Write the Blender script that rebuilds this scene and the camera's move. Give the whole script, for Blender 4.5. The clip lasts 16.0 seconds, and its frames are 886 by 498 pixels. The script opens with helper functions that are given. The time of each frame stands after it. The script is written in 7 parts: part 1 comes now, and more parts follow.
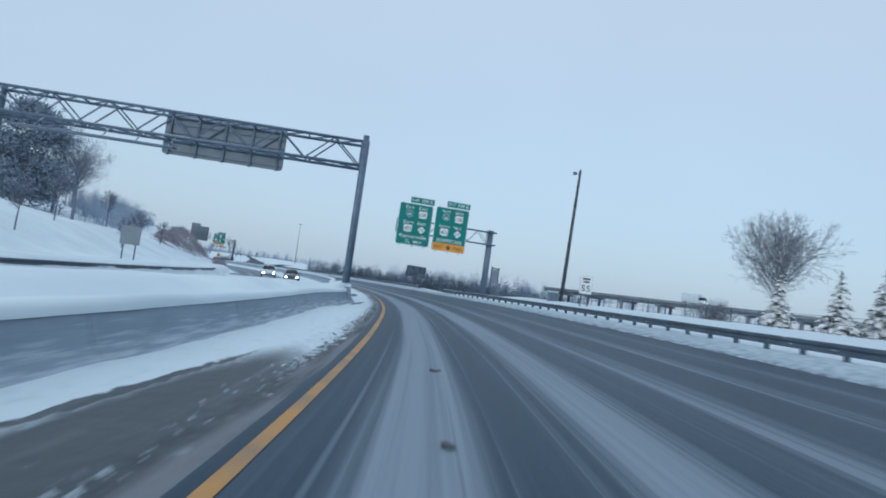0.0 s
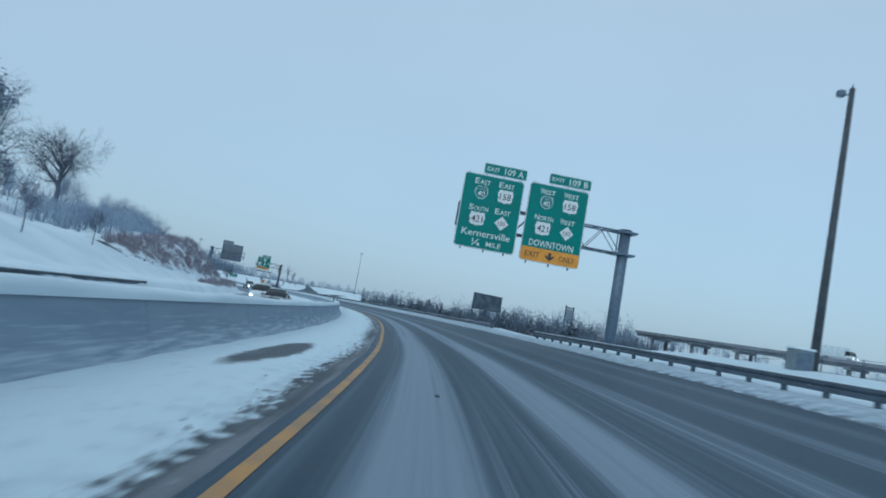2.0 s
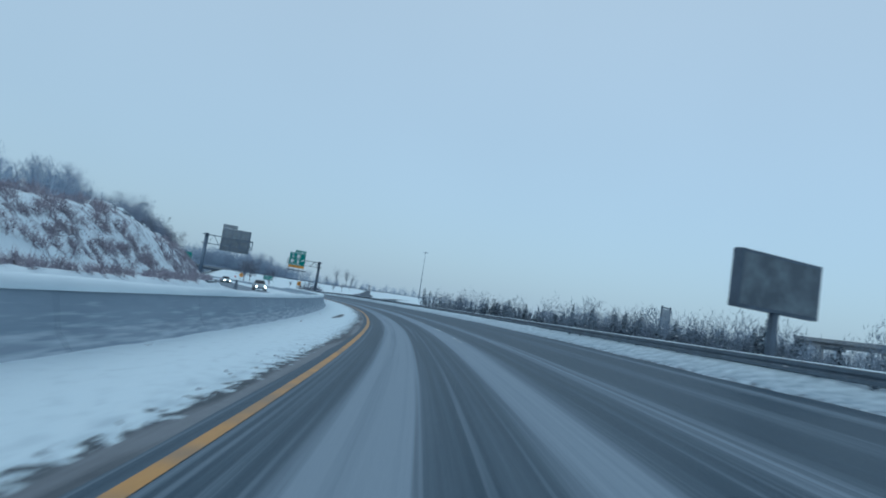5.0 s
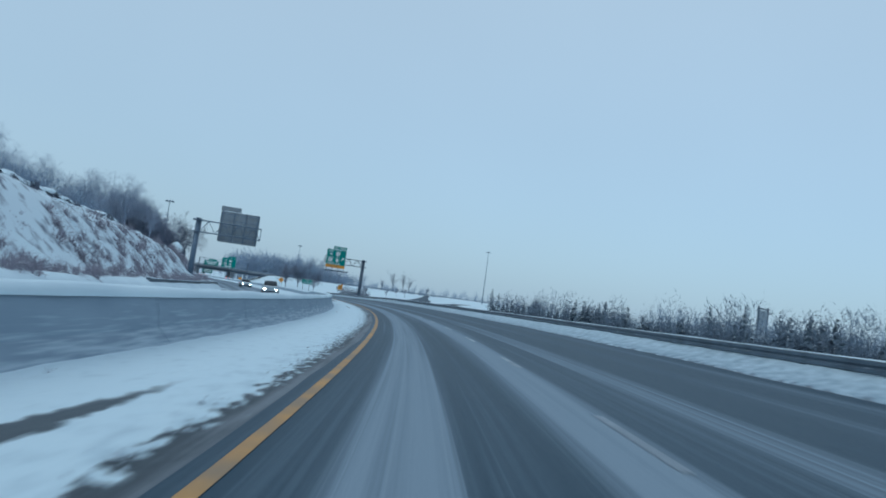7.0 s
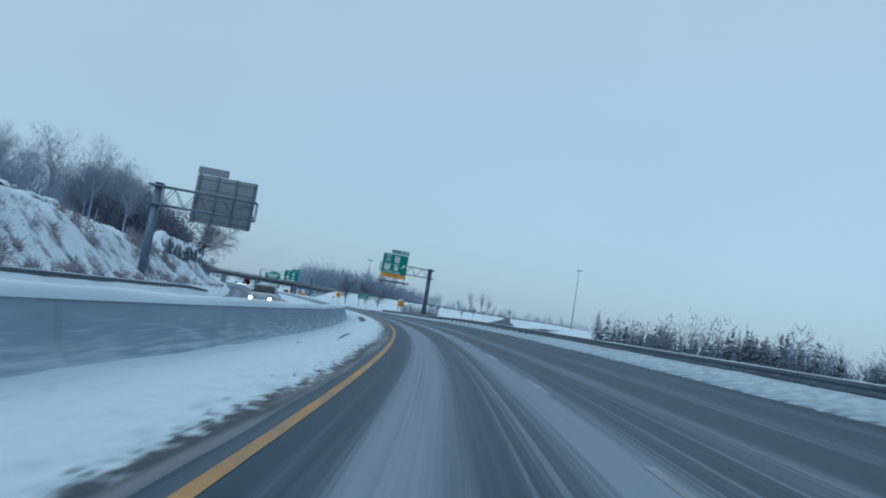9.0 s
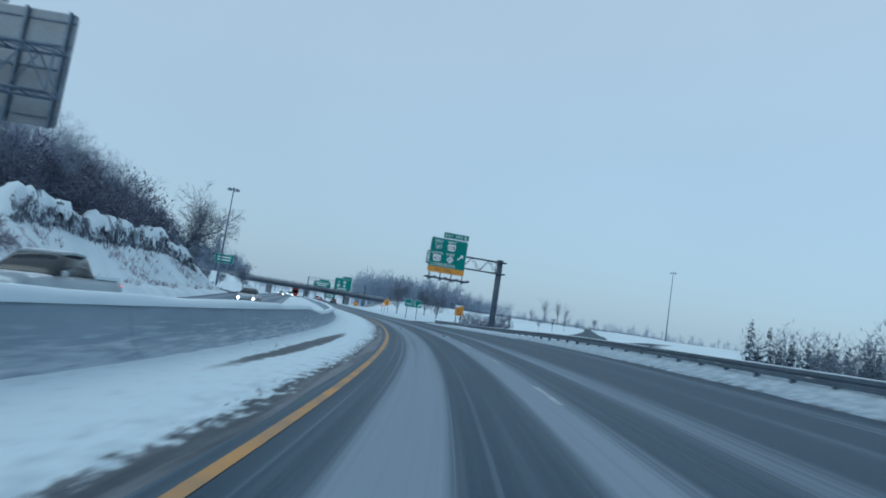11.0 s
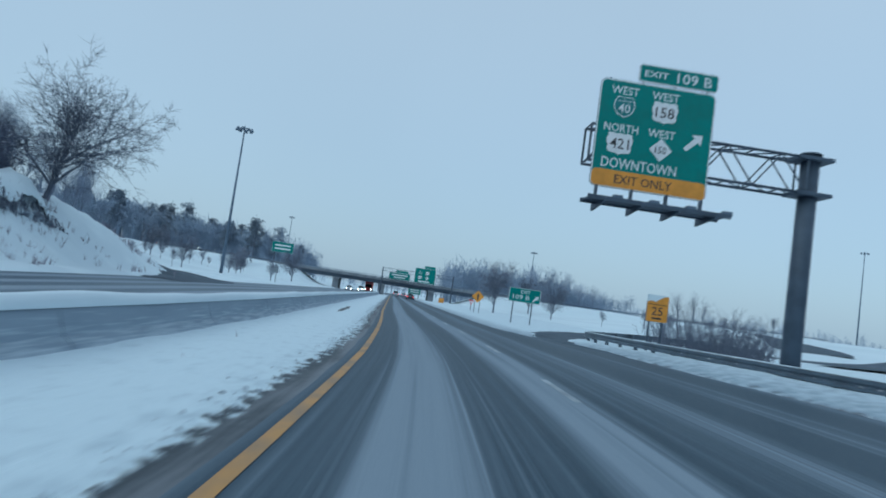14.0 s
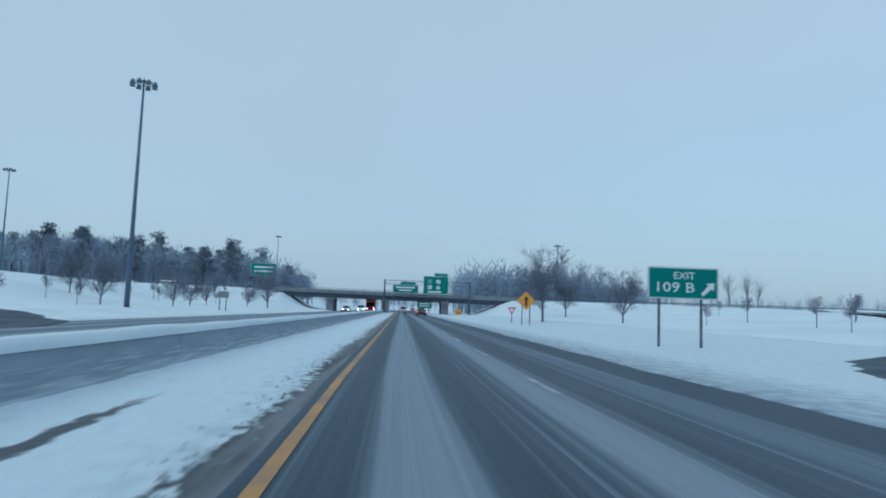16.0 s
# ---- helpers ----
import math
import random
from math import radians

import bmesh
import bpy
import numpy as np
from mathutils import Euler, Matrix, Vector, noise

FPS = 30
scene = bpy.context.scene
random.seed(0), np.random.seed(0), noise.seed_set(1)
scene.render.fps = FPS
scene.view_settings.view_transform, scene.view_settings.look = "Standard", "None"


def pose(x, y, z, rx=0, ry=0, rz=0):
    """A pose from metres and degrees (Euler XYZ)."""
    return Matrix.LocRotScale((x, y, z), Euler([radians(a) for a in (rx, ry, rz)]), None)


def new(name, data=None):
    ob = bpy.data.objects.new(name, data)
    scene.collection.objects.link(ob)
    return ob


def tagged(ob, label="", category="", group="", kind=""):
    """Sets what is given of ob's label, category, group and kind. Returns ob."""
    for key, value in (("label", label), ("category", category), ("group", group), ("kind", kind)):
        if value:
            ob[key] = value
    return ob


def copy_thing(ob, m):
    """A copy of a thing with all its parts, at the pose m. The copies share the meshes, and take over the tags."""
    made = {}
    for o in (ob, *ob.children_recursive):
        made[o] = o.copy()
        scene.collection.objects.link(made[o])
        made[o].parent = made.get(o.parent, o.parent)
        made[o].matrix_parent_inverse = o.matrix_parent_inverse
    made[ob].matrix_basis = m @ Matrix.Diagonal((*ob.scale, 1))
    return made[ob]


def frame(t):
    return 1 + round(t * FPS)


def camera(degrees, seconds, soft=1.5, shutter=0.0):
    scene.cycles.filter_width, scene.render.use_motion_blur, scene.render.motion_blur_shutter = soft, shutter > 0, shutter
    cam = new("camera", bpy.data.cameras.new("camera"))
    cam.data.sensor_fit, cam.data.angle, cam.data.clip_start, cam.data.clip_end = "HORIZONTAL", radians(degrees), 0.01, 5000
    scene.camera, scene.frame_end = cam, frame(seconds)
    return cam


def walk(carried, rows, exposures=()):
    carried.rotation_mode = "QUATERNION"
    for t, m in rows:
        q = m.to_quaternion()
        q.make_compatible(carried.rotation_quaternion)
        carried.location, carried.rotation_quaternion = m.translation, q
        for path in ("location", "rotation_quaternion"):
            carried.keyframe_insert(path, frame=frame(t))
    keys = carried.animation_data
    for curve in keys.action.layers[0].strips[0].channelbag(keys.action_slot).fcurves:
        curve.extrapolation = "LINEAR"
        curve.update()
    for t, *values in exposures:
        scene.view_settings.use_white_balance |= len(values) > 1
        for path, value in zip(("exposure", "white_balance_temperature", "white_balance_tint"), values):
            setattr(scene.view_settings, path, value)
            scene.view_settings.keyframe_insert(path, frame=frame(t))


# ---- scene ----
cam = camera(67.8, 16.0, soft=1.8, shutter=0.32)
PATH = [
    (0.0, pose(0.000, -0.000, 1.305, 93.463, -7.958, -1.330)),
    (0.5, pose(-0.003, 8.715, 1.281, 94.665, -8.110, 0.182)),
    (1.0, pose(-0.187, 17.350, 1.261, 95.996, -8.751, 1.252)),
    (1.5, pose(-0.544, 25.903, 1.245, 96.117, -9.537, 3.753)),
    (2.0, pose(-1.078, 34.371, 1.233, 95.798, -9.989, 4.458)),
    (2.5, pose(-1.800, 42.755, 1.225, 95.109, -9.724, 5.334)),
    (3.0, pose(-2.710, 51.061, 1.221, 94.849, -9.432, 7.051)),
    (3.5, pose(-3.810, 59.305, 1.219, 94.973, -9.111, 7.511)),
    (4.0, pose(-5.106, 67.517, 1.218, 95.048, -9.281, 7.744)),
    (4.5, pose(-6.527, 75.718, 1.218, 95.126, -8.969, 9.202)),
    (5.0, pose(-8.190, 83.902, 1.219, 95.205, -8.657, 10.660)),
    (5.5, pose(-10.082, 92.079, 1.221, 95.284, -8.345, 12.117)),
    (6.0, pose(-12.190, 100.255, 1.224, 95.363, -8.032, 13.575)),
    (6.5, pose(-14.501, 108.439, 1.226, 95.442, -7.720, 15.033)),
    (7.0, pose(-16.910, 116.629, 1.228, 94.883, -7.686, 16.008)),
    (7.5, pose(-19.491, 124.810, 1.231, 95.039, -8.090, 17.939)),
    (8.0, pose(-22.247, 132.969, 1.233, 95.366, -8.210, 19.650)),
    (8.5, pose(-25.181, 141.086, 1.236, 95.646, -8.455, 21.015)),
    (9.0, pose(-28.298, 149.140, 1.240, 95.793, -9.300, 22.863)),
    (9.5, pose(-31.523, 157.167, 1.243, 95.802, -9.143, 24.367)),
    (10.0, pose(-34.969, 165.116, 1.246, 95.810, -8.987, 25.870)),
    (10.5, pose(-38.649, 172.945, 1.249, 95.819, -8.831, 27.374)),
    (11.0, pose(-42.576, 180.615, 1.254, 95.827, -8.674, 28.878)),
    (11.5, pose(-46.761, 188.087, 1.259, 95.836, -8.518, 30.381)),
    (12.0, pose(-51.080, 195.446, 1.265, 96.055, -9.402, 32.313)),
    (12.5, pose(-55.593, 202.626, 1.272, 95.493, -9.288, 33.965)),
    (13.0, pose(-60.279, 209.600, 1.276, 94.439, -8.995, 35.302)),
    (13.5, pose(-65.122, 216.352, 1.278, 94.516, -8.629, 36.585)),
    (14.0, pose(-70.110, 222.878, 1.274, 94.346, -8.063, 37.229)),
    (14.5, pose(-75.236, 229.188, 1.265, 95.081, -6.891, 37.377)),
    (15.0, pose(-80.475, 235.316, 1.250, 95.465, -4.057, 37.147)),
    (15.5, pose(-85.765, 241.318, 1.230, 95.573, -3.422, 38.071)),
    (16.0, pose(-91.071, 247.227, 1.206, 95.287, -1.979, 38.019)),
]
EXPOSURES = [(0.0, -0.32, 5550, -2), (0.6, -0.45, 5350, -5), (1.0, -0.5, 5200, -9), (16.0, -0.5, 5200, -9)]

walk(cam, PATH, exposures=EXPOSURES)

# ---- world and light ----
SUN_EL, SUN_ROT = 35.0, 200.0
world = bpy.data.worlds.new("overcast_sky")
scene.world = world
world.use_nodes = True
wn, wl = world.node_tree.nodes, world.node_tree.links
wn.clear()
sky = wn.new("ShaderNodeTexSky")
sky.sky_type, sky.sun_disc = "NISHITA", False
sky.sun_elevation, sky.sun_rotation = radians(SUN_EL), radians(SUN_ROT)
sky.air_density, sky.dust_density, sky.ozone_density = 1.0, 3.5, 2.0
sky_in = wn.new("ShaderNodeBackground")
sky_in.inputs["Strength"].default_value = 0.05
wl.new(sky.outputs[0], sky_in.inputs["Color"])
# cloud deck: almost even grey-blue, a little lighter towards the zenith, with faint broad cloud
tc = wn.new("ShaderNodeTexCoord")
sep = wn.new("ShaderNodeSeparateXYZ")
wl.new(tc.outputs["Generated"], sep.inputs[0])
ramp = wn.new("ShaderNodeValToRGB")
ramp.color_ramp.elements[0].position, ramp.color_ramp.elements[0].color = 0.0, (0.58, 0.618, 0.69, 1)
ramp.color_ramp.elements[1].position, ramp.color_ramp.elements[1].color = 0.5, (0.675, 0.67, 0.72, 1)
wl.new(sep.outputs["Z"], ramp.inputs["Fac"])
cloud = wn.new("ShaderNodeTexNoise")
cloud.inputs["Scale"].default_value, cloud.inputs["Detail"].default_value = 1.6, 3.0
wl.new(tc.outputs["Generated"], cloud.inputs["Vector"])
cmap = wn.new("ShaderNodeMapRange")
cmap.inputs["To Min"].default_value, cmap.inputs["To Max"].default_value = 0.92, 1.08
wl.new(cloud.outputs["Fac"], cmap.inputs["Value"])
deck = wn.new("ShaderNodeBackground")
wl.new(ramp.outputs["Color"], deck.inputs["Color"])
wl.new(cmap.outputs["Result"], deck.inputs["Strength"])
both = wn.new("ShaderNodeAddShader")
wout = wn.new("ShaderNodeOutputWorld")
wl.new(sky_in.outputs[0], both.inputs[0])
wl.new(deck.outputs[0], both.inputs[1])
wl.new(both.outputs[0], wout.inputs["Surface"])

sun_data = bpy.data.lights.new("sun", "SUN")
sun_data.energy, sun_data.angle, sun_data.color = 0.6, radians(40), (1.0, 0.97, 0.93)
sun = new("sun", sun_data)
sun.rotation_euler = (radians(90 - SUN_EL), 0, radians(180 - SUN_ROT))


# ---- materials ----
def material(name, colour, rough=0.7, metal=0.0, grain=None, bump=0.0, bump_scale=40.0, second=None, mix_scale=1.0, mix_detail=5.0, lo=0.4, hi=0.62, snow=0.0, spread=0.0):
    """Two-colour procedural surface with relief; snow: how readily snow lies on its upper faces."""
    m = bpy.data.materials.new(name)
    m.use_nodes = True
    n, l = m.node_tree.nodes, m.node_tree.links
    b = n["Principled BSDF"]
    b.inputs["Roughness"].default_value, b.inputs["Metallic"].default_value = rough, metal
    co = n.new("ShaderNodeTexCoord")
    noise_a = n.new("ShaderNodeTexNoise")
    noise_a.inputs["Scale"].default_value, noise_a.inputs["Detail"].default_value = mix_scale, mix_detail
    l.new(co.outputs["Object"], noise_a.inputs["Vector"])
    mr = n.new("ShaderNodeMapRange")
    mr.inputs["From Min"].default_value, mr.inputs["From Max"].default_value = lo, hi
    l.new(noise_a.outputs["Fac"], mr.inputs["Value"])
    mix = n.new("ShaderNodeMix")
    mix.data_type = "RGBA"
    mix.inputs["A"].default_value = (*colour, 1)
    mix.inputs["B"].default_value = (*(second or [c * 0.8 for c in colour]), 1)
    l.new(mr.outputs["Result"], mix.inputs["Factor"])
    out = mix.outputs["Result"]
    if grain:
        g = n.new("ShaderNodeTexNoise")
        g.inputs["Scale"].default_value, g.inputs["Detail"].default_value = grain, 4.0
        l.new(co.outputs["Object"], g.inputs["Vector"])
        gm = n.new("ShaderNodeMapRange")
        gm.inputs["To Min"].default_value, gm.inputs["To Max"].default_value = 0.8, 1.2
        l.new(g.outputs["Fac"], gm.inputs["Value"])
        mul = n.new("ShaderNodeMix")
        mul.data_type, mul.blend_type = "RGBA", "MULTIPLY"
        mul.inputs["Factor"].default_value = 1.0
        l.new(out, mul.inputs["A"])
        l.new(gm.outputs["Result"], mul.inputs["B"])
        out = mul.outputs["Result"]
    if spread:
        oi = n.new("ShaderNodeObjectInfo")
        om = n.new("ShaderNodeMapRange")
        om.inputs["To Min"].default_value, om.inputs["To Max"].default_value = 1 - spread, 1 + spread
        l.new(oi.outputs["Random"], om.inputs["Value"])
        mu2 = n.new("ShaderNodeMix")
        mu2.data_type, mu2.blend_type = "RGBA", "MULTIPLY"
        mu2.inputs["Factor"].default_value = 1.0
        l.new(out, mu2.inputs["A"])
        l.new(om.outputs["Result"], mu2.inputs["B"])
        out = mu2.outputs["Result"]
    if snow:
        ge = n.new("ShaderNodeNewGeometry")
        sp = n.new("ShaderNodeSeparateXYZ")
        l.new(ge.outputs["Normal"], sp.inputs[0])
        sn = n.new("ShaderNodeTexNoise")
        sn.inputs["Scale"].default_value = 3.0
        l.new(co.outputs["Object"], sn.inputs["Vector"])
        ad = n.new("ShaderNodeMath")
        ad.operation = "ADD"
        l.new(sp.outputs["Z"], ad.inputs[0])
        l.new(sn.outputs["Fac"], ad.inputs[1])
        sm = n.new("ShaderNodeMapRange")
        sm.inputs["From Min"].default_value, sm.inputs["From Max"].default_value = 1.5 - snow, 1.65 - snow
        l.new(ad.outputs[0], sm.inputs["Value"])
        sx = n.new("ShaderNodeMix")
        sx.data_type = "RGBA"
        sx.inputs["B"].default_value = (0.78, 0.80, 0.83, 1)
        l.new(sm.outputs["Result"], sx.inputs["Factor"])
        l.new(out, sx.inputs["A"])
        out = sx.outputs["Result"]
    l.new(out, b.inputs["Base Color"])
    if bump:
        bn = n.new("ShaderNodeTexNoise")
        bn.inputs["Scale"].default_value, bn.inputs["Detail"].default_value = bump_scale, 6.0
        l.new(co.outputs["Object"], bn.inputs["Vector"])
        bu = n.new("ShaderNodeBump")
        bu.inputs["Strength"].default_value, bu.inputs["Distance"].default_value = bump, 0.05
        l.new(bn.outputs["Fac"], bu.inputs["Height"])
        l.new(bu.outputs["Normal"], b.inputs["Normal"])
    return m


def road_material(name, lane, light, salt, wear_seed):
    """Wet asphalt with pale salt and trodden snow between the wheel tracks; UV is metres (across, along)."""
    m = bpy.data.materials.new(name)
    m.use_nodes = True
    n, l = m.node_tree.nodes, m.node_tree.links
    b = n["Principled BSDF"]
    uv = n.new("ShaderNodeUVMap")
    sp = n.new("ShaderNodeSeparateXYZ")
    l.new(uv.outputs[0], sp.inputs[0])

    def math_node(op, a, c=None):
        q = n.new("ShaderNodeMath")
        q.operation = op
        for i, val in enumerate((a, c)):
            if val is None:
                continue
            if isinstance(val, (int, float)):
                q.inputs[i].default_value = val
            else:
                l.new(val, q.inputs[i])
        return q.outputs[0]

    def noise_at(sx, sy, scale, detail, off=0.0):
        cx = n.new("ShaderNodeCombineXYZ")
        l.new(math_node("MULTIPLY", sp.outputs["X"], sx), cx.inputs["X"])
        l.new(math_node("MULTIPLY", sp.outputs["Y"], sy), cx.inputs["Y"])
        cx.inputs["Z"].default_value = off + wear_seed
        q = n.new("ShaderNodeTexNoise")
        q.inputs["Scale"].default_value, q.inputs["Detail"].default_value = scale, detail
        l.new(cx.outputs[0], q.inputs["Vector"])
        return q.outputs["Fac"]

    def band(val, a, c):
        q = n.new("ShaderNodeMapRange")
        q.interpolation_type = "SMOOTHSTEP"
        q.inputs["From Min"].default_value, q.inputs["From Max"].default_value = a, c
        l.new(val, q.inputs["Value"])
        return q.outputs["Result"]

    # wandering of the wheel tracks along the road
    wander = math_node("MULTIPLY", math_node("SUBTRACT", noise_at(0.05, 0.012, 1.0, 2.0), 0.5), 0.2)
    across = math_node("ADD", sp.outputs["X"], wander)
    turns = math_node("DIVIDE", math_node("SUBTRACT", across, 1.14), lane)
    off = math_node("MULTIPLY", math_node("ABSOLUTE", math_node("SUBTRACT", turns, math_node("ROUND", turns))), lane)
    wave = math_node("MULTIPLY", math_node("SUBTRACT", band(off, 0.66, 0.18), 0.5), math_node("SUBTRACT", 1.0, math_node("MULTIPLY", band(sp.outputs["X"], 3.3, 4.6), 0.38)))
    streak = noise_at(4.2, 0.022, 1.0, 5.0, 3.0)
    fine = noise_at(15.0, 0.10, 1.0, 8.0, 8.0)
    scrape = math_node("MULTIPLY", band(noise_at(9.0, 0.015, 1.0, 3.0, 14.0), 0.56, 0.66), 0.30)
    patch = noise_at(0.5, 0.02, 1.0, 3.0, 5.0)
    v = math_node("ADD", math_node("MULTIPLY", wave, 0.80), math_node("MULTIPLY", math_node("SUBTRACT", streak, 0.5), 1.25))
    v = math_node("ADD", v, math_node("MULTIPLY", math_node("SUBTRACT", fine, 0.5), 0.75))
    v = math_node("ADD", v, scrape)
    v = math_node("ADD", v, math_node("MULTIPLY", math_node("SUBTRACT", patch, 0.5), 0.7))
    # the outer lanes are swept barer
    v = math_node("SUBTRACT", v, math_node("MULTIPLY", band(sp.outputs["X"], 3.2, 6.5), 0.52))
    mr = n.new("ShaderNodeMapRange")
    mr.interpolation_type = "SMOOTHSTEP"
    mr.inputs["From Min"].default_value, mr.inputs["From Max"].default_value = -0.60, 0.52
    l.new(v, mr.inputs["Value"])
    mix = n.new("ShaderNodeMix")
    mix.data_type = "RGBA"
    mix.inputs["A"].default_value, mix.inputs["B"].default_value = (*light, 1), (*salt, 1)
    l.new(mr.outputs["Result"], mix.inputs["Factor"])
    gr = n.new("ShaderNodeTexNoise")
    gr.inputs["Scale"].default_value, gr.inputs["Detail"].default_value = 60.0, 3.0
    l.new(uv.outputs[0], gr.inputs["Vector"])
    gm = n.new("ShaderNodeMapRange")
    gm.inputs["To Min"].default_value, gm.inputs["To Max"].default_value = 0.75, 1.25
    l.new(gr.outputs["Fac"], gm.inputs["Value"])
    mul = n.new("ShaderNodeMix")
    mul.data_type, mul.blend_type = "RGBA", "MULTIPLY"
    mul.inputs["Factor"].default_value = 1.0
    l.new(mix.outputs["Result"], mul.inputs["A"])
    l.new(gm.outputs["Result"], mul.inputs["B"])
    l.new(mul.outputs["Result"], b.inputs["Base Color"])
    b.inputs["Specular IOR Level"].default_value = 0.15
    rr = n.new("ShaderNodeMapRange")
    rr.inputs["To Min"].default_value, rr.inputs["To Max"].default_value = 0.5, 0.85
    l.new(mr.outputs["Result"], rr.inputs["Value"])
    l.new(rr.outputs["Result"], b.inputs["Roughness"])
    bu = n.new("ShaderNodeBump")
    bu.inputs["Strength"].default_value, bu.inputs["Distance"].default_value = 0.5, 0.01
    l.new(gr.outputs["Fac"], bu.inputs["Height"])
    l.new(bu.outputs["Normal"], b.inputs["Normal"])
    return m


def shoulder_material(name):
    """Thin snow that frays into wet asphalt towards the lane, with long bare patches; UV is metres (across, along)."""
    m = bpy.data.materials.new(name)
    m.use_nodes = True
    n, l = m.node_tree.nodes, m.node_tree.links
    b = n["Principled BSDF"]
    uv = n.new("ShaderNodeUVMap")
    sp = n.new("ShaderNodeSeparateXYZ")
    l.new(uv.outputs[0], sp.inputs[0])

    def calc(op, a, c):
        q = n.new("ShaderNodeMath")
        q.operation = op
        for i, val in enumerate((a, c)):
            if isinstance(val, (int, float)):
                q.inputs[i].default_value = val
            else:
                l.new(val, q.inputs[i])
        return q.outputs[0]

    def noise_at(sx, sy, detail, off):
        cx = n.new("ShaderNodeCombineXYZ")
        l.new(calc("MULTIPLY", sp.outputs["X"], sx), cx.inputs["X"])
        l.new(calc("MULTIPLY", sp.outputs["Y"], sy), cx.inputs["Y"])
        cx.inputs["Z"].default_value = off
        q = n.new("ShaderNodeTexNoise")
        q.inputs["Scale"].default_value, q.inputs["Detail"].default_value = 1.0, detail
        l.new(cx.outputs[0], q.inputs["Vector"])
        return q.outputs["Fac"]

    def ramp_of(v, a, c, lo=0.0, hi=1.0):
        q = n.new("ShaderNodeMapRange")
        q.interpolation_type = "SMOOTHSTEP"
        q.inputs["From Min"].default_value, q.inputs["From Max"].default_value = a, c
        q.inputs["To Min"].default_value, q.inputs["To Max"].default_value = lo, hi
        l.new(v, q.inputs["Value"])
        return q.outputs["Result"]

    clods = calc("SUBTRACT", noise_at(5.5, 3.4, 10.0, 1.0), 0.5)
    sway = calc("SUBTRACT", noise_at(0.3, 0.12, 3.0, 4.0), 0.5)
    fray = calc("ADD", calc("ADD", calc("MULTIPLY", sp.outputs["X"], -1.0), calc("MULTIPLY", clods, 1.15)), calc("MULTIPLY", sway, 0.55))
    cover = ramp_of(fray, 0.52, 0.66)
    # long bare streaks where the plough scraped through: place across, along, half width, half length, slant
    bare = None
    # thin entry at 5.5: wet line at the slush edge, its shade painted in
    for x0, s0, hw, hl, slant in ((-1.78, 47.6, 0.40, 3.6, 0.03), (-0.95, 2.0, 0.72, 9.0, 0.0), (-1.62, 5.5, 0.09, 4.6, 0.06), (-1.30, 33.0, 0.13, 2.6, 0.10), (-1.60, 120.5, 0.17, 4.6, 0.03), (-1.85, 205.0, 0.28, 8.5, 0.012), (-2.0, 272.0, 0.15, 5.0, 0.0), (-1.7, 176.0, 0.07, 3.0, -0.03)):
        along = calc("SUBTRACT", sp.outputs["Y"], s0)
        side = calc("SUBTRACT", calc("SUBTRACT", sp.outputs["X"], x0), calc("MULTIPLY", along, slant))
        side = calc("ADD", side, calc("MULTIPLY", clods, 0.35))
        d = calc("ADD", calc("POWER", calc("ABSOLUTE", calc("DIVIDE", side, hw), 0.0), 2.0), calc("POWER", calc("ABSOLUTE", calc("DIVIDE", along, hl), 0.0), 2.0))
        one = ramp_of(d, 1.25, 0.55)
        bare = one if bare is None else calc("MAXIMUM", bare, one)
    cover = calc("MULTIPLY", cover, calc("SUBTRACT", 1.0, calc("MULTIPLY", bare, 0.95)))
    white = n.new("ShaderNodeMix")
    white.data_type = "RGBA"
    white.inputs["A"].default_value, white.inputs["B"].default_value = (0.61, 0.71, 0.775, 1), (0.44, 0.53, 0.60, 1)
    l.new(ramp_of(calc("ADD", noise_at(4.5, 2.0, 10.0, 6.0), ramp_of(fray, 1.5, 0.6, 0.0, 0.18)), 0.50, 0.92), white.inputs["Factor"])
    wet = n.new("ShaderNodeMix")
    wet.data_type = "RGBA"
    wet.inputs["A"].default_value, wet.inputs["B"].default_value = (0.035, 0.046, 0.060, 1), (0.15, 0.164, 0.188, 1)
    l.new(ramp_of(calc("ADD", noise_at(4.0, 0.2, 6.0, 12.0), ramp_of(sp.outputs["X"], -0.62, -0.30, -0.16, 0.08)), 0.36, 0.64), wet.inputs["Factor"])
    mix = n.new("ShaderNodeMix")
    mix.data_type = "RGBA"
    l.new(cover, mix.inputs["Factor"])
    l.new(wet.outputs["Result"], mix.inputs["A"])
    l.new(white.outputs["Result"], mix.inputs["B"])
    l.new(mix.outputs["Result"], b.inputs["Base Color"])
    b.inputs["Roughness"].default_value = 0.65
    bu = n.new("ShaderNodeBump")
    bu.inputs["Strength"].default_value, bu.inputs["Distance"].default_value = 0.7, 0.05
    l.new(calc("ADD", cover, clods), bu.inputs["Height"])
    l.new(bu.outputs["Normal"], b.inputs["Normal"])
    return m


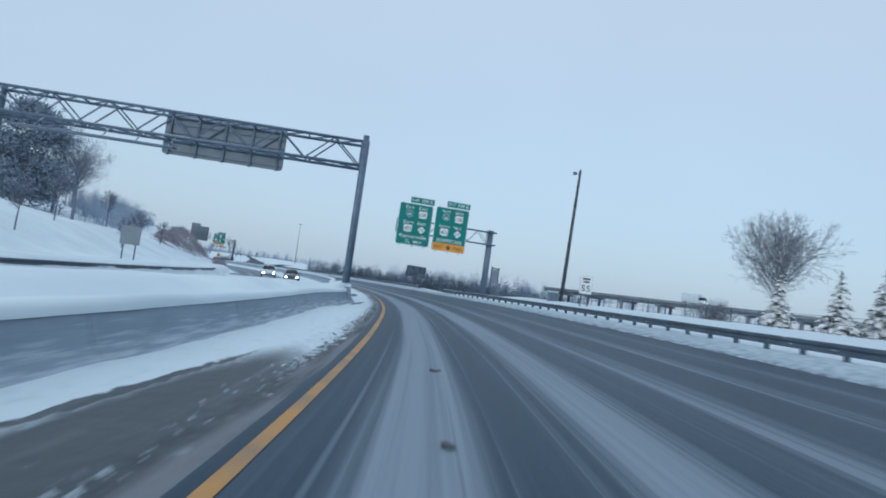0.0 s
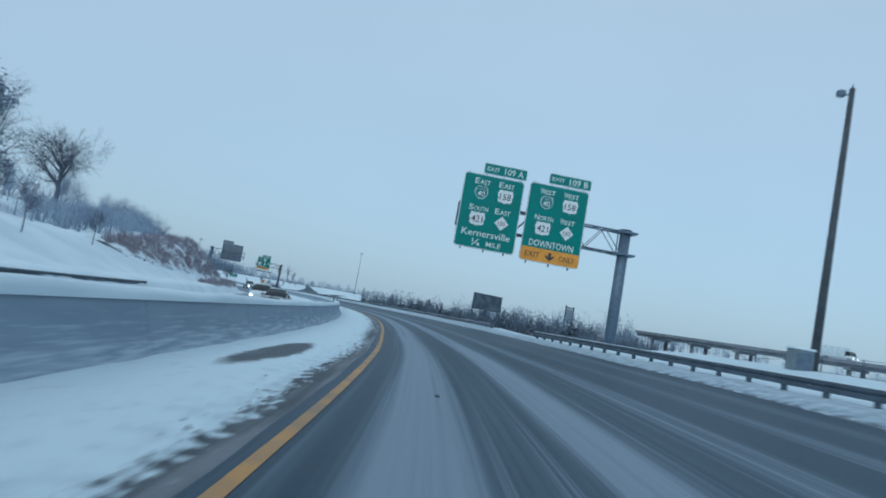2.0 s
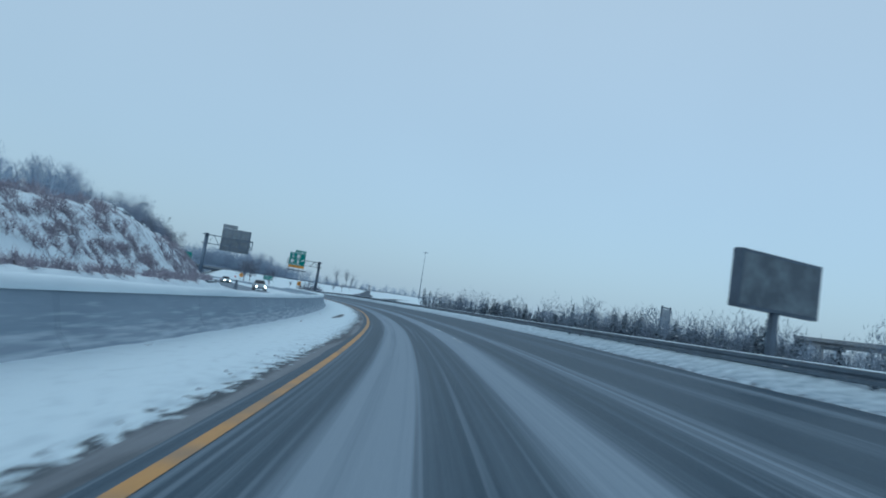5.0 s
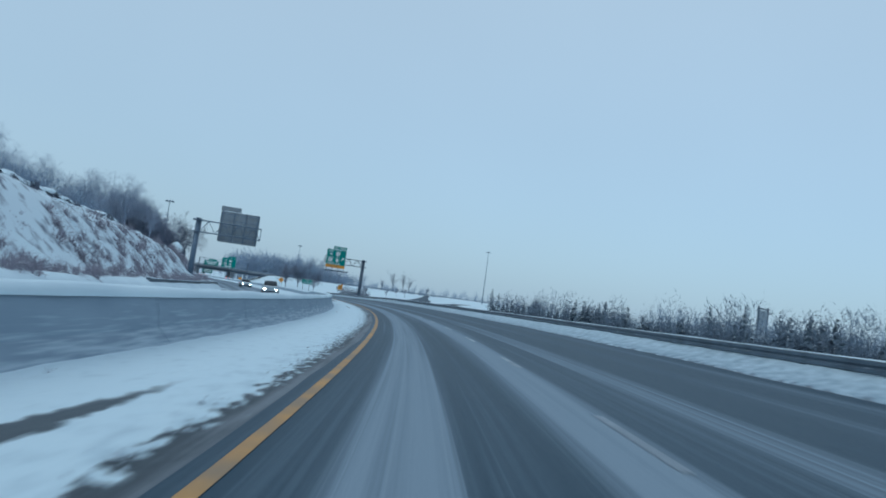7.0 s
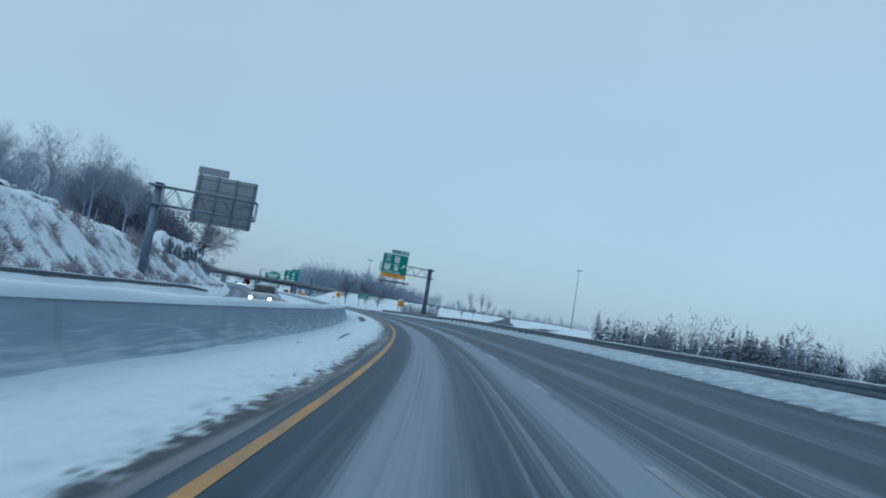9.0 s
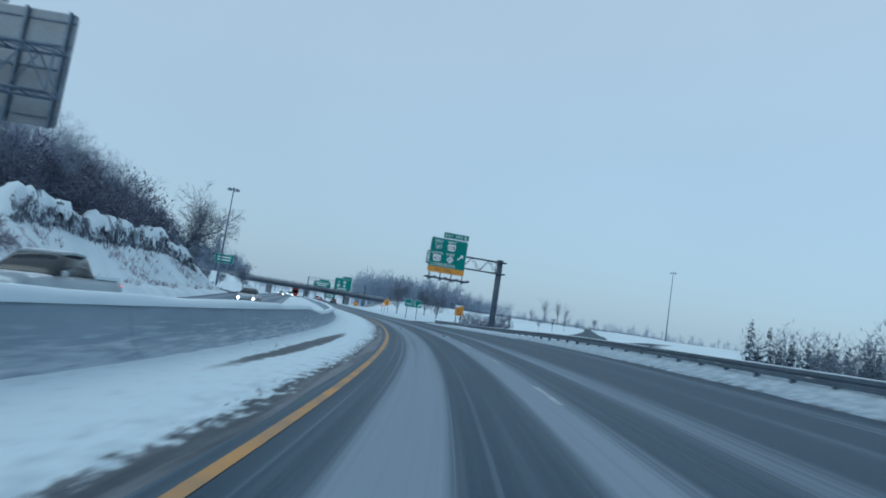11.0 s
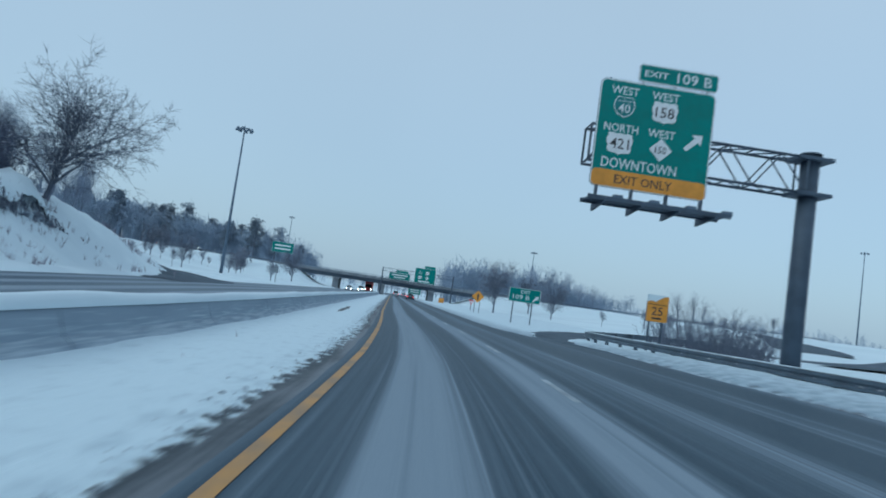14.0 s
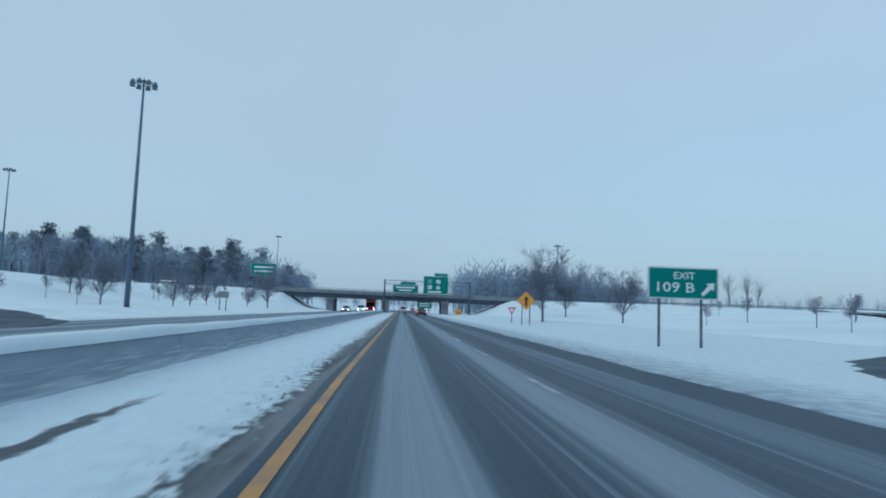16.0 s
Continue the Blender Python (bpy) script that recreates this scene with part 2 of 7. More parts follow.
def verge_material(name):
    """Snow bank stained grey by road spray near the asphalt; UV is metres (from the asphalt's edge, along)."""
    m = bpy.data.materials.new(name)
    m.use_nodes = True
    n, l = m.node_tree.nodes, m.node_tree.links
    b = n["Principled BSDF"]
    uv = n.new("ShaderNodeUVMap")
    sp = n.new("ShaderNodeSeparateXYZ")
    l.new(uv.outputs[0], sp.inputs[0])

    def mapped(sx, sy, detail):
        q = n.new("ShaderNodeMapping")
        q.inputs["Scale"].default_value = (sx, sy, 1)
        l.new(uv.outputs[0], q.inputs["Vector"])
        t = n.new("ShaderNodeTexNoise")
        t.inputs["Scale"].default_value, t.inputs["Detail"].default_value = 1.0, detail
        l.new(q.outputs[0], t.inputs["Vector"])
        return t.outputs["Fac"]

    def ranged(v, a, c, lo=0.0, hi=1.0):
        q = n.new("ShaderNodeMapRange")
        q.inputs["From Min"].default_value, q.inputs["From Max"].default_value = a, c
        q.inputs["To Min"].default_value, q.inputs["To Max"].default_value = lo, hi
        l.new(v, q.inputs["Value"])
        return q.outputs["Result"]

    def added(a, c):
        q = n.new("ShaderNodeMath")
        q.operation = "ADD"
        l.new(a, q.inputs[0])
        l.new(c, q.inputs[1])
        return q.outputs[0]

    lumps = mapped(3.5, 2.2, 10.0)
    stain = ranged(added(lumps, ranged(sp.outputs["X"], 0.0, 2.6, 0.42, -0.18)), 0.34, 0.92)
    grit = ranged(added(mapped(5.0, 2.2, 8.0), ranged(sp.outputs["X"], 0.0, 0.5, 0.24, -0.2)), 0.55, 0.72)
    one = n.new("ShaderNodeMix")
    one.data_type = "RGBA"
    one.inputs["A"].default_value, one.inputs["B"].default_value = (0.59, 0.685, 0.75, 1), (0.28, 0.35, 0.42, 1)
    l.new(stain, one.inputs["Factor"])
    two = n.new("ShaderNodeMix")
    two.data_type = "RGBA"
    two.inputs["B"].default_value = (0.13, 0.155, 0.185, 1)
    l.new(grit, two.inputs["Factor"])
    l.new(one.outputs["Result"], two.inputs["A"])
    l.new(two.outputs["Result"], b.inputs["Base Color"])
    b.inputs["Roughness"].default_value = 0.75
    bu = n.new("ShaderNodeBump")
    bu.inputs["Strength"].default_value, bu.inputs["Distance"].default_value = 0.6, 0.06
    l.new(lumps, bu.inputs["Height"])
    l.new(bu.outputs["Normal"], b.inputs["Normal"])
    return m


def spatter_material(name):
    """Wet concrete with long pale streaks of thrown slush, thickest low down; UV is metres (along, up)."""
    m = bpy.data.materials.new(name)
    m.use_nodes = True
    n, l = m.node_tree.nodes, m.node_tree.links
    b = n["Principled BSDF"]
    uv = n.new("ShaderNodeUVMap")
    sp = n.new("ShaderNodeSeparateXYZ")
    l.new(uv.outputs[0], sp.inputs[0])

    def mapped(sx, sy, detail):
        q = n.new("ShaderNodeMapping")
        q.inputs["Scale"].default_value = (sx, sy, 1)
        l.new(uv.outputs[0], q.inputs["Vector"])
        t = n.new("ShaderNodeTexNoise")
        t.inputs["Scale"].default_value, t.inputs["Detail"].default_value = 1.0, detail
        l.new(q.outputs[0], t.inputs["Vector"])
        return t.outputs["Fac"]

    low = n.new("ShaderNodeMapRange")
    low.inputs["From Min"].default_value, low.inputs["From Max"].default_value = 0.70, 0.10
    low.inputs["To Min"].default_value, low.inputs["To Max"].default_value = -0.16, 0.10
    l.new(sp.outputs["Y"], low.inputs["Value"])
    ad = n.new("ShaderNodeMath")
    ad.operation = "ADD"
    l.new(mapped(0.9, 15.0, 9.0), ad.inputs[0])
    l.new(low.outputs["Result"], ad.inputs[1])
    mr = n.new("ShaderNodeMapRange")
    mr.inputs["From Min"].default_value, mr.inputs["From Max"].default_value = 0.46, 0.72
    l.new(ad.outputs[0], mr.inputs["Value"])
    wet = n.new("ShaderNodeMix")
    wet.data_type = "RGBA"
    wet.inputs["A"].default_value, wet.inputs["B"].default_value = (0.155, 0.208, 0.275, 1), (0.30, 0.365, 0.44, 1)
    l.new(mapped(0.5, 2.6, 9.0), wet.inputs["Factor"])
    mix = n.new("ShaderNodeMix")
    mix.data_type = "RGBA"
    mix.inputs["B"].default_value = (0.40, 0.47, 0.54, 1)
    l.new(wet.outputs["Result"], mix.inputs["A"])
    l.new(mr.outputs["Result"], mix.inputs["Factor"])
    l.new(mix.outputs["Result"], b.inputs["Base Color"])
    b.inputs["Roughness"].default_value = 0.8
    bu = n.new("ShaderNodeBump")
    bu.inputs["Strength"].default_value, bu.inputs["Distance"].default_value = 0.5, 0.03
    l.new(mapped(2.5, 12.0, 6.0), bu.inputs["Height"])
    l.new(bu.outputs["Normal"], b.inputs["Normal"])
    return m


def plain_emission(name, colour, strength):
    m = bpy.data.materials.new(name)
    m.use_nodes = True
    b = m.node_tree.nodes["Principled BSDF"]
    b.inputs["Base Color"].default_value = (*colour, 1)
    b.inputs["Emission Color"].default_value = (*colour, 1)
    b.inputs["Emission Strength"].default_value = strength
    return m


M_SNOW = material("snow", (0.685, 0.775, 0.83), 0.75, second=(0.60, 0.69, 0.755), mix_scale=0.25, bump=0.6, bump_scale=1.5)
M_FIELD = material("snow_field", (0.675, 0.765, 0.82), 0.8, second=(0.61, 0.70, 0.76), mix_scale=0.05, bump=0.5, bump_scale=0.4)
M_VERGE = verge_material("spray_stained_snow")
M_SHOULDER = shoulder_material("frayed_shoulder_snow")
M_SLUSH = material("dirty_snow", (0.46, 0.53, 0.60), 0.75, second=(0.17, 0.20, 0.24), mix_scale=2.2, mix_detail=8.0, lo=0.46, hi=0.60, bump=0.8, bump_scale=6.0)
M_BANK = material("snow_over_brush", (0.68, 0.755, 0.81), 0.85, second=(0.15, 0.165, 0.215), mix_scale=0.8, mix_detail=13.0, lo=0.51, hi=0.70, bump=1.0, bump_scale=2.5)
M_ASPHALT = road_material("wet_asphalt", 1.95, (0.026, 0.050, 0.078), (0.235, 0.285, 0.345), 0.0)
M_ASPHALT_FAR = road_material("salted_asphalt", 1.95, (0.085, 0.12, 0.162), (0.28, 0.33, 0.39), 20.0)
M_RAMP = material("ramp_asphalt", (0.032, 0.053, 0.08), 0.8, second=(0.075, 0.104, 0.142), mix_scale=0.5, grain=30.0, bump=0.3)
M_YELLOW = material("yellow_road_paint", (0.45, 0.24, 0.065), 0.6, second=(0.27, 0.18, 0.10), mix_scale=1.2, mix_detail=8.0, grain=25.0)
M_WHITE_LINE = material("white_road_paint", (0.34, 0.385, 0.44), 0.6, second=(0.19, 0.22, 0.26), mix_scale=0.7, mix_detail=9.0, lo=0.40, hi=0.58, grain=25.0)
M_CONCRETE = material("barrier_concrete", (0.20, 0.205, 0.215), 0.85, second=(0.125, 0.13, 0.14), mix_scale=0.9, mix_detail=8.0, grain=12.0, bump=0.4, bump_scale=14.0)
M_BARRIER = spatter_material("slush_spattered_concrete")
M_BRIDGE = material("bridge_concrete", (0.21, 0.235, 0.27), 0.85, second=(0.155, 0.175, 0.205), mix_scale=0.4, grain=6.0, bump=0.3, bump_scale=6.0, snow=0.25)
M_STEEL = material("galvanised_steel", (0.135, 0.18, 0.248), 0.5, 0.3, second=(0.105, 0.14, 0.195), mix_scale=3.0, grain=30.0, bump=0.15, bump_scale=50.0, snow=0.22)
M_RAIL = material("guardrail_steel", (0.10, 0.132, 0.174), 0.5, 0.25, second=(0.07, 0.093, 0.124), mix_scale=1.5, grain=20.0, bump=0.15, bump_scale=40.0, snow=0.12)
M_VINE = material("hanging_vine_tangle", (0.11, 0.128, 0.168), 0.9, second=(0.52, 0.59, 0.65), mix_scale=1.6, mix_detail=9.0, lo=0.42, hi=0.60, bump=1.0, bump_scale=3.0)
M_DARKSTEEL = material("weathered_post_steel", (0.075, 0.10, 0.142), 0.6, 0.2, second=(0.055, 0.074, 0.106), mix_scale=1.2, grain=18.0, bump=0.15)
M_PANEL_BACK = material("sign_back_aluminium", (0.20, 0.235, 0.28), 0.45, 0.3, second=(0.19, 0.21, 0.235), mix_scale=1.5, grain=10.0)
M_GREEN = material("green_sign_sheeting", (0.006, 0.19, 0.168), 0.45, second=(0.006, 0.165, 0.145), mix_scale=0.8, grain=3.0, bump=0.05)
M_ORANGE = material("amber_sign_sheeting", (0.72, 0.31, 0.035), 0.45, second=(0.62, 0.27, 0.03), mix_scale=1.5, grain=4.0)
M_WHITE = material("white_sign_sheeting", (0.74, 0.76, 0.78), 0.45, second=(0.68, 0.70, 0.72), mix_scale=3.0)
M_BLACK = material("black_sign_ink", (0.025, 0.026, 0.03), 0.5, second=(0.04, 0.04, 0.045), mix_scale=4.0)
M_SHIELD_BLUE = material("faded_blue_sheeting", (0.03, 0.19, 0.20), 0.45, second=(0.02, 0.16, 0.16), mix_scale=3.0)
M_RED = material("red_sheeting", (0.55, 0.02, 0.03), 0.4, second=(0.45, 0.02, 0.03), mix_scale=2.0)
M_BOARD = material("dark_board_face", (0.04, 0.056, 0.08), 0.35, second=(0.12, 0.152, 0.185), mix_scale=1.1, mix_detail=9.0, lo=0.47, hi=0.72, grain=5.0)
M_WOOD_POLE = material("weathered_pole_wood", (0.072, 0.084, 0.10), 0.85, second=(0.05, 0.058, 0.07), mix_scale=2.0, grain=25.0, bump=0.4)
M_MOUND = material("vine_covered_thicket", (0.165, 0.182, 0.25), 0.9, second=(0.115, 0.13, 0.185), mix_scale=0.5, snow=0.2)
M_BARK = material("winter_bark", (0.15, 0.17, 0.225), 0.9, second=(0.115, 0.132, 0.178), mix_scale=3.0, snow=0.12, spread=0.2)
M_FROST = material("frosted_bark", (0.20, 0.215, 0.25), 0.9, second=(0.15, 0.162, 0.19), mix_scale=2.0, snow=0.38, spread=0.2)
# needles of the distant pines, lightened and blued to carry haze in the colour
M_NEEDLE_HAZED = material("hazed_conifer_needles", (0.155, 0.195, 0.255), 0.8, second=(0.19, 0.228, 0.28), mix_scale=1.2, snow=0.02, spread=0.25)
M_NEEDLE_SNOW = material("snowy_conifer_needles", (0.035, 0.05, 0.042), 0.8, second=(0.05, 0.065, 0.055), mix_scale=1.5, snow=0.62, spread=0.15)
M_BRUSH = material("winter_brush", (0.29, 0.275, 0.33), 0.9, second=(0.215, 0.20, 0.245), mix_scale=0.6, snow=0.28)
M_MUD = material("dirty_ice", (0.05, 0.055, 0.065), 0.7, second=(0.10, 0.11, 0.125), mix_scale=6.0)
# pale blue-grey of these woods is aerial haze painted into the base colour
M_WOODS_HAZED = material("hazed_winter_woods", (0.32, 0.385, 0.49), 0.95, second=(0.235, 0.29, 0.38), mix_scale=0.08)
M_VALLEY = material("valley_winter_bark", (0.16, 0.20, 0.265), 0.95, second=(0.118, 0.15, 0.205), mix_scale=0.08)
# belt trees' bark, paled towards blue: distance haze put into the colour
M_BARK_HAZED = material("hazed_bark", (0.28, 0.32, 0.41), 0.9, second=(0.205, 0.24, 0.315), mix_scale=3.0, snow=0.1, spread=0.2)
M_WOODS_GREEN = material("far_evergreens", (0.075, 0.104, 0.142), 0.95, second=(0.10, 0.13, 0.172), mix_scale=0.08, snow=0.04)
M_RUBBER = material("tyre_rubber", (0.02, 0.02, 0.021), 0.85, second=(0.05, 0.05, 0.05), mix_scale=4.0)
M_GLASS_DARK = material("dark_window_glass", (0.02, 0.024, 0.03), 0.08, second=(0.03, 0.035, 0.04), mix_scale=1.0)
M_CHROME = material("wheel_alloy", (0.45, 0.46, 0.47), 0.35, 0.8, second=(0.35, 0.36, 0.37), mix_scale=3.0)
M_CAR_SILVER = material("silver_car_paint", (0.33, 0.385, 0.43), 0.35, 0.4, second=(0.27, 0.315, 0.355), mix_scale=1.5, snow=0.15)
M_CAR_WHITE = material("white_car_paint", (0.62, 0.69, 0.74), 0.35, 0.0, second=(0.53, 0.59, 0.635), mix_scale=1.5)
M_CAR_DARK = material("dark_car_paint", (0.036, 0.05, 0.066), 0.3, 0.2, second=(0.055, 0.075, 0.095), mix_scale=1.5, snow=0.1)
M_CAR_RED = material("red_truck_paint", (0.50, 0.03, 0.035), 0.4, 0.0, second=(0.40, 0.03, 0.03), mix_scale=1.5)
M_HEADLIGHT = plain_emission("lit_headlight", (1.0, 0.93, 0.80), 45.0)
M_TAIL = plain_emission("lit_tail_lamp", (1.0, 0.05, 0.04), 2.5)


# ---- road line: s along the yellow edge line, l to its right ----
BEND_S = [-60, 0, 40, 80, 120, 160, 200, 225, 250, 275, 290]
BEND_K = [0.002773, 0.002773, 0.002852, 0.002632, 0.002169, 0.002754, 0.003749, 0.00369, 0.002276, 0.000063, 0.0]
STEP, S_MIN, S_MAX = 0.5, -120.0, 1000.0
LINE_S = np.arange(S_MIN, S_MAX, STEP)
_k = np.interp(LINE_S, BEND_S, BEND_K)
_zero = int(-S_MIN / STEP)
LINE_H = np.cumsum(_k * STEP)
LINE_H += -0.015849 - LINE_H[_zero]
LINE_X = np.cumsum(-np.sin(LINE_H) * STEP)
LINE_Y = np.cumsum(np.cos(LINE_H) * STEP)
LINE_X += -1.095 - LINE_X[_zero]
LINE_Y += 0.279 - LINE_Y[_zero]


def smooth(a, b, x):
    t = np.clip((np.asarray(x, float) - a) / (b - a), 0, 1)
    return t * t * (3 - 2 * t)


def xy(s, l):
    """World x, y of a road place."""
    x, y, h = np.interp(s, LINE_S, LINE_X), np.interp(s, LINE_S, LINE_Y), np.interp(s, LINE_S, LINE_H)
    return x + np.cos(h) * l, y + np.sin(h) * l


def heading(s):
    return float(np.interp(s, LINE_S, LINE_H))


def bank_slope(s):
    """Crossfall of the bend, right side high."""
    return SE * (1 - smooth(215, 285, s))


SE = 0.05


def road_z(s, l):
    return bank_slope(s) * np.clip(l, -17.0, 11.5)


def land_z(s, l):
    """Height of the snowy land beside the road."""
    s, l = np.asarray(s, float), np.asarray(l, float)
    z = road_z(s, l)
    r = np.clip(l - 11.5, 0, None)
    near = 1 - smooth(70, 90, s)
    far = smooth(250, 275, s)
    mid = 1 - near - far
    z_near = 0.85 * smooth(0, 8, r) + 0.25 * smooth(8, 22, r) - 6.0 * smooth(30, 80, r) + 2.0 * smooth(110, 220, r)
    z_mid = -4.2 * smooth(2.5, 26, r) - 1.8 * smooth(26, 60, r) + 9.0 * smooth(80, 210, r)
    z_far = 0.25 * smooth(0, 10, r) + 3.6 * smooth(14, 95, r) + 1.0 * smooth(90, 200, r)
    z = z + np.where(r > 0, near * z_near + mid * z_mid + far * z_far, 0)
    q = np.clip(-16.8 - l, 0, None)
    first = 1 - smooth(75, 125, s)
    last = smooth(282, 306, s)
    hill = 1 - first - last
    z_first = 0.7 * smooth(0, 2.5, q) + 3.2 * smooth(2, 14, q) + 4.0 * smooth(14, 40, q) + 3.0 * smooth(40, 120, q)
    crest = np.interp(s, [100, 112, 125, 140, 156, 170, 200, 225, 245, 270, 290], [3.8, 4.2, 5.0, 5.9, 6.8, 6.2, 5.2, 4.3, 4.0, 4.3, 4.2])
    run = np.interp(s, [170, 225], [8.5, 6.6])
    z_hill = crest * smooth(0.05, 1.0, q / run) + 2.0 * smooth(9, 40, q) + 3.0 * smooth(40, 120, q)
    z_last = 0.3 * smooth(0, 6, q) + 5.6 * smooth(14, 62, q) + 4.5 * smooth(66, 150, q)
    z = z + np.where(q > 0, first * z_first + hill * z_hill + last * z_last, 0)
    # beyond the far shoulder the land does not follow the crossfall below the road's zero level
    z = np.where(l < -15.7, np.maximum(z, road_z(s, l) * (1 - smooth(-15.7, -16.5, l))), z)
    # embankments that carry the crossing road up to the overpass
    mound = (1 - smooth(6, 20, np.abs(s - 440))) * (smooth(19, 33, l) + smooth(-20, -33, l))
    z = z + np.clip(4.4 - z, 0, None) * mound
    # the crossing road climbs away on both sides along low embankments
    mid_line = np.where(l < 0, 440 + 0.80 * np.clip(-l - 26, 0, None), 440 + 0.46 * np.clip(l - 26, 0, None))
    top = np.where(l < 0, np.interp(-l, [20, 34, 70, 130], [4.4, 5.0, 6.1, 6.6]), np.interp(l, [19, 33, 68, 150, 300], [4.4, 4.5, 4.7, 5.9, 7.5]))
    cross = (1 - smooth(5, 34, np.abs(s - mid_line))) * np.where(l < 0, smooth(-22, -34, l), smooth(21, 33, l))
    return z + np.clip(top - z, 0, None) * cross


def nearest(x, y):
    """Road place of world points (arrays)."""
    x, y = np.atleast_1d(np.asarray(x, float)), np.atleast_1d(np.asarray(y, float))
    s, l = np.empty_like(x), np.empty_like(x)
    sub = slice(0, None, 8)
    for i in range(0, len(x), 2000):
        a, b = x[i:i + 2000, None], y[i:i + 2000, None]
        j = np.argmin((a - LINE_X[None, sub]) ** 2 + (b - LINE_Y[None, sub]) ** 2, axis=1) * 8
        fwd = -(x[i:i + 2000] - LINE_X[j]) * np.sin(LINE_H[j]) + (y[i:i + 2000] - LINE_Y[j]) * np.cos(LINE_H[j])
        s[i:i + 2000] = LINE_S[j] + np.clip(fwd, -2.5, 2.5)
        l[i:i + 2000] = (x[i:i + 2000] - LINE_X[j]) * np.cos(LINE_H[j]) + (y[i:i + 2000] - LINE_Y[j]) * np.sin(LINE_H[j])
    return s, l


def spot(s, l, dz=0.0):
    """World place on the land at a road place."""
    x, y = xy(s, l)
    return Vector((float(x), float(y), float(land_z(s, l)) + dz))


def facing(s, l, dz=0.0, turn=0.0):
    """Pose on the land: local x to the right of the road, y ahead, z up."""
    return Matrix.Translation(spot(s, l, dz)) @ Matrix.Rotation(heading(s) + radians(turn), 4, "Z")


# ---- mesh helpers ----
def mesh_from(name, verts, faces, mat, smooth_faces=False):
    me = bpy.data.meshes.new(name)
    me.from_pydata([tuple(v) for v in verts], [], faces)
    me.validate()
    me.update()
    if mat:
        me.materials.append(mat)
    if smooth_faces:
        me.polygons.foreach_set("use_smooth", [True] * len(me.polygons))
    return me


def thing(name, m, label, category, group="", kind=""):
    """An empty at the thing's base."""
    ob = new(name)
    ob.matrix_world = m
    ob.empty_display_size = 0.3
    return tagged(ob, label, category, group, kind)


def part(name, bm, mat, parent, label="", m=None):
    """Links a bmesh (or a ready mesh) as one mesh object under a thing or part, in the parent's own space."""
    if isinstance(bm, bpy.types.Mesh):
        me = bm
    else:
        bmesh.ops.recalc_face_normals(bm, faces=bm.faces)
        me = bpy.data.meshes.new(name)
        bm.to_mesh(me)
        bm.free()
        me.materials.append(mat)
    ob = new(name, me)
    ob.parent = parent
    if m is not None:
        ob.matrix_basis = m
    return tagged(ob, label)


def lone(name, me, label, category, kind="", group="", m=None):
    ob = new(name, me)
    if m is not None:
        ob.matrix_world = m
    return tagged(ob, label, category, group, kind)


def box(x0, y0, z0, x1, y1, z1, bevel=0.0, bm=None):
    bm = bm or bmesh.new()
    vs = [bm.verts.new(p) for p in ((x0, y0, z0), (x1, y0, z0), (x1, y1, z0), (x0, y1, z0), (x0, y0, z1), (x1, y0, z1), (x1, y1, z1), (x0, y1, z1))]
    fs = [bm.faces.new([vs[i] for i in f]) for f in ((3, 2, 1, 0), (4, 5, 6, 7), (0, 1, 5, 4), (1, 2, 6, 5), (2, 3, 7, 6), (3, 0, 4, 7))]
    if bevel:
        edges = list({e for f in fs for e in f.edges})
        bmesh.ops.bevel(bm, geom=edges, offset=bevel, segments=2, affect="EDGES", profile=0.6)
    return bm


def tube(a, b, r0, r1=None, sides=10, bm=None, cap=True):
    bm = bm or bmesh.new()
    a, b = Vector(a), Vector(b)
    r1 = r0 if r1 is None else r1
    q = (b - a).to_track_quat("Z", "Y")
    rings = []
    for c, r in ((a, r0), (b, r1)):
        rings.append([bm.verts.new(c + q @ Vector((r * math.cos(2 * math.pi * i / sides), r * math.sin(2 * math.pi * i / sides), 0))) for i in range(sides)])
    for i in range(sides):
        f = bm.faces.new((rings[0][i], rings[0][(i + 1) % sides], rings[1][(i + 1) % sides], rings[1][i]))
        f.smooth = sides > 6
    if cap:
        bm.faces.new(rings[0][::-1])
        bm.faces.new(rings[1])
    return bm


def plate(w, h, t, radius=0.0, y=0.0, bm=None, cx=0.0, cz=0.0, seg=4):
    """Upright plate in x-z with rounded corners; its front is at -y."""
    bm = bm or bmesh.new()
    pts = []
    for sx, sz, a0 in ((1, 1, 0), (-1, 1, 90), (-1, -1, 180), (1, -1, 270)):
        for i in range(seg + 1 if radius else 1):
            a = radians(a0 + 90 * i / seg)
            pts.append((cx + sx * (w / 2 - radius) + radius * math.cos(a), cz + sz * (h / 2 - radius) + radius * math.sin(a)))
    front = [bm.verts.new((x, y, z)) for x, z in pts]
    back = [bm.verts.new((x, y + t, z)) for x, z in pts]
    bm.faces.new(front)
    bm.faces.new(back[::-1])
    for i in range(len(pts)):
        bm.faces.new((front[i], back[i], back[(i + 1) % len(pts)], front[(i + 1) % len(pts)]))
    return bm


def outline_plate(pts, t, y=0.0, bm=None):
    bm = bm or bmesh.new()
    front = [bm.verts.new((x, y, z)) for x, z in pts]
    back = [bm.verts.new((x, y + t, z)) for x, z in pts]
    bm.faces.new(front)
    bm.faces.new(back[::-1])
    for i in range(len(pts)):
        bm.faces.new((front[i], back[i], back[(i + 1) % len(pts)], front[(i + 1) % len(pts)]))
    return bm


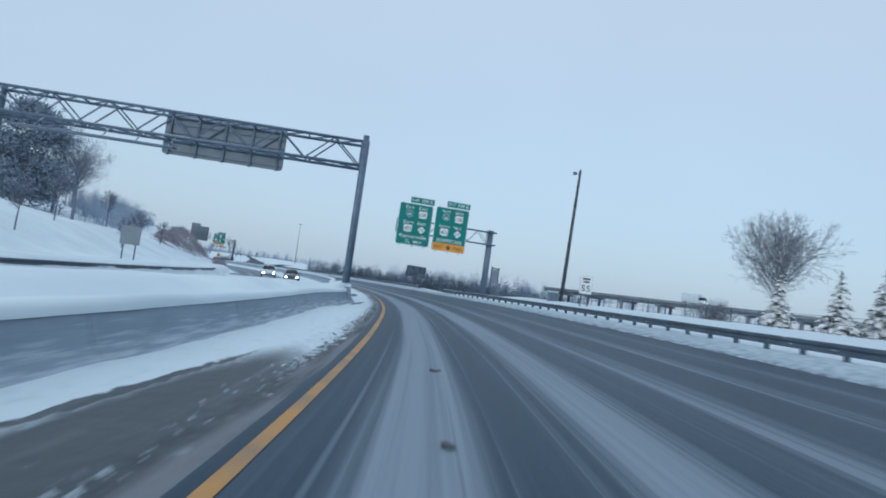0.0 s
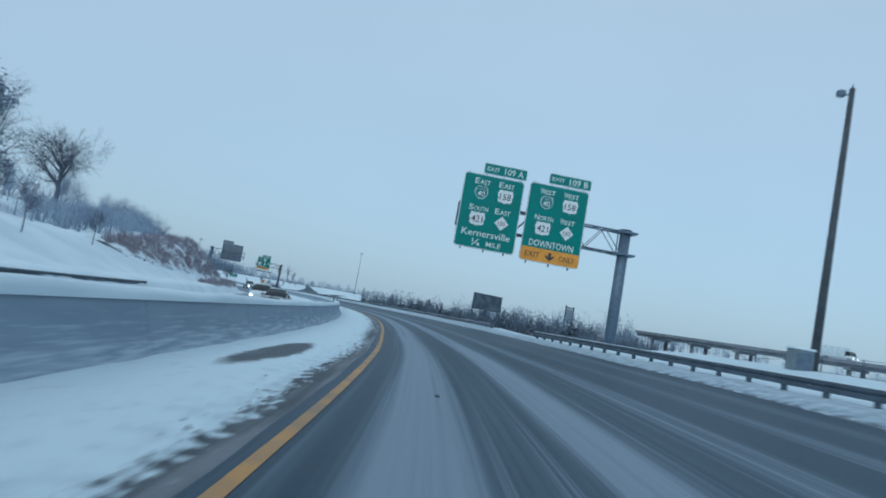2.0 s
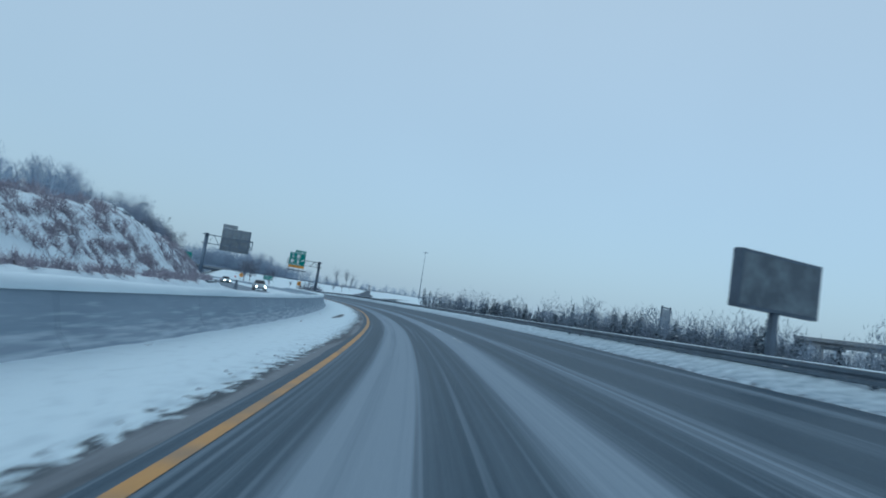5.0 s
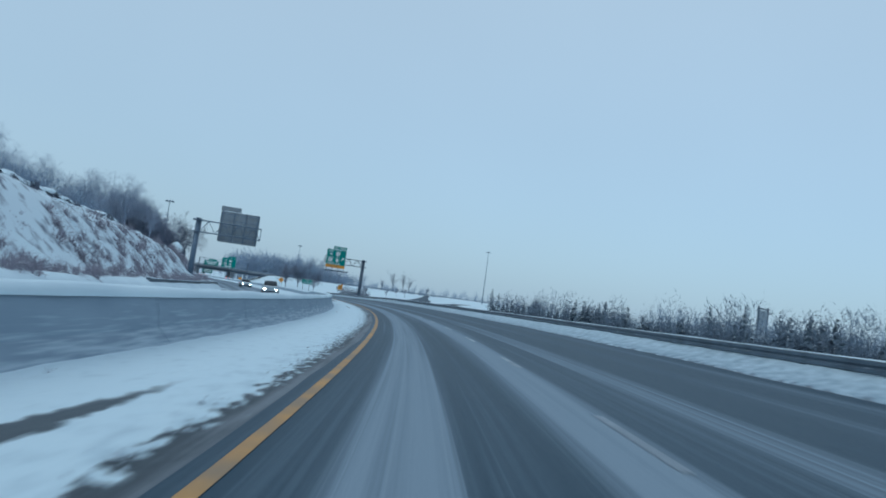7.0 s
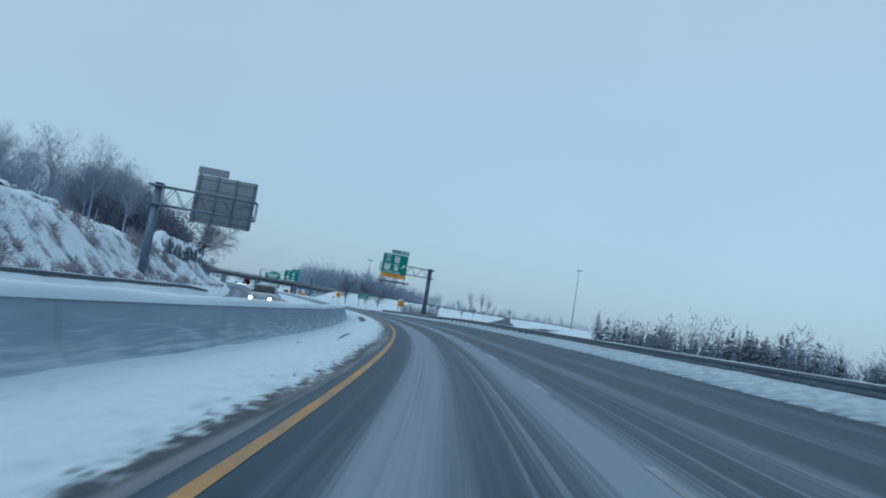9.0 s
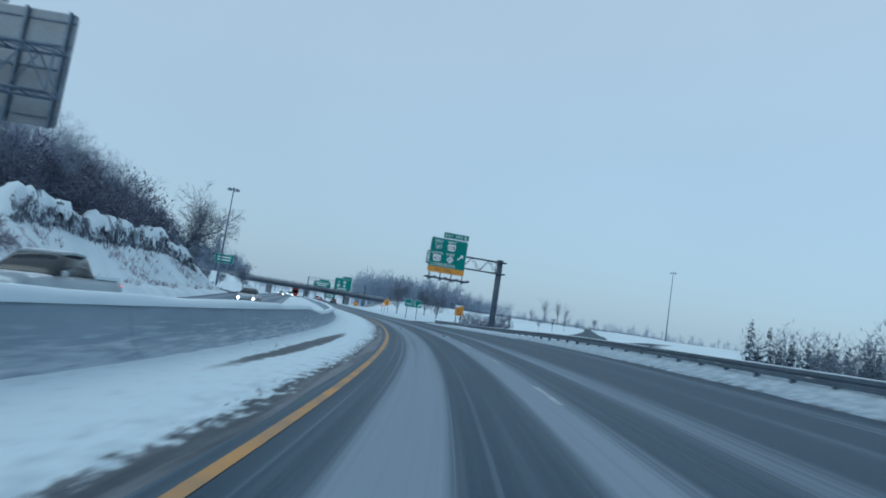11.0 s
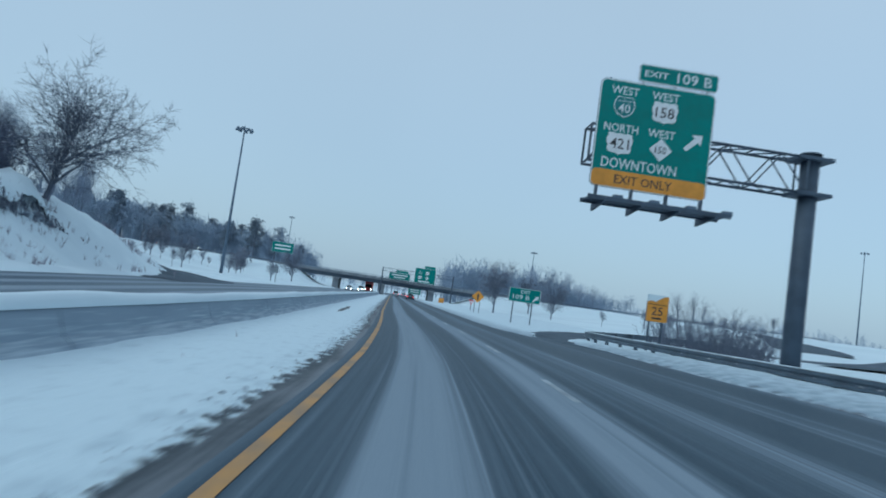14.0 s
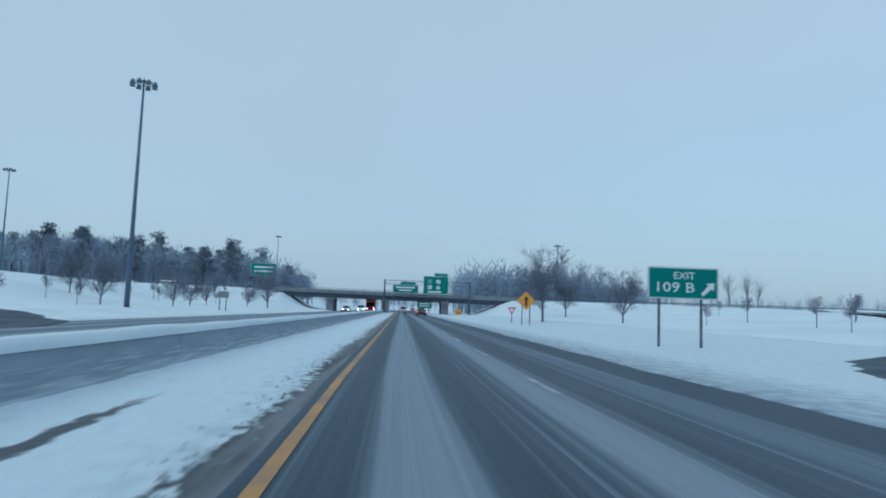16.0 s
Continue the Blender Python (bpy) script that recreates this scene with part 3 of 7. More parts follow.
def words(text, height, width=None):
    """Mesh of a line of writing in x-z, centred, facing -y, with capitals of that height."""
    cu = bpy.data.curves.new("writing", "FONT")
    cu.body, cu.align_x, cu.size, cu.extrude, cu.resolution_u, cu.offset = text, "CENTER", 1.0, 0.006, 2, 0.004
    ob = bpy.data.objects.new("writing", cu)
    scene.collection.objects.link(ob)
    dg = bpy.context.evaluated_depsgraph_get()
    me = bpy.data.meshes.new_from_object(ob.evaluated_get(dg))
    bpy.data.objects.remove(ob)
    bpy.data.curves.remove(cu)
    xs = [v.co.x for v in me.vertices]
    k = height / 0.69
    kx = k if width is None else width / (max(xs) - min(xs))
    cx = (max(xs) + min(xs)) / 2
    for v in me.vertices:
        v.co = ((v.co.x - cx) * kx, -v.co.z * 0.6, (v.co.y - 0.345) * k)
    me.update()
    return me


def lettering(name, text, height, mat, parent, x, z, y, width=None):
    """A line of writing, each character a part of its own."""
    me = words(text, height, width)
    bm = bmesh.new()
    bm.from_mesh(me)
    bpy.data.meshes.remove(me)
    bm.verts.ensure_lookup_table()
    seen, glyphs = set(), []
    for v in bm.verts:
        if v.index in seen:
            continue
        island, todo = [], [v]
        seen.add(v.index)
        while todo:
            w = todo.pop()
            island.append(w)
            for e in w.link_edges:
                o = e.other_vert(w)
                if o.index not in seen:
                    seen.add(o.index)
                    todo.append(o)
        lo, hi = min(w.co.x for w in island), max(w.co.x for w in island)
        for g in glyphs:
            if lo >= g[0] - 1e-4 and hi <= g[1] + 1e-4 or g[0] >= lo - 1e-4 and g[1] <= hi + 1e-4:
                g[0], g[1] = min(g[0], lo), max(g[1], hi)
                g[2] += island
                break
        else:
            glyphs.append([lo, hi, island])
    for lo, hi, island in glyphs:
        index = {w.index: i for i, w in enumerate(island)}
        faces = [[index[w.index] for w in f.verts] for f in bm.faces if f.verts[0].index in index]
        part(name, mesh_from(name, [w.co.copy() for w in island], faces, mat), mat, parent, m=Matrix.Translation((x, y, z)))
    bm.free()


def strip(name, s_list, l_list, z_of, mat, smooth_faces=True, uv=True, origin=None):
    """Sheet in road places: rows along s, columns across l (numbers or functions of s)."""
    s = np.asarray(s_list, float)
    cols = [np.broadcast_to(np.asarray(l(s) if callable(l) else l, float), s.shape) for l in l_list]
    verts, uvs = [], []
    for c in cols:
        x, y = xy(s, c)
        z = z_of(s, c)
        verts.append(np.stack([x, y, z], 1))
        uvs.append(np.stack([c - (origin(s) if origin else 0.0), s], 1))
    n, m = len(s), len(cols)
    V = np.stack(verts, 1).reshape(-1, 3)
    U = np.stack(uvs, 1).reshape(-1, 2)
    faces = [(i * m + j, i * m + j + 1, (i + 1) * m + j + 1, (i + 1) * m + j) for i in range(n - 1) for j in range(m - 1)]
    me = mesh_from(name, V.tolist(), faces, mat, smooth_faces)
    if uv:
        lay = me.uv_layers.new(name="metres")
        idx = np.empty(len(me.loops), dtype=np.int32)
        me.loops.foreach_get("vertex_index", idx)
        lay.data.foreach_set("uv", U[idx].ravel())
    return me


def rough_noise(x, y, scale, seed=0.0):
    """Cheap smooth noise on arrays, about -1 to 1."""
    x, y = np.asarray(x, float) / scale, np.asarray(y, float) / scale
    v = np.sin(x * 1.7 + 1.3 * np.sin(y * 1.1 + seed) + seed) + np.sin(y * 1.9 + 1.7 * np.sin(x * 0.8 + 2 * seed) + 2.1)
    v += 0.5 * np.sin(x * 4.1 + 2.2 * np.sin(y * 2.7) + 3 * seed) + 0.5 * np.sin(y * 4.7 + 1.9 * np.sin(x * 3.3 + seed))
    return v / 3.0


# ---- the ground: one sheet to the horizon ----
def axis(lo, hi, fine, reach, grow=1.22):
    a = list(np.arange(lo, hi + fine, fine))
    d = fine
    while a[-1] < reach:
        d *= grow
        a.append(a[-1] + d)
    d = fine
    while a[0] > -reach:
        d *= grow
        a.insert(0, a[0] - d)
    return np.array(a)


def build_ground():
    gx, gy = axis(-300, 190, 4.0, 4200), axis(-60, 480, 4.0, 4200)
    X, Y = np.meshgrid(gx, gy)
    s, l = nearest(X.ravel(), Y.ravel())
    z = land_z(s, l)
    under = smooth(-20.5, -17.5, l) * (1 - smooth(16.0, 20.0, l))
    z = z - 0.45 * under - 0.5 * smooth(-30.5, -28.0, l) * (1 - smooth(-18.5, -17.0, l)) * (1 - under)
    z += (1 - under) * (0.12 * rough_noise(X.ravel(), Y.ravel(), 9.0) + 0.25 * rough_noise(X.ravel(), Y.ravel(), 31.0, 1.0)) * smooth(14, 30, np.abs(l + 2))
    far = np.hypot(X.ravel() + 60, Y.ravel() - 200)
    z += smooth(500, 2500, far) * 6.0
    # the exit ramp and the joining ramp are sunk a little so that their sheets lie clear
    for path, width in ((EXIT_RAMP, 7.0), (JOIN_RAMP, 7.5), (LOOP_RAMP, 6.0)):
        px, py = xy(path[:, 0], path[:, 1])
        d = np.min(np.hypot(X.ravel()[:, None] - px[None], Y.ravel()[:, None] - py[None]), axis=1)
        z -= 0.35 * (1 - smooth(width * 0.45, width * 0.95, d))
    w = len(gx)
    verts = np.stack([X.ravel(), Y.ravel(), z], 1).tolist()
    faces = [(j * w + i, j * w + i + 1, (j + 1) * w + i + 1, (j + 1) * w + i) for j in range(len(gy) - 1) for i in range(w - 1)]
    lone("ground", mesh_from("ground", verts, faces, M_FIELD, True), "snow-covered rolling land reaching to the horizon", "ground", "structure")


def spline(points, n=14):
    """Catmull-Rom through road places."""
    p = np.array(points, float)
    p = np.vstack([2 * p[0] - p[1], p, 2 * p[-1] - p[-2]])
    out = []
    for i in range(1, len(p) - 2):
        for t in np.linspace(0, 1, n, endpoint=False):
            a, b, c, d = p[i - 1], p[i], p[i + 1], p[i + 2]
            out.append(0.5 * (2 * b + (c - a) * t + (2 * a - 5 * b + 4 * c - d) * t * t + (3 * b - a - 3 * c + d) * t ** 3))
    out.append(p[-2])
    return np.array(out)


EXIT_RAMP = spline([(256, 7.9, 0.9), (266, 8.5, 1.0), (272, 9.5, 1.6), (278, 11.6, 2.9), (283.5, 14.4, 3.8), (287.8, 18.2, 4.2), (290.0, 24.0, 4.4), (288.5, 30.5, 4.6), (287.5, 36.5, 4.6), (290.5, 43.5, 4.6), (297, 51.0, 4.6), (305, 59.5, 4.6), (313, 69.0, 4.6)])
LOOP_RAMP = spline([(500, 139, 1.8), (470, 126, 1.8), (427, 106, 2.0), (390, 89, 2.2), (371, 80, 2.6), (350, 70, 4.0), (334, 62.5, 6.0), (321, 56.0, 7.4), (313, 52.0, 6.6), (308, 49.5, 5.0)], 10)
JOIN_RAMP = spline([(281, -14.6, 2.2), (287, -15.0, 3.8), (294, -16.2, 5.4), (303, -19.5, 6.0), (310, -27.0, 6.2), (312, -37.0, 6.2), (307, -50.0, 6.2), (296, -64.0, 6.2)])


def ramp_gap(s, l, path):
    """1 on the ramp, 0 off it."""
    s, l = np.broadcast_arrays(np.asarray(s, float), np.asarray(l, float))
    d = np.full(s.shape, 99.0)
    for a, b, w in path[::2]:
        d = np.minimum(d, np.hypot(s - a, l - b) - w / 2)
    return 1 - smooth(-0.3, 0.3, d + 0.2 * rough_noise(s, l, 1.1))


def ramp_sheet(name, path, label, dz, clear=None):
    x, y = xy(path[:, 0], path[:, 1])
    p = np.stack([x, y], 1)
    t = np.gradient(p, axis=0)
    t /= np.linalg.norm(t, axis=1)[:, None]
    nrm = np.stack([t[:, 1], -t[:, 0]], 1)
    verts, faces, cols = [], [], np.linspace(-0.5, 0.5, 15)
    for i in range(len(p)):
        for j, c in enumerate(cols):
            q = p[i] + nrm[i] * c * (path[i, 2] + 1.2)
            s, l = nearest(q[0], q[1])
            off = dz
            if clear:
                a, c = clear(float(np.ravel(s)[0]))
                off = -0.06 + (dz + 0.06) * float(np.ravel(smooth(a, c, l))[0])
            verts.append((q[0], q[1], float(land_z(s, l)[0]) + off))
    m = len(cols)
    faces = [(i * m + j, i * m + j + 1, (i + 1) * m + j + 1, (i + 1) * m + j) for i in range(len(p) - 1) for j in range(m - 1)]
    return lone(name, mesh_from(name, verts, faces, M_RAMP, True), label, "road", "structure")


build_ground()

# ---- carriageways ----
S_ROAD = np.arange(-60, 700, 2.0)


def line_l(s):
    return np.interp(s, [0, 20, 31, 52, 63, 75, 85, 113, 122, 140, 157, 175, 200, 225, 250, 262, 280], [0.0, 0.0, 0.06, 0.03, -0.09, -0.03, 0.06, 0.30, 0.27, 0.18, 0.11, 0.10, 0.18, 0.25, 0.42, 0.34, 0.16])


def right_edge(s):
    """Ragged edge of the bare asphalt; the exit lane ends at the ramp."""
    edge = 10.0 + 0.55 * (1 - smooth(55, 80, s)) + 0.4 * smooth(185, 205, s) + 0.18 * rough_noise(s, 0 * s, 6.0) + 0.12 * rough_noise(s, 0 * s, 1.7, 2.0)
    return edge - 1.25 * smooth(230, 256, s) - 2.0 * smooth(262, 270, s) - 0.65 * smooth(270, 276, s)


def left_edge(s):
    return line_l(s) - 0.45 - 0.06 * rough_noise(s, 0 * s, 9.0, 4.0) - 0.03 * rough_noise(s, 0 * s, 1.9, 1.0)


road = lone("road", strip("road", S_ROAD, list(np.linspace(-3.0, 10.6, 18)), road_z, M_ASPHALT, origin=line_l), "wet dark grey asphalt carriageway streaked with pale road salt", "road", "structure")
oncoming_road = lone("oncoming_road", strip("oncoming_road", S_ROAD, list(np.linspace(-16.8, -3.2, 12)), lambda s, l: road_z(s, l), M_ASPHALT_FAR), "wet salted asphalt of the opposite carriageway", "road", "structure")
ramp_sheet("exit_ramp", EXIT_RAMP, "dark wet asphalt exit ramp bending through snow", 0.03, lambda s: (float(right_edge(s)) - 0.25, float(right_edge(s)) + 0.15))
ramp_sheet("loop_ramp", LOOP_RAMP, "dark wet asphalt loop ramp curving through the snow field", 0.04)
ramp_sheet("joining_ramp", JOIN_RAMP, "dark wet asphalt joining ramp cut through snow", 0.03, lambda s: (-12.2, -13.6))

S_LINE = np.arange(-40, 640, 2.0)
lone("edge_line", strip("edge_line", S_LINE, [lambda s: line_l(s) - 0.07, lambda s: line_l(s) + 0.06], lambda s, l: road_z(s, l) + 0.006, M_YELLOW), "worn yellow painted line along the edge of the asphalt", "road marking", "structure")
for i in range(-14, 33):
    s0 = 221.3 + 8.2 * i
    part("lane_dash", strip("lane_dash", [s0, s0 + 1.3, s0 + 2.6], [lambda s: line_l(s) + 3.31, lambda s: line_l(s) + 3.43], lambda s, l: road_z(s, l) + 0.006, M_WHITE_LINE), M_WHITE_LINE, road)


# ---- snow along the road ----
def snow_strip(name, s_list, columns, height, mat, label, origin=None):
    lone(name, strip(name, s_list, columns, height, mat, origin=origin), label, "snow", "structure")


BULGE_S = 32.5
BLOCK_S = 31.7


def barrier_face(s):
    """Foot of the median barrier; it swells out round the gantry legs."""
    s = np.asarray(s, float)
    return -2.95 + np.where(s >= BLOCK_S, 1.42 * np.exp(-np.clip(s - 33.2, 0, 40) / 3.5) - 0.03 * smooth(31.7, 33.4, s), 0.40 + 0.90 * smooth(24.5, 32.5, s))


def left_snow(s, l):
    e, f = left_edge(s), barrier_face(s)
    u = np.clip((e - l) / np.maximum(e - f, 0.3), 0, 1)
    h = 0.006 + 0.05 * smooth(0.1, 0.5, u) + 0.04 * smooth(0.75, 1.0, u)
    h = h + (0.018 * rough_noise(s, l, 1.3) + 0.012 * rough_noise(s, l, 0.4, 2.0)) * smooth(0.08, 0.4, u)
    return road_z(s, l) + np.where(l > e + 0.3, -0.012, np.where(l > e + 0.1, 0.004, h))


S_FINE = np.arange(-45, 460, 0.6)
cols_left = [lambda s: left_edge(s) + 0.36, lambda s: left_edge(s) + 0.18] + [lambda s, k=k: left_edge(s) + (barrier_face(s) + 0.08 - left_edge(s)) * k for k in (0.0, 0.08, 0.18, 0.3, 0.45, 0.6, 0.75, 0.9, 1.0)]
snow_strip("median_snow", S_FINE, cols_left, left_snow, M_SHOULDER, "thin ploughed snow with bare wet patches beside the barrier", line_l)


def right_snow(s, l):
    e = right_edge(s)
    u = l - e
    h = 0.02 + (0.14 * smooth(0.0, 0.8, u) + 0.10 * smooth(0.5, 1.5, u) + 0.17 * smooth(88, 96, s) * (1 - smooth(218, 240, s)) * smooth(0.6, 1.3, u) * (1 - smooth(2.2, 4.0, u))) * (1 - 0.75 * smooth(258, 270, s)) + (0.035 * rough_noise(s, l, 1.5) + 0.02 * rough_noise(s, l, 0.6, 1.0)) * smooth(0.05, 0.6, u)
    z = land_z(s, l) + h - 0.3 * ramp_gap(s, l, EXIT_RAMP)
    return np.where(u < 0.01, road_z(s, l) - 0.05, np.where(l > 20.9, z - 0.5, z))


cols_right = [lambda s: right_edge(s) - 0.05, right_edge] + [lambda s, k=k: right_edge(s) + k * (21.0 - right_edge(s)) for k in (0.02, 0.045, 0.08, 0.12, 0.16, 0.21, 0.26, 0.32, 0.38, 0.45, 0.52, 0.6, 0.68, 0.76, 0.84, 0.92, 0.985)] + [21.0]
snow_strip("verge_snow", np.arange(-45, 470, 0.8), cols_right, right_snow, M_VERGE, "grey spray-stained snow bank along the shoulder below the guardrail", right_edge)


def leg_heap(s, l):
    """Snow heaped round the gantry legs."""
    return 0.26 * np.exp(-((s - 32.5) ** 2 / 1.4 + (l + 2.15) ** 2 / 0.25))


def across_snow(s, l):
    top = 0.60 + 0.26 * smooth(29.5, 31.6, s)
    heap = (1 - smooth(33.6, 39.0, s)) * np.maximum(top, 0.92 * smooth(-3.0, -4.6, l)) * smooth(-8.1, -7.0, l)
    heap = heap + leg_heap(s, l)
    heap = np.where(l > barrier_face(s) - 0.39, 0.3, heap)
    return road_z(s, l) + 0.02 + np.maximum(heap, 0.14 * smooth(-8.2, -6.6, l)) + 0.04 * rough_noise(s, l, 1.6, 3.0) * smooth(-8.0, -7.0, l)


snow_strip("opposite_median_snow", np.concatenate([np.arange(-45, 26, 1.0), np.arange(26, 31.7, 0.5), [31.69, 31.72], np.arange(32, 42, 0.5), np.arange(42, 460, 1.0)]), [-8.1, -7.7, -7.2, -6.7, -6.2, -5.7, -5.2, -4.7, -4.2, -3.8, -3.55, lambda s: np.maximum(-3.4, barrier_face(s) - 1.1), lambda s: np.maximum(-3.38, barrier_face(s) - 0.75), lambda s: barrier_face(s) - 0.40, lambda s: barrier_face(s) - 0.37], across_snow, M_SNOW, "snow lying on the opposite shoulder behind the barrier")


def bank_foot(s, l):
    z = land_z(s, l) + 0.03 + 0.15 * smooth(-15.6, -16.6, l) + (0.06 * rough_noise(s, l, 1.8, 6.0) + 0.13 * smooth(-17.0, -19.0, l) * (rough_noise(s, l, 1.3, 8.0) + 0.6 * rough_noise(s, l, 0.6, 2.0))) - 0.3 * ramp_gap(s, l, JOIN_RAMP)
    return np.where(l > -15.62, road_z(s, l) - 0.05, z - np.where(l < -29.9, 0.7, 0))


snow_strip("far_verge_snow", np.arange(-45, 470, 0.7), [-15.6, lambda s: -15.75 + 0.15 * rough_noise(s, 0 * s, 3.0), -16.2, -16.8, -17.5, -18.3, -19.2, -20.2, -21.2, -22.2, -23.2, -24.4, -25.8, -27.2, -28.6, -30.0], bank_foot, M_SNOW, "snow along the far shoulder of the opposite carriageway")


# ---- median barrier ----
def barrier_height(s):
    """The wall is low before the gantry block, tall along the bend and steps down gently before the exit."""
    return np.where(np.asarray(s, float) < BLOCK_S, 0.78, 1.08) - 0.34 * smooth(212.5, 221.5, s)


def swept(name, s_list, profile, mat, z_of, smooth_faces=False):
    """Sweeps a closed profile of (l offset from the barrier's foot, z) along the road."""
    s = np.asarray(s_list, float)
    f = barrier_face(s)
    n, m = len(s), len(profile)
    V = np.empty((n, m, 3))
    for j, (o, z) in enumerate(profile):
        x, y = xy(s, f + o)
        V[:, j, 0], V[:, j, 1], V[:, j, 2] = x, y, z_of(s, f) + z * barrier_height(s)
    faces = [(i * m + j, i * m + (j + 1) % m, (i + 1) * m + (j + 1) % m, (i + 1) * m + j) for i in range(n - 1) for j in range(m)]
    faces += [tuple(range(m))[::-1], tuple((n - 1) * m + j for j in range(m))]
    me = mesh_from(name, V.reshape(-1, 3).tolist(), faces, mat, smooth_faces)
    lay = me.uv_layers.new(name="metres")
    idx = np.empty(len(me.loops), dtype=np.int32)
    me.loops.foreach_get("vertex_index", idx)
    up = np.array([z for _, z in profile])
    lay.data.foreach_set("uv", np.stack([s[idx // m], up[idx % m]], 1).ravel())
    return me


barrier = thing("median_barrier", Matrix.Identity(4), "grey concrete median barrier with a cap of snow", "barrier", kind="structure")
WALL = [(0.20, -0.25), (0.20, 0.06), (-0.03, 0.32), (-0.16, 0.80), (-0.42, 0.80), (-0.55, 0.32), (-0.78, 0.06), (-0.78, -0.25)]
seg = BLOCK_S - 12 * 6.1
while seg < 455:
    length = 6.1
    part("barrier_segment", swept("barrier_segment", np.linspace(seg + 0.012, seg + length - 0.012, 7), WALL, M_BARRIER, road_z), M_BARRIER, barrier)
    seg += length


def cap_mesh(s0, s1, step=0.7):
    s = np.append(np.arange(s0, s1 - 0.2, step), s1)
    f = barrier_face(s)
    prof = [(-0.13, 0.80), (-0.12, 0.87), (-0.18, 0.94), (-0.29, 0.97), (-0.40, 0.94), (-0.46, 0.87), (-0.45, 0.80)]
    n, m = len(s), len(prof)
    V = np.empty((n, m, 3))
    for j, (o, z) in enumerate(prof):
        x, y = xy(s, f + o + 0.02 * rough_noise(s, 0 * s + j, 1.0))
        V[:, j, 0], V[:, j, 1] = x, y
        V[:, j, 2] = road_z(s, f) + z - 0.83 + 0.82 * barrier_height(s) + (z > 0.85) * 0.035 * rough_noise(s, 0 * s, 2.3, 1.0)
    faces = [(i * m + j, i * m + j + 1, (i + 1) * m + j + 1, (i + 1) * m + j) for i in range(n - 1) for j in range(m - 1)]
    faces += [tuple(range(m)), tuple((n - 1) * m + j for j in range(m))[::-1]]
    return mesh_from("snow_cap", V.reshape(-1, 3).tolist(), faces, M_SNOW, True)


part("snow_cap", cap_mesh(-40, BLOCK_S - 0.02), M_SNOW, barrier, "soft white snow cap")
part("snow_cap", cap_mesh(BLOCK_S, 455), M_SNOW, barrier, "soft white snow cap")



# ---- guardrails ----
def guardrail(path, side, label, rise=0.08):
    """W-beam rail on steel posts along road places; side -1: traffic to its left."""
    root = thing("guardrail", Matrix.Identity(4), label, "guardrail", "roadside guardrails")
    prof = [(0.0, 0.31), (0.045, 0.27), (0.045, 0.20), (0.0, 0.16), (0.0, 0.14), (0.045, 0.10), (0.045, 0.03), (0.0, 0.0), (-0.02, 0.0), (0.02, 0.05), (0.02, 0.09), (-0.02, 0.13), (-0.02, 0.17), (0.02, 0.21), (0.02, 0.26), (-0.02, 0.31)]
    sl = np.asarray(path, float)
    s, lat = sl[:, 0], sl[:, 1]
    px, py = xy(s, lat)
    run = np.concatenate([[0], np.cumsum(np.hypot(np.diff(px), np.diff(py)))])
    tx, ty = np.gradient(px, run), np.gradient(py, run)
    norm = np.hypot(tx, ty)
    tx, ty = tx / norm, ty / norm
    base = land_z(s, lat) + rise - 0.17 * smooth(222, 250, s) * (lat > 0)
    m, n = len(prof), len(s)
    V = np.empty((n, m, 3))
    for j, (o, z) in enumerate(prof):
        V[:, j, 0], V[:, j, 1], V[:, j, 2] = px + side * o * ty, py - side * o * tx, base + 0.34 + z
    faces = [(i * m + j, i * m + (j + 1) % m, (i + 1) * m + (j + 1) % m, (i + 1) * m + j) for i in range(n - 1) for j in range(m)]
    faces += [tuple(range(m))[::-1], tuple((n - 1) * m + j for j in range(m))]
    part("rail", mesh_from("rail", V.reshape(-1, 3).tolist(), faces, M_RAIL, False), M_RAIL, root)
    # ridge of snow on the rail's upper edge
    V2 = np.empty((n, 4, 3))
    for j, (o, z) in enumerate(((0.03, 0.295), (0.015, 0.318), (-0.02, 0.318), (-0.035, 0.295))):
        V2[:, j, 0], V2[:, j, 1], V2[:, j, 2] = px + side * o * ty, py - side * o * tx, base + 0.345 + z + 0.012 * rough_noise(run, 0 * run, 3.0) * (0.31 < z)
    part("snow_ridge", mesh_from("snow_ridge", V2.reshape(-1, 3).tolist(), [(i * 4 + j, i * 4 + j + 1, i * 4 + j + 5, i * 4 + j + 4) for i in range(n - 1) for j in range(3)], M_SNOW, True), M_SNOW, root, "thin ridge of snow")
    bm = box(-0.075, -0.05, -0.75, 0.075, 0.05, 0.66, 0.008)
    box(-0.02, -0.06, 0.36, 0.09, 0.06, 0.62, 0.008, bm)
    post_me = bpy.data.meshes.new("post")
    bm.to_mesh(post_me)
    bm.free()
    post_me.materials.append(M_RAIL)

    def pose_at(q, dz):
        x, y, z, a, b = (float(np.interp(q, run, c)) for c in (px, py, base, tx, ty))
        return Matrix.Translation((x - side * 0.12 * b, y + side * 0.12 * a, z + dz)) @ Matrix.Rotation(math.atan2(-a, b) + (0 if side < 0 else math.pi), 4, "Z")

    q = 0.4
    while q < run[-1]:
        part("post", post_me, M_RAIL, root, m=pose_at(q, 0))
        q += 1.905
    for q in (0.0, float(run[-1])):
        part("end_terminal", plate(0.34, 0.42, 0.10, 0.05), M_RAIL, root, "blunt steel end terminal", pose_at(q, 0.46))
    return root


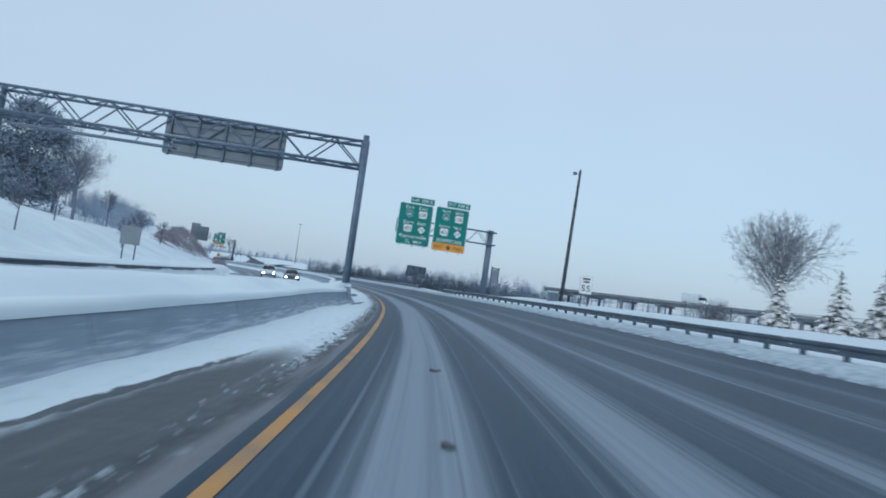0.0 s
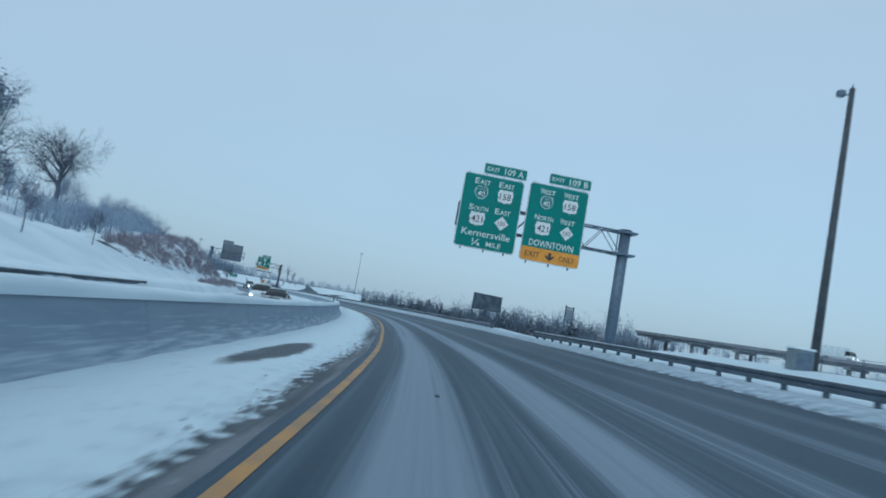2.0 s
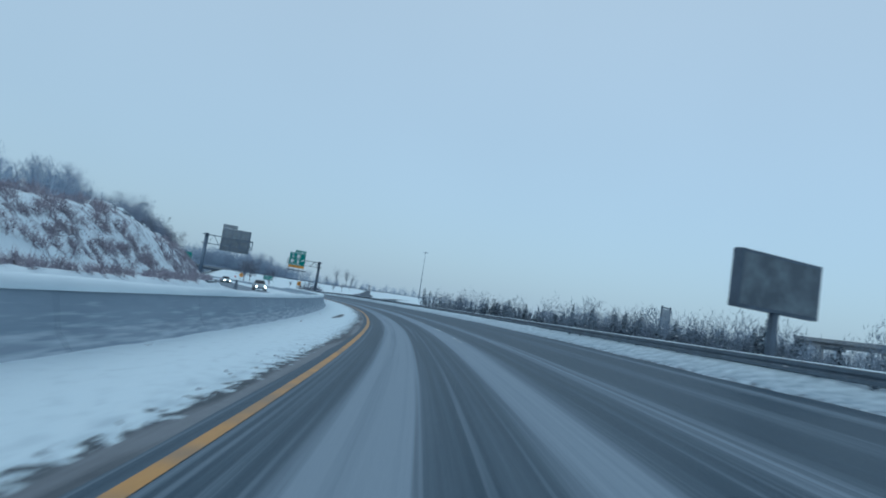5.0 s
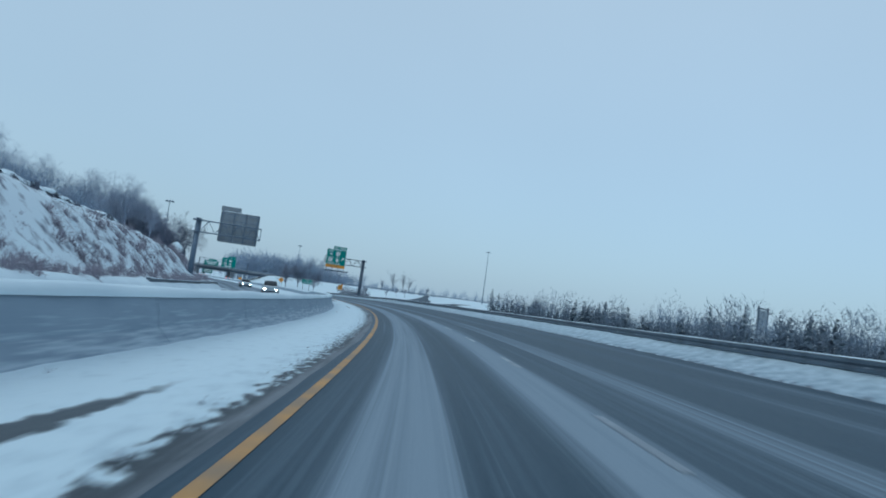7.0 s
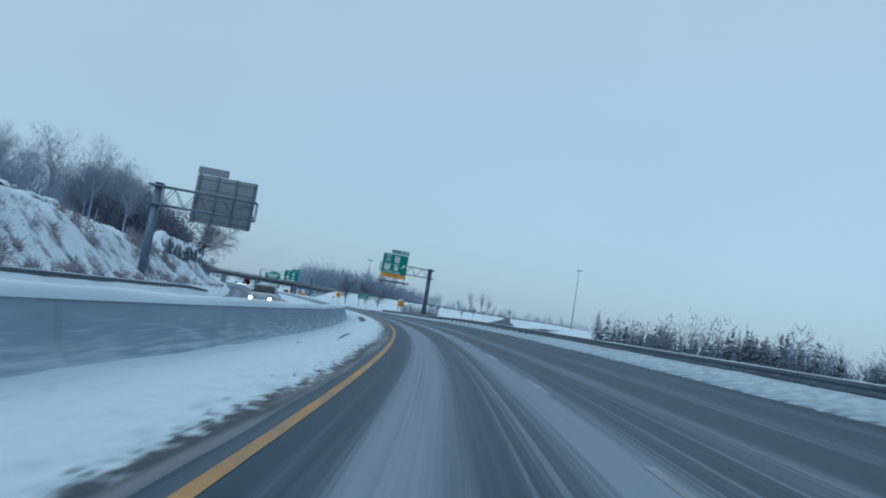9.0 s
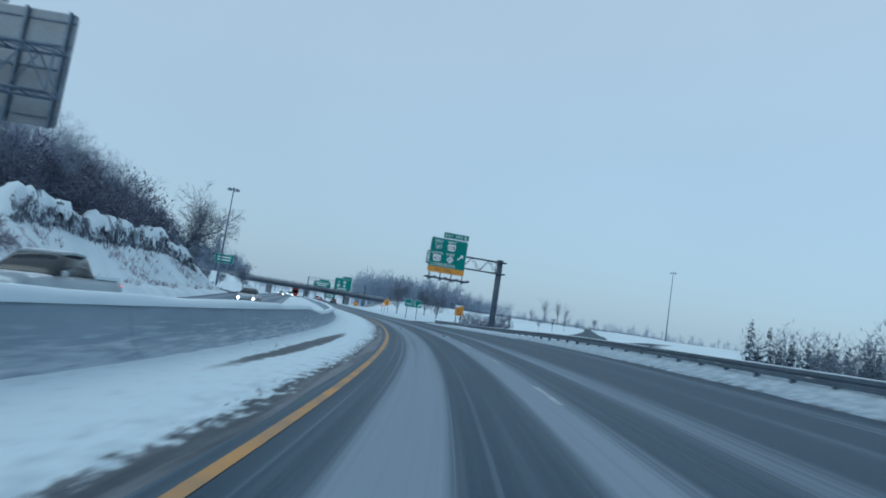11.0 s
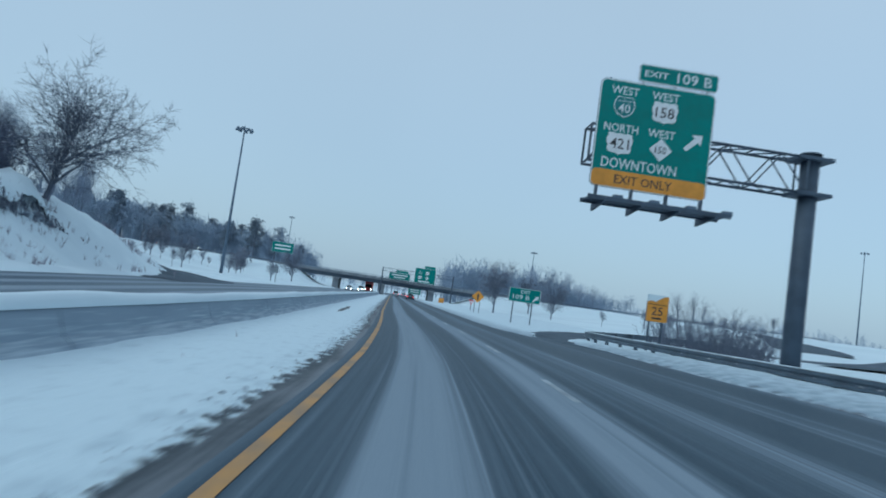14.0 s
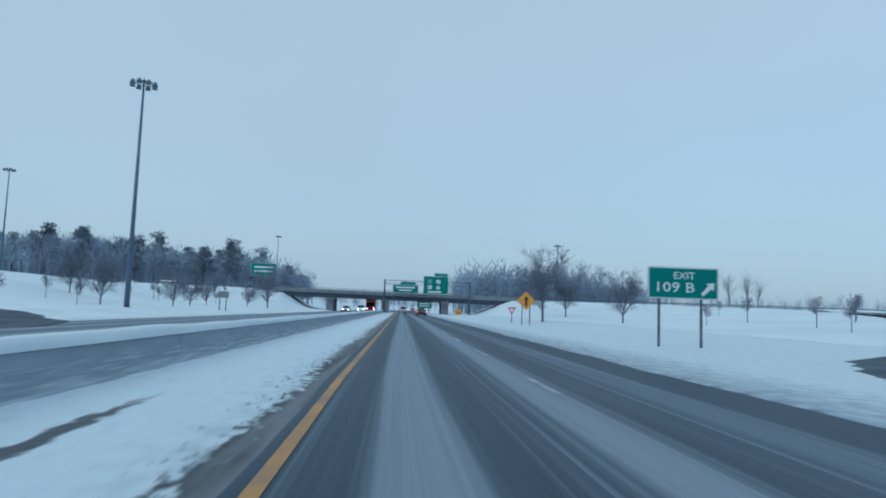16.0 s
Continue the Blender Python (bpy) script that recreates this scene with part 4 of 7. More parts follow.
def along(s0, s1, lat):
    s = np.linspace(s0, s1, int((s1 - s0) / 1.3) + 2)
    return np.stack([s, lat(s)], 1)


RAIL_A = lambda s: 12.2 - 0.9 * smooth(40, 78, s)
RAIL_B = lambda s: 11.2 + 0.25 * smooth(110, 150, s) + 0.05 * smooth(235, 262, s)
guardrail(along(-30, 81.3, RAIL_A), -1, "galvanised steel guardrail on posts standing in a snow bank")
guardrail(np.vstack([along(95.0, 262.0, RAIL_B), spline([(264, 11.45), (268, 11.4), (272, 11.5), (275, 12.3), (278, 14.3), (280.6, 17.4), (282.6, 21.7), (283.6, 28.0)], 6)]), -1, "long galvanised guardrail along a snowy slope, curving round the exit ramp")
guardrail(along(-30, 81.5, lambda s: -16.2 + 0 * s), 1, "guardrail at the foot of a snowy slope beyond the opposite lanes", -0.34)
guardrail(along(170, 221.0, lambda s: -16.6 + 0.4 * smooth(205, 221, s)), 1, "guardrail protecting a sign gantry at the foot of a snowy bank", -0.34)


# ---- trusses, gantries and overhead signs ----
def truss(parent, x0, x1, z0, z1, half, bays, r=0.055, mat=None):
    """Box truss along x: four chords and zigzag bracing, each chord and each face of bracing a part."""
    mat = mat or M_STEEL
    for yy in (-half, half):
        for zz in (z0, z1):
            part("chord", tube((x0, yy, zz), (x1, yy, zz), r, sides=8), mat, parent)
    step = (x1 - x0) / bays
    for i in range(bays):
        a, b = x0 + i * step, x0 + (i + 1) * step
        lo, hi = (z0, z1) if i % 2 == 0 else (z1, z0)
        for yy in (-half, half):
            part("brace", tube((a, yy, lo), (b, yy, hi), r * 0.55, sides=6), mat, parent)
        part("brace", tube((a, -half, z1), (b, half, z1), r * 0.5, sides=6), mat, parent)
        part("brace", tube((a, half, z0), (b, -half, z0), r * 0.5, sides=6), mat, parent)
        part("strut", tube((b, -half, z0), (b, half, z0), r * 0.55, sides=6), mat, parent)
        part("strut", tube((b, -half, z1), (b, half, z1), r * 0.55, sides=6), mat, parent)
    for xx in (x0, x1):
        for yy in (-half, half):
            part("end_upright", tube((xx, yy, z0), (xx, yy, z1), r * 0.8, sides=6), mat, parent)


def cantilever(s, lat, arm_to, z_top, z_lo, z_hi, radius, label, mat=None, bays=8):
    """Single post with a truss arm towards arm_to (metres along local x); heights are above the road's zero level."""
    mat = mat or M_STEEL
    g = thing("cantilever_gantry", facing(s, lat), label, "sign gantry", "overhead sign gantries")
    zb = g.matrix_world.translation.z
    part("post", tube((0, 0, -0.6), (0, 0, z_top - zb), radius, radius * 0.92, sides=20), mat, g)
    part("base_collar", tube((0, 0, -0.3), (0, 0, 0.25), radius * 1.45, radius * 1.4, sides=20), M_CONCRETE, g, "concrete footing")
    sign_x = 1 if arm_to > 0 else -1
    truss(g, sign_x * radius * 0.9, arm_to, z_lo - zb, z_hi - zb, 0.42, bays, mat=mat)
    for zz in (z_lo - zb, z_hi - zb):
        part("bracket", box(-radius - 0.35, -0.52, zz - 0.07, radius + 0.3, 0.52, zz + 0.07, 0.02), mat, g)
    part("cap", tube((0, 0, z_top - zb), (0, 0, z_top - zb + 0.06), radius * 1.15, radius * 1.05, sides=20), mat, g)
    return g


def us_shield(parent, text, x, z, y, w=1.02, h=0.90):
    """White scalloped shield with black numerals."""
    pts = [(-0.5, 0.22), (-0.44, 0.36), (-0.46, 0.46), (-0.30, 0.50), (-0.14, 0.45), (0, 0.50), (0.14, 0.45), (0.30, 0.50), (0.46, 0.46), (0.44, 0.36), (0.5, 0.22), (0.49, 0.05), (0.43, -0.10), (0.47, -0.25), (0.40, -0.38), (0.24, -0.42), (0.10, -0.43), (0, -0.50), (-0.10, -0.43), (-0.24, -0.42), (-0.40, -0.38), (-0.47, -0.25), (-0.43, -0.10), (-0.49, 0.05)]
    sh = part("route_shield", outline_plate([(a * w, b * h) for a, b in pts[::-1]], 0.012), M_WHITE, parent, "white route shield", Matrix.Translation((x, y - 0.014, z)))
    lettering("numeral", text, h * 0.46, M_BLACK, sh, 0, 0.01, -0.006, w * 0.72)
    return sh


def interstate_shield(parent, text, x, z, y, w=0.86, h=0.86):
    pts = [(-0.36, 0.46), (-0.18, 0.49), (0, 0.44), (0.18, 0.49), (0.36, 0.46), (0.47, 0.26), (0.50, 0.04), (0.43, -0.20), (0.27, -0.38), (0, -0.50), (-0.27, -0.38), (-0.43, -0.20), (-0.50, 0.04), (-0.47, 0.26)]
    rim = part("route_shield", outline_plate([(a * w, b * h) for a, b in pts[::-1]], 0.010), M_WHITE, parent, "faded route shield", Matrix.Translation((x, y - 0.012, z)))
    part("shield_field", outline_plate([(a * w * 0.92, b * h * 0.92) for a, b in pts[::-1]], 0.006), M_SHIELD_BLUE, rim, "faded blue-green field", Matrix.Translation((0, -0.006, 0)))
    part("shield_crown", box(-0.34 * w, -0.004, 0.255 * h, 0.34 * w, 0.0, 0.275 * h), M_WHITE, rim, m=Matrix.Translation((0, -0.008, 0)))
    lettering("numeral", text, h * 0.40, M_WHITE, rim, 0, -0.07 * h, -0.014, w * 0.55)
    return rim


def state_diamond(parent, text, x, z, y, w=0.92):
    d = part("route_diamond", outline_plate([(0, -w / 2), (-w / 2, 0), (0, w / 2), (w / 2, 0)], 0.012), M_WHITE, parent, "white diamond route marker", Matrix.Translation((x, y - 0.014, z)))
    lettering("numeral", text, w * 0.30, M_BLACK, d, 0, 0, -0.006, w * 0.50)
    return d


def sign_panel(name, s, lat, z0, z1, w, label, arm_y=-0.55):
    """Green overhead panel with white rim, stiffeners at its back; local x to the right, centre of its lower edge at the origin."""
    x, y = xy(s, lat)
    m = Matrix.Translation((float(x), float(y), z0)) @ Matrix.Rotation(heading(s), 4, "Z") @ Matrix.Translation((0, arm_y, 0))
    sg = thing(name, m, label, "road sign", "overhead guide signs")
    h = z1 - z0
    part("panel", plate(w, h, 0.04, 0.22, cz=h / 2), M_PANEL_BACK, sg, "aluminium panel")
    part("border", plate(w - 0.03, h - 0.03, 0.004, 0.21, y=-0.004, cz=h / 2), M_WHITE, sg, "pale rim")
    part("face", plate(w - 0.11, h - 0.11, 0.004, 0.18, y=-0.008, cz=h / 2), M_GREEN, sg, "green reflective face")
    for i in range(4):
        xx = -w * 0.42 + w * 0.84 * i / 3
        part("stiffener", box(xx - 0.04, 0.04, 0.03, xx + 0.04, 0.14, h + 0.05, 0.006), M_STEEL, sg)
    for zz in (h * 0.3, h * 0.62):
        part("hanger", box(-w * 0.48, 0.14, zz - 0.04, w * 0.48, 0.2, zz + 0.04, 0.006), M_STEEL, sg)
    return sg, h


def exit_tab(sg, x, z, w, h, text):
    tab = part("exit_tab", plate(w, h, 0.035, 0.10, cx=x, cz=z + h / 2), M_PANEL_BACK, sg)
    part("border", plate(w - 0.02, h - 0.02, 0.004, 0.09, y=-0.004, cx=x, cz=z + h / 2), M_WHITE, tab)
    part("face", plate(w - 0.08, h - 0.08, 0.004, 0.07, y=-0.008, cx=x, cz=z + h / 2), M_GREEN, tab, "green reflective face")
    small, big = text
    lettering("letter", small, h * 0.34, M_WHITE, tab, x - w * 0.28, z + h * 0.5, -0.013, w * 0.30)
    lettering("letter", big, h * 0.56, M_WHITE, tab, x + w * 0.20, z + h * 0.5, -0.013, w * 0.44)
    return tab


def smallcaps(sg, first, rest, x, z, h, y=-0.013, wide=0.85):
    """A word in large first letter and small capitals, centred on x."""
    total = h * wide * (1 + 0.78 * len(rest))
    lettering("letter", first, h, M_WHITE, sg, x - total / 2 + h * 0.42, z, y, h * 0.80)
    lettering("letter", rest, h * 0.80, M_WHITE, sg, x + h * 0.44, z - h * 0.10, y, total - h * 0.95)


def amber_band(sg, w, z0, h):
    return part("exit_only_band", plate(w - 0.10, h, 0.004, 0.16, y=-0.012, cz=z0 + h / 2), M_ORANGE, sg, "amber exit-only band")


# gantry with two guide signs over the second and third lanes
cantilever(76.3, 14.95, -11.40, 8.95, 7.30, 8.80, 0.38, "galvanised cantilever gantry with a trussed arm behind the guardrail", bays=9)
sg, h = sign_panel("overhead_guide_sign", 75.9, 5.45, 5.80, 10.63, 3.95, "green overhead guide sign for the east exit with route shields")
exit_tab(sg, 0.62, h + 0.08, 2.85, 0.72, ("EXIT", "109 A"))
for xx, z, c, r in ((-0.74, 4.36, "E", "AST"), (0.85, 4.36, "E", "AST"), (-0.74, 2.62, "S", "OUTH"), (0.85, 2.62, "E", "AST")):
    smallcaps(sg, c, r, xx, z, 0.36)
interstate_shield(sg, "40", -0.74, 3.62, -0.012)
us_shield(sg, "158", 0.85, 3.62, -0.012)
us_shield(sg, "421", -0.74, 1.90, -0.012)
state_diamond(sg, "150", 0.88, 1.88, -0.012)
lettering("letter", "Kernersville", 0.42, M_WHITE, sg, 0, 1.02, -0.013, 3.15)
lettering("letter", "\u00bc", 0.44, M_WHITE, sg, -0.58, 0.42, -0.013, 0.55)
lettering("letter", "MILE", 0.30, M_WHITE, sg, 0.58, 0.40, -0.013, 0.95)
for xx in (-1.5, 0.0, 1.3):
    part("light_bracket", box(xx - 0.03, -0.12, -0.16, xx + 0.03, 0.1, 0.0, 0.006), M_DARKSTEEL, sg)

sg, h = sign_panel("overhead_guide_sign", 75.9, 9.78, 5.66, 10.80, 3.98, "green overhead guide sign for downtown with an amber exit-only band")
exit_tab(sg, 0.62, h + 0.08, 2.85, 0.72, ("EXIT", "109 B"))
for xx, z, c, r in ((-0.74, 4.66, "W", "EST"), (0.85, 4.66, "W", "EST"), (-0.74, 2.92, "N", "ORTH"), (0.85, 2.92, "W", "EST")):
    smallcaps(sg, c, r, xx, z, 0.36)
interstate_shield(sg, "40", -0.74, 3.92, -0.012)
us_shield(sg, "158", 0.85, 3.92, -0.012)
us_shield(sg, "421", -0.74, 2.20, -0.012)
state_diamond(sg, "150", 0.88, 2.18, -0.012)
lettering("letter", "DOWNTOWN", 0.42, M_WHITE, sg, 0, 1.24, -0.013, 2.95)
band = amber_band(sg, 3.98, 0.06, 0.86)
lettering("letter", "EXIT", 0.34, M_BLACK, band, -1.15, 0.48, -0.015, 0.95)
lettering("letter", "ONLY", 0.34, M_BLACK, band, 1.15, 0.48, -0.015, 1.05)
part("arrow", outline_plate([(0, 0.20), (-0.32, 0.48), (-0.22, 0.56), (-0.10, 0.47), (-0.10, 0.74), (0.10, 0.74), (0.10, 0.47), (0.22, 0.56), (0.32, 0.48)], 0.004, y=-0.016), M_BLACK, band, "black down arrow")
for xx in (-1.5, 0.0, 1.3):
    part("light_bracket", box(xx - 0.03, -0.12, -0.16, xx + 0.03, 0.1, 0.0, 0.006), M_DARKSTEEL, sg)

# gantry at the exit
cantilever(260.4, 15.6, -8.62, 8.60, 7.05, 8.40, 0.36, "dark cantilever gantry with a trussed arm at the exit ramp", M_DARKSTEEL, bays=8)
sg, h = sign_panel("overhead_guide_sign", 260.0, 9.12, 6.02, 9.98, 4.28, "green overhead exit sign with an amber band and lights below")
exit_tab(sg, 0.68, h + 0.06, 2.95, 0.66, ("EXIT", "109 B"))
for xx, z, word, wide in ((-1.22, 3.58, "WEST", 1.0), (0.28, 3.58, "WEST", 1.0), (-1.22, 2.20, "NORTH", 1.25), (0.28, 2.20, "WEST", 1.0)):
    lettering("letter", word, 0.29, M_WHITE, sg, xx, z, -0.013, wide)
interstate_shield(sg, "40", -1.20, 2.98, -0.012, 0.78, 0.78)
us_shield(sg, "158", 0.30, 2.98, -0.012, 0.96, 0.80)
us_shield(sg, "421", -1.22, 1.62, -0.012, 0.96, 0.80)
state_diamond(sg, "150", 0.30, 1.62, -0.012, 0.84)
lettering("letter", "DOWNTOWN", 0.36, M_WHITE, sg, -0.42, 0.92, -0.013, 2.75)
part("arrow", outline_plate([(0.33, 0.33), (0.30, -0.06), (0.19, 0.05), (-0.22, -0.33), (-0.33, -0.22), (0.05, 0.19), (-0.06, 0.30)][::-1], 0.004, y=-0.016), M_WHITE, sg, "white slanting arrow", Matrix.Translation((1.45, 0, 2.05)))
band = amber_band(sg, 4.28, 0.05, 0.60)
lettering("letter", "EXIT ONLY", 0.31, M_BLACK, band, -0.2, 0.35, -0.015, 2.1)
part("light_tray", box(-2.40, -1.30, -0.66, 2.45, -0.35, -0.60, 0.015), M_DARKSTEEL, sg, "dark steel light tray under the sign")
for yy in (-1.32, -0.37):
    part("tray_rail", box(-2.46, yy, -0.72, 2.52, yy + 0.06, -0.56, 0.01), M_DARKSTEEL, sg)
for i in range(4):
    xx = -1.85 + i * 1.28
    part("tray_hanger", box(xx - 0.04, -0.06, -0.66, xx + 0.04, 0.14, 0.05, 0.01), M_DARKSTEEL, sg)
    arm = outline_plate([(0.16, -0.90), (-1.42, -0.78), (-1.42, -0.70), (0.16, -0.62)], 0.07)
    part("tray_bracket", arm, M_DARKSTEEL, sg, "tapered bracket under the tray", Matrix.Translation((xx, 0, 0)) @ Matrix.Rotation(radians(90), 4, "Z"))
    part("floodlight", box(xx + 0.3, -1.22, -0.60, xx + 0.62, -0.95, -0.44, 0.03), M_STEEL, sg, "sign floodlight")

# gantry over the opposite carriageway, on two legs in the swollen barrier
g = thing("span_gantry", Matrix.Translation((*[float(c) for c in xy(BULGE_S, -1.96)], 0)) @ Matrix.Rotation(heading(BULGE_S), 4, "Z"), "galvanised trussed gantry spanning the opposite carriageway on twin legs", "sign gantry", "overhead sign gantries")
for yy in (-0.62, 0.62):
    part("leg", tube((0, yy, -0.3), (0, yy, 8.2), 0.155, 0.145, sides=14), M_STEEL, g)
    part("leg", tube((-17.6, yy, -1.0), (-17.6, yy, 8.2), 0.155, 0.145, sides=14), M_STEEL, g)
for x0 in (0.0, -17.6):
    for z0, z1, a, b in ((1.4, 3.6, -0.5, 0.5), (3.6, 5.8, 0.5, -0.5), (5.8, 7.8, -0.5, 0.5)):
        part("leg_brace", tube((x0, a, z0), (x0, b, z1), 0.05, sides=6), M_STEEL, g)
    part("leg_tie", box(x0 - 0.07, -0.5, 1.15, x0 + 0.07, 0.5, 1.32, 0.01), M_STEEL, g)
    part("snow_load", box(x0 - 0.09, -0.46, 1.32, x0 + 0.09, 0.46, 1.44, 0.05), M_SNOW, g, "snow lying on the tie")
    if x0 < 0:
        part("leg_footing", box(x0 - 0.45, -1.1, -0.9, x0 + 0.45, 1.1, -0.2, 0.05), M_CONCRETE, g, "concrete footing")
truss(g, -0.15, -17.5, 6.70, 7.90, 0.60, 13, r=0.075)
for i in range(5):
    xx = -8.9 - i * 1.5
    part("catwalk_hanger", tube((xx, -0.6, 6.7), (xx, -1.5, 6.05), 0.03, sides=6), M_STEEL, g)
part("catwalk", box(-16.0, -1.75, 5.98, -8.6, -1.25, 6.06, 0.01), M_STEEL, g, "narrow steel catwalk")


def sign_back(s, lat, z0, w, h, label, tab=None):
    """A sign that faces the opposite traffic: ribbed bare back towards this side."""
    x, y = xy(s, lat)
    sg = thing("sign_facing_away", Matrix.Translation((float(x), float(y), z0)) @ Matrix.Rotation(heading(s), 4, "Z") @ Matrix.Translation((0, 0.66, 0)), label, "road sign", "overhead signs seen from behind")
    part("panel", plate(w, h, 0.05, 0.15, cz=h / 2), M_PANEL_BACK, sg)
    part("face", plate(w - 0.06, h - 0.06, 0.006, 0.14, y=0.052, cz=h / 2), M_GREEN, sg, "green reflective face")
    n = max(3, int(w / 1.1))
    for i in range(n):
        xx = -w * 0.45 + w * 0.9 * i / (n - 1)
        part("stiffener", box(xx - 0.05, -0.12, -0.05, xx + 0.05, 0.0, h + 0.04, 0.008), M_STEEL, sg)
    for i in range(5):
        zz = h * (0.08 + 0.21 * i)
        part("rib", box(-w / 2 + 0.02, -0.05, zz - 0.03, w / 2 - 0.02, 0.0, zz + 0.03, 0.006), M_STEEL, sg)
    if tab:
        tx, tw, th = tab
        part("tab", plate(tw, th, 0.05, 0.08, cx=tx, cz=h + th / 2 + 0.04), M_PANEL_BACK, sg)
    return sg


sign_back(BULGE_S, -8.9, 6.02, 5.9, 2.15, "large bare-backed overhead sign hung on a trussed gantry")
cantilever(207.8, -19.45, 7.8, 8.05, 6.35, 7.85, 0.34, "cantilever gantry at the foot of the bank with a trussed arm", bays=8)
sign_back(208.4, -14.5, 5.55, 4.95, 4.05, "bare-backed overhead sign on a cantilever arm", (-1.25, 2.5, 0.62))


# ---- poles, masts and roadside signs ----
def high_mast(s, l, top, label, lamps=8):
    m = thing("high_mast_light", facing(s, l), label, "lamp post", "high mast lights")
    h = top - m.matrix_world.translation.z
    part("mast", tube((0, 0, -0.4), (0, 0, h), 0.24, 0.09, sides=14), M_STEEL, m)
    part("footing", tube((0, 0, -0.3), (0, 0, 0.22), 0.42, 0.40, sides=14), M_CONCRETE, m)
    ring = bmesh.new()
    for i in range(18):
        a, b = 2 * math.pi * i / 18, 2 * math.pi * (i + 1) / 18
        tube((0.85 * math.cos(a), 0.85 * math.sin(a), h - 0.25), (0.85 * math.cos(b), 0.85 * math.sin(b), h - 0.25), 0.035, sides=6, bm=ring)
    part("lamp_ring", ring, M_STEEL, m)
    for i in range(lamps):
        a = 2 * math.pi * i / lamps
        arm = part("lamp_arm", tube((0.1 * math.cos(a), 0.1 * math.sin(a), h - 0.05), (0.85 * math.cos(a), 0.85 * math.sin(a), h - 0.25), 0.03, sides=6), M_STEEL, m)
        bm = tube((1.0 * math.cos(a), 1.0 * math.sin(a), h - 0.55), (1.0 * math.cos(a), 1.0 * math.sin(a), h - 0.12), 0.26, 0.12, sides=12)
        part("luminaire", bm, M_STEEL, arm, "bell-shaped lamp housing")
    part("cap", tube((0, 0, h), (0, 0, h + 0.3), 0.07, 0.02, sides=8), M_STEEL, m)
    return m


high_mast(328, -22.7, 20.8, "tall galvanised high-mast light standing in snow beside the ramp")
high_mast(409, -81, 27.4, "tall high-mast light in front of snowy woods")
high_mast(413, 131, 31.0, "tall thin high-mast light in a snow field", 6)
high_mast(470, 49, 22.5, "high-mast light behind bare trees beyond the exit", 6)
high_mast(520, -46, 27.0, "distant high-mast light above dark pines", 6)

pole = thing("utility_pole", facing(62.5, 19.15), "tall dark wooden pole with a small lamp arm behind the guardrail", "pole")
ph = 15.0 - pole.matrix_world.translation.z
part("shaft", tube((0, 0, -0.5), (0.34, 0, ph), 0.21, 0.12, sides=14), M_WOOD_POLE, pole)
part("lamp_arm", tube((0.33, 0, ph - 0.35), (-0.10, -0.1, ph - 0.38), 0.035, sides=6), M_STEEL, pole)
part("lamp_head", box(-0.40, -0.24, ph - 0.52, -0.08, 0.08, ph - 0.22, 0.05), M_STEEL, pole, "small lamp head")
part("insulator", tube((0.34, 0, ph), (0.34, 0, ph + 0.22), 0.05, 0.03, sides=8), M_STEEL, pole)
cab = thing("utility_cabinet", facing(61.6, 17.9), "pale grey utility cabinet at the foot of a pole in snow", "cabinet")
part("body", box(-0.45, -0.3, -0.25, 0.45, 0.3, 1.15, 0.03), M_PANEL_BACK, cab)
part("roof", box(-0.5, -0.35, 1.15, 0.5, 0.35, 1.24, 0.03), M_SNOW, cab, "snow-covered lid")
part("door", box(-0.38, -0.325, 0.0, 0.38, -0.3, 1.05, 0.01), M_STEEL, cab)


def post_sign(name, s, l, w, z0, z1, label, face, posts, back=False, kind_label="road sign"):
    """Flat sign on one or two steel posts; z0, z1 over the road's zero level."""
    g = thing(name, facing(s, l), label, kind_label)
    zb = g.matrix_world.translation.z
    for x in posts:
        part("post", box(x - 0.045, 0.04, -0.5, x + 0.045, 0.11, z1 - zb - 0.05, 0.008), M_DARKSTEEL, g)
    part("panel", plate(w, z1 - z0, 0.025, 0.07, cz=(z0 + z1) / 2 - zb), M_PANEL_BACK, g)
    if not back:
        part("face", plate(w - 0.03, z1 - z0 - 0.03, 0.004, 0.06, y=-0.004, cz=(z0 + z1) / 2 - zb), face, g)
    return g, (z0 + z1) / 2 - zb


g, c = post_sign("speed_limit_sign", 51.5, 17.0, 1.08, 2.5, 3.95, "white speed limit sign on two posts behind the guardrail", M_WHITE, (-0.3, 0.3))
for i, (w, z) in enumerate(((0.62, 0.50), (0.52, 0.26))):
    part("writing_bar", box(-w / 2, -0.012, c + z - 0.07, w / 2, -0.006, c + z + 0.07), M_BLACK, g, "unreadable black writing")
lettering("numeral", "55", 0.50, M_BLACK, g, 0, c - 0.27, -0.010, 0.78)

g, c = post_sign("exit_sign", 294, 12.15, 2.84, 1.95, 3.2, "green exit sign with a white arrow on two posts in snow", M_WHITE, (-0.95, 0.75))
part("green_field", plate(2.74, 1.15, 0.004, 0.06, y=-0.008, cz=c), M_GREEN, g, "green reflective field")
lettering("letter", "EXIT", 0.27, M_WHITE, g, 0.05, c + 0.30, -0.012, 0.85)
lettering("letter", "109 B", 0.38, M_WHITE, g, -0.30, c - 0.16, -0.012, 1.50)
part("arrow", outline_plate([(0.27, 0.27), (0.24, -0.06), (0.15, 0.03), (-0.18, -0.27), (-0.27, -0.18), (0.03, 0.15), (-0.06, 0.24)][::-1], 0.004, y=-0.014), M_WHITE, g, "white slanting arrow", Matrix.Translation((0.98, 0, c - 0.22)))

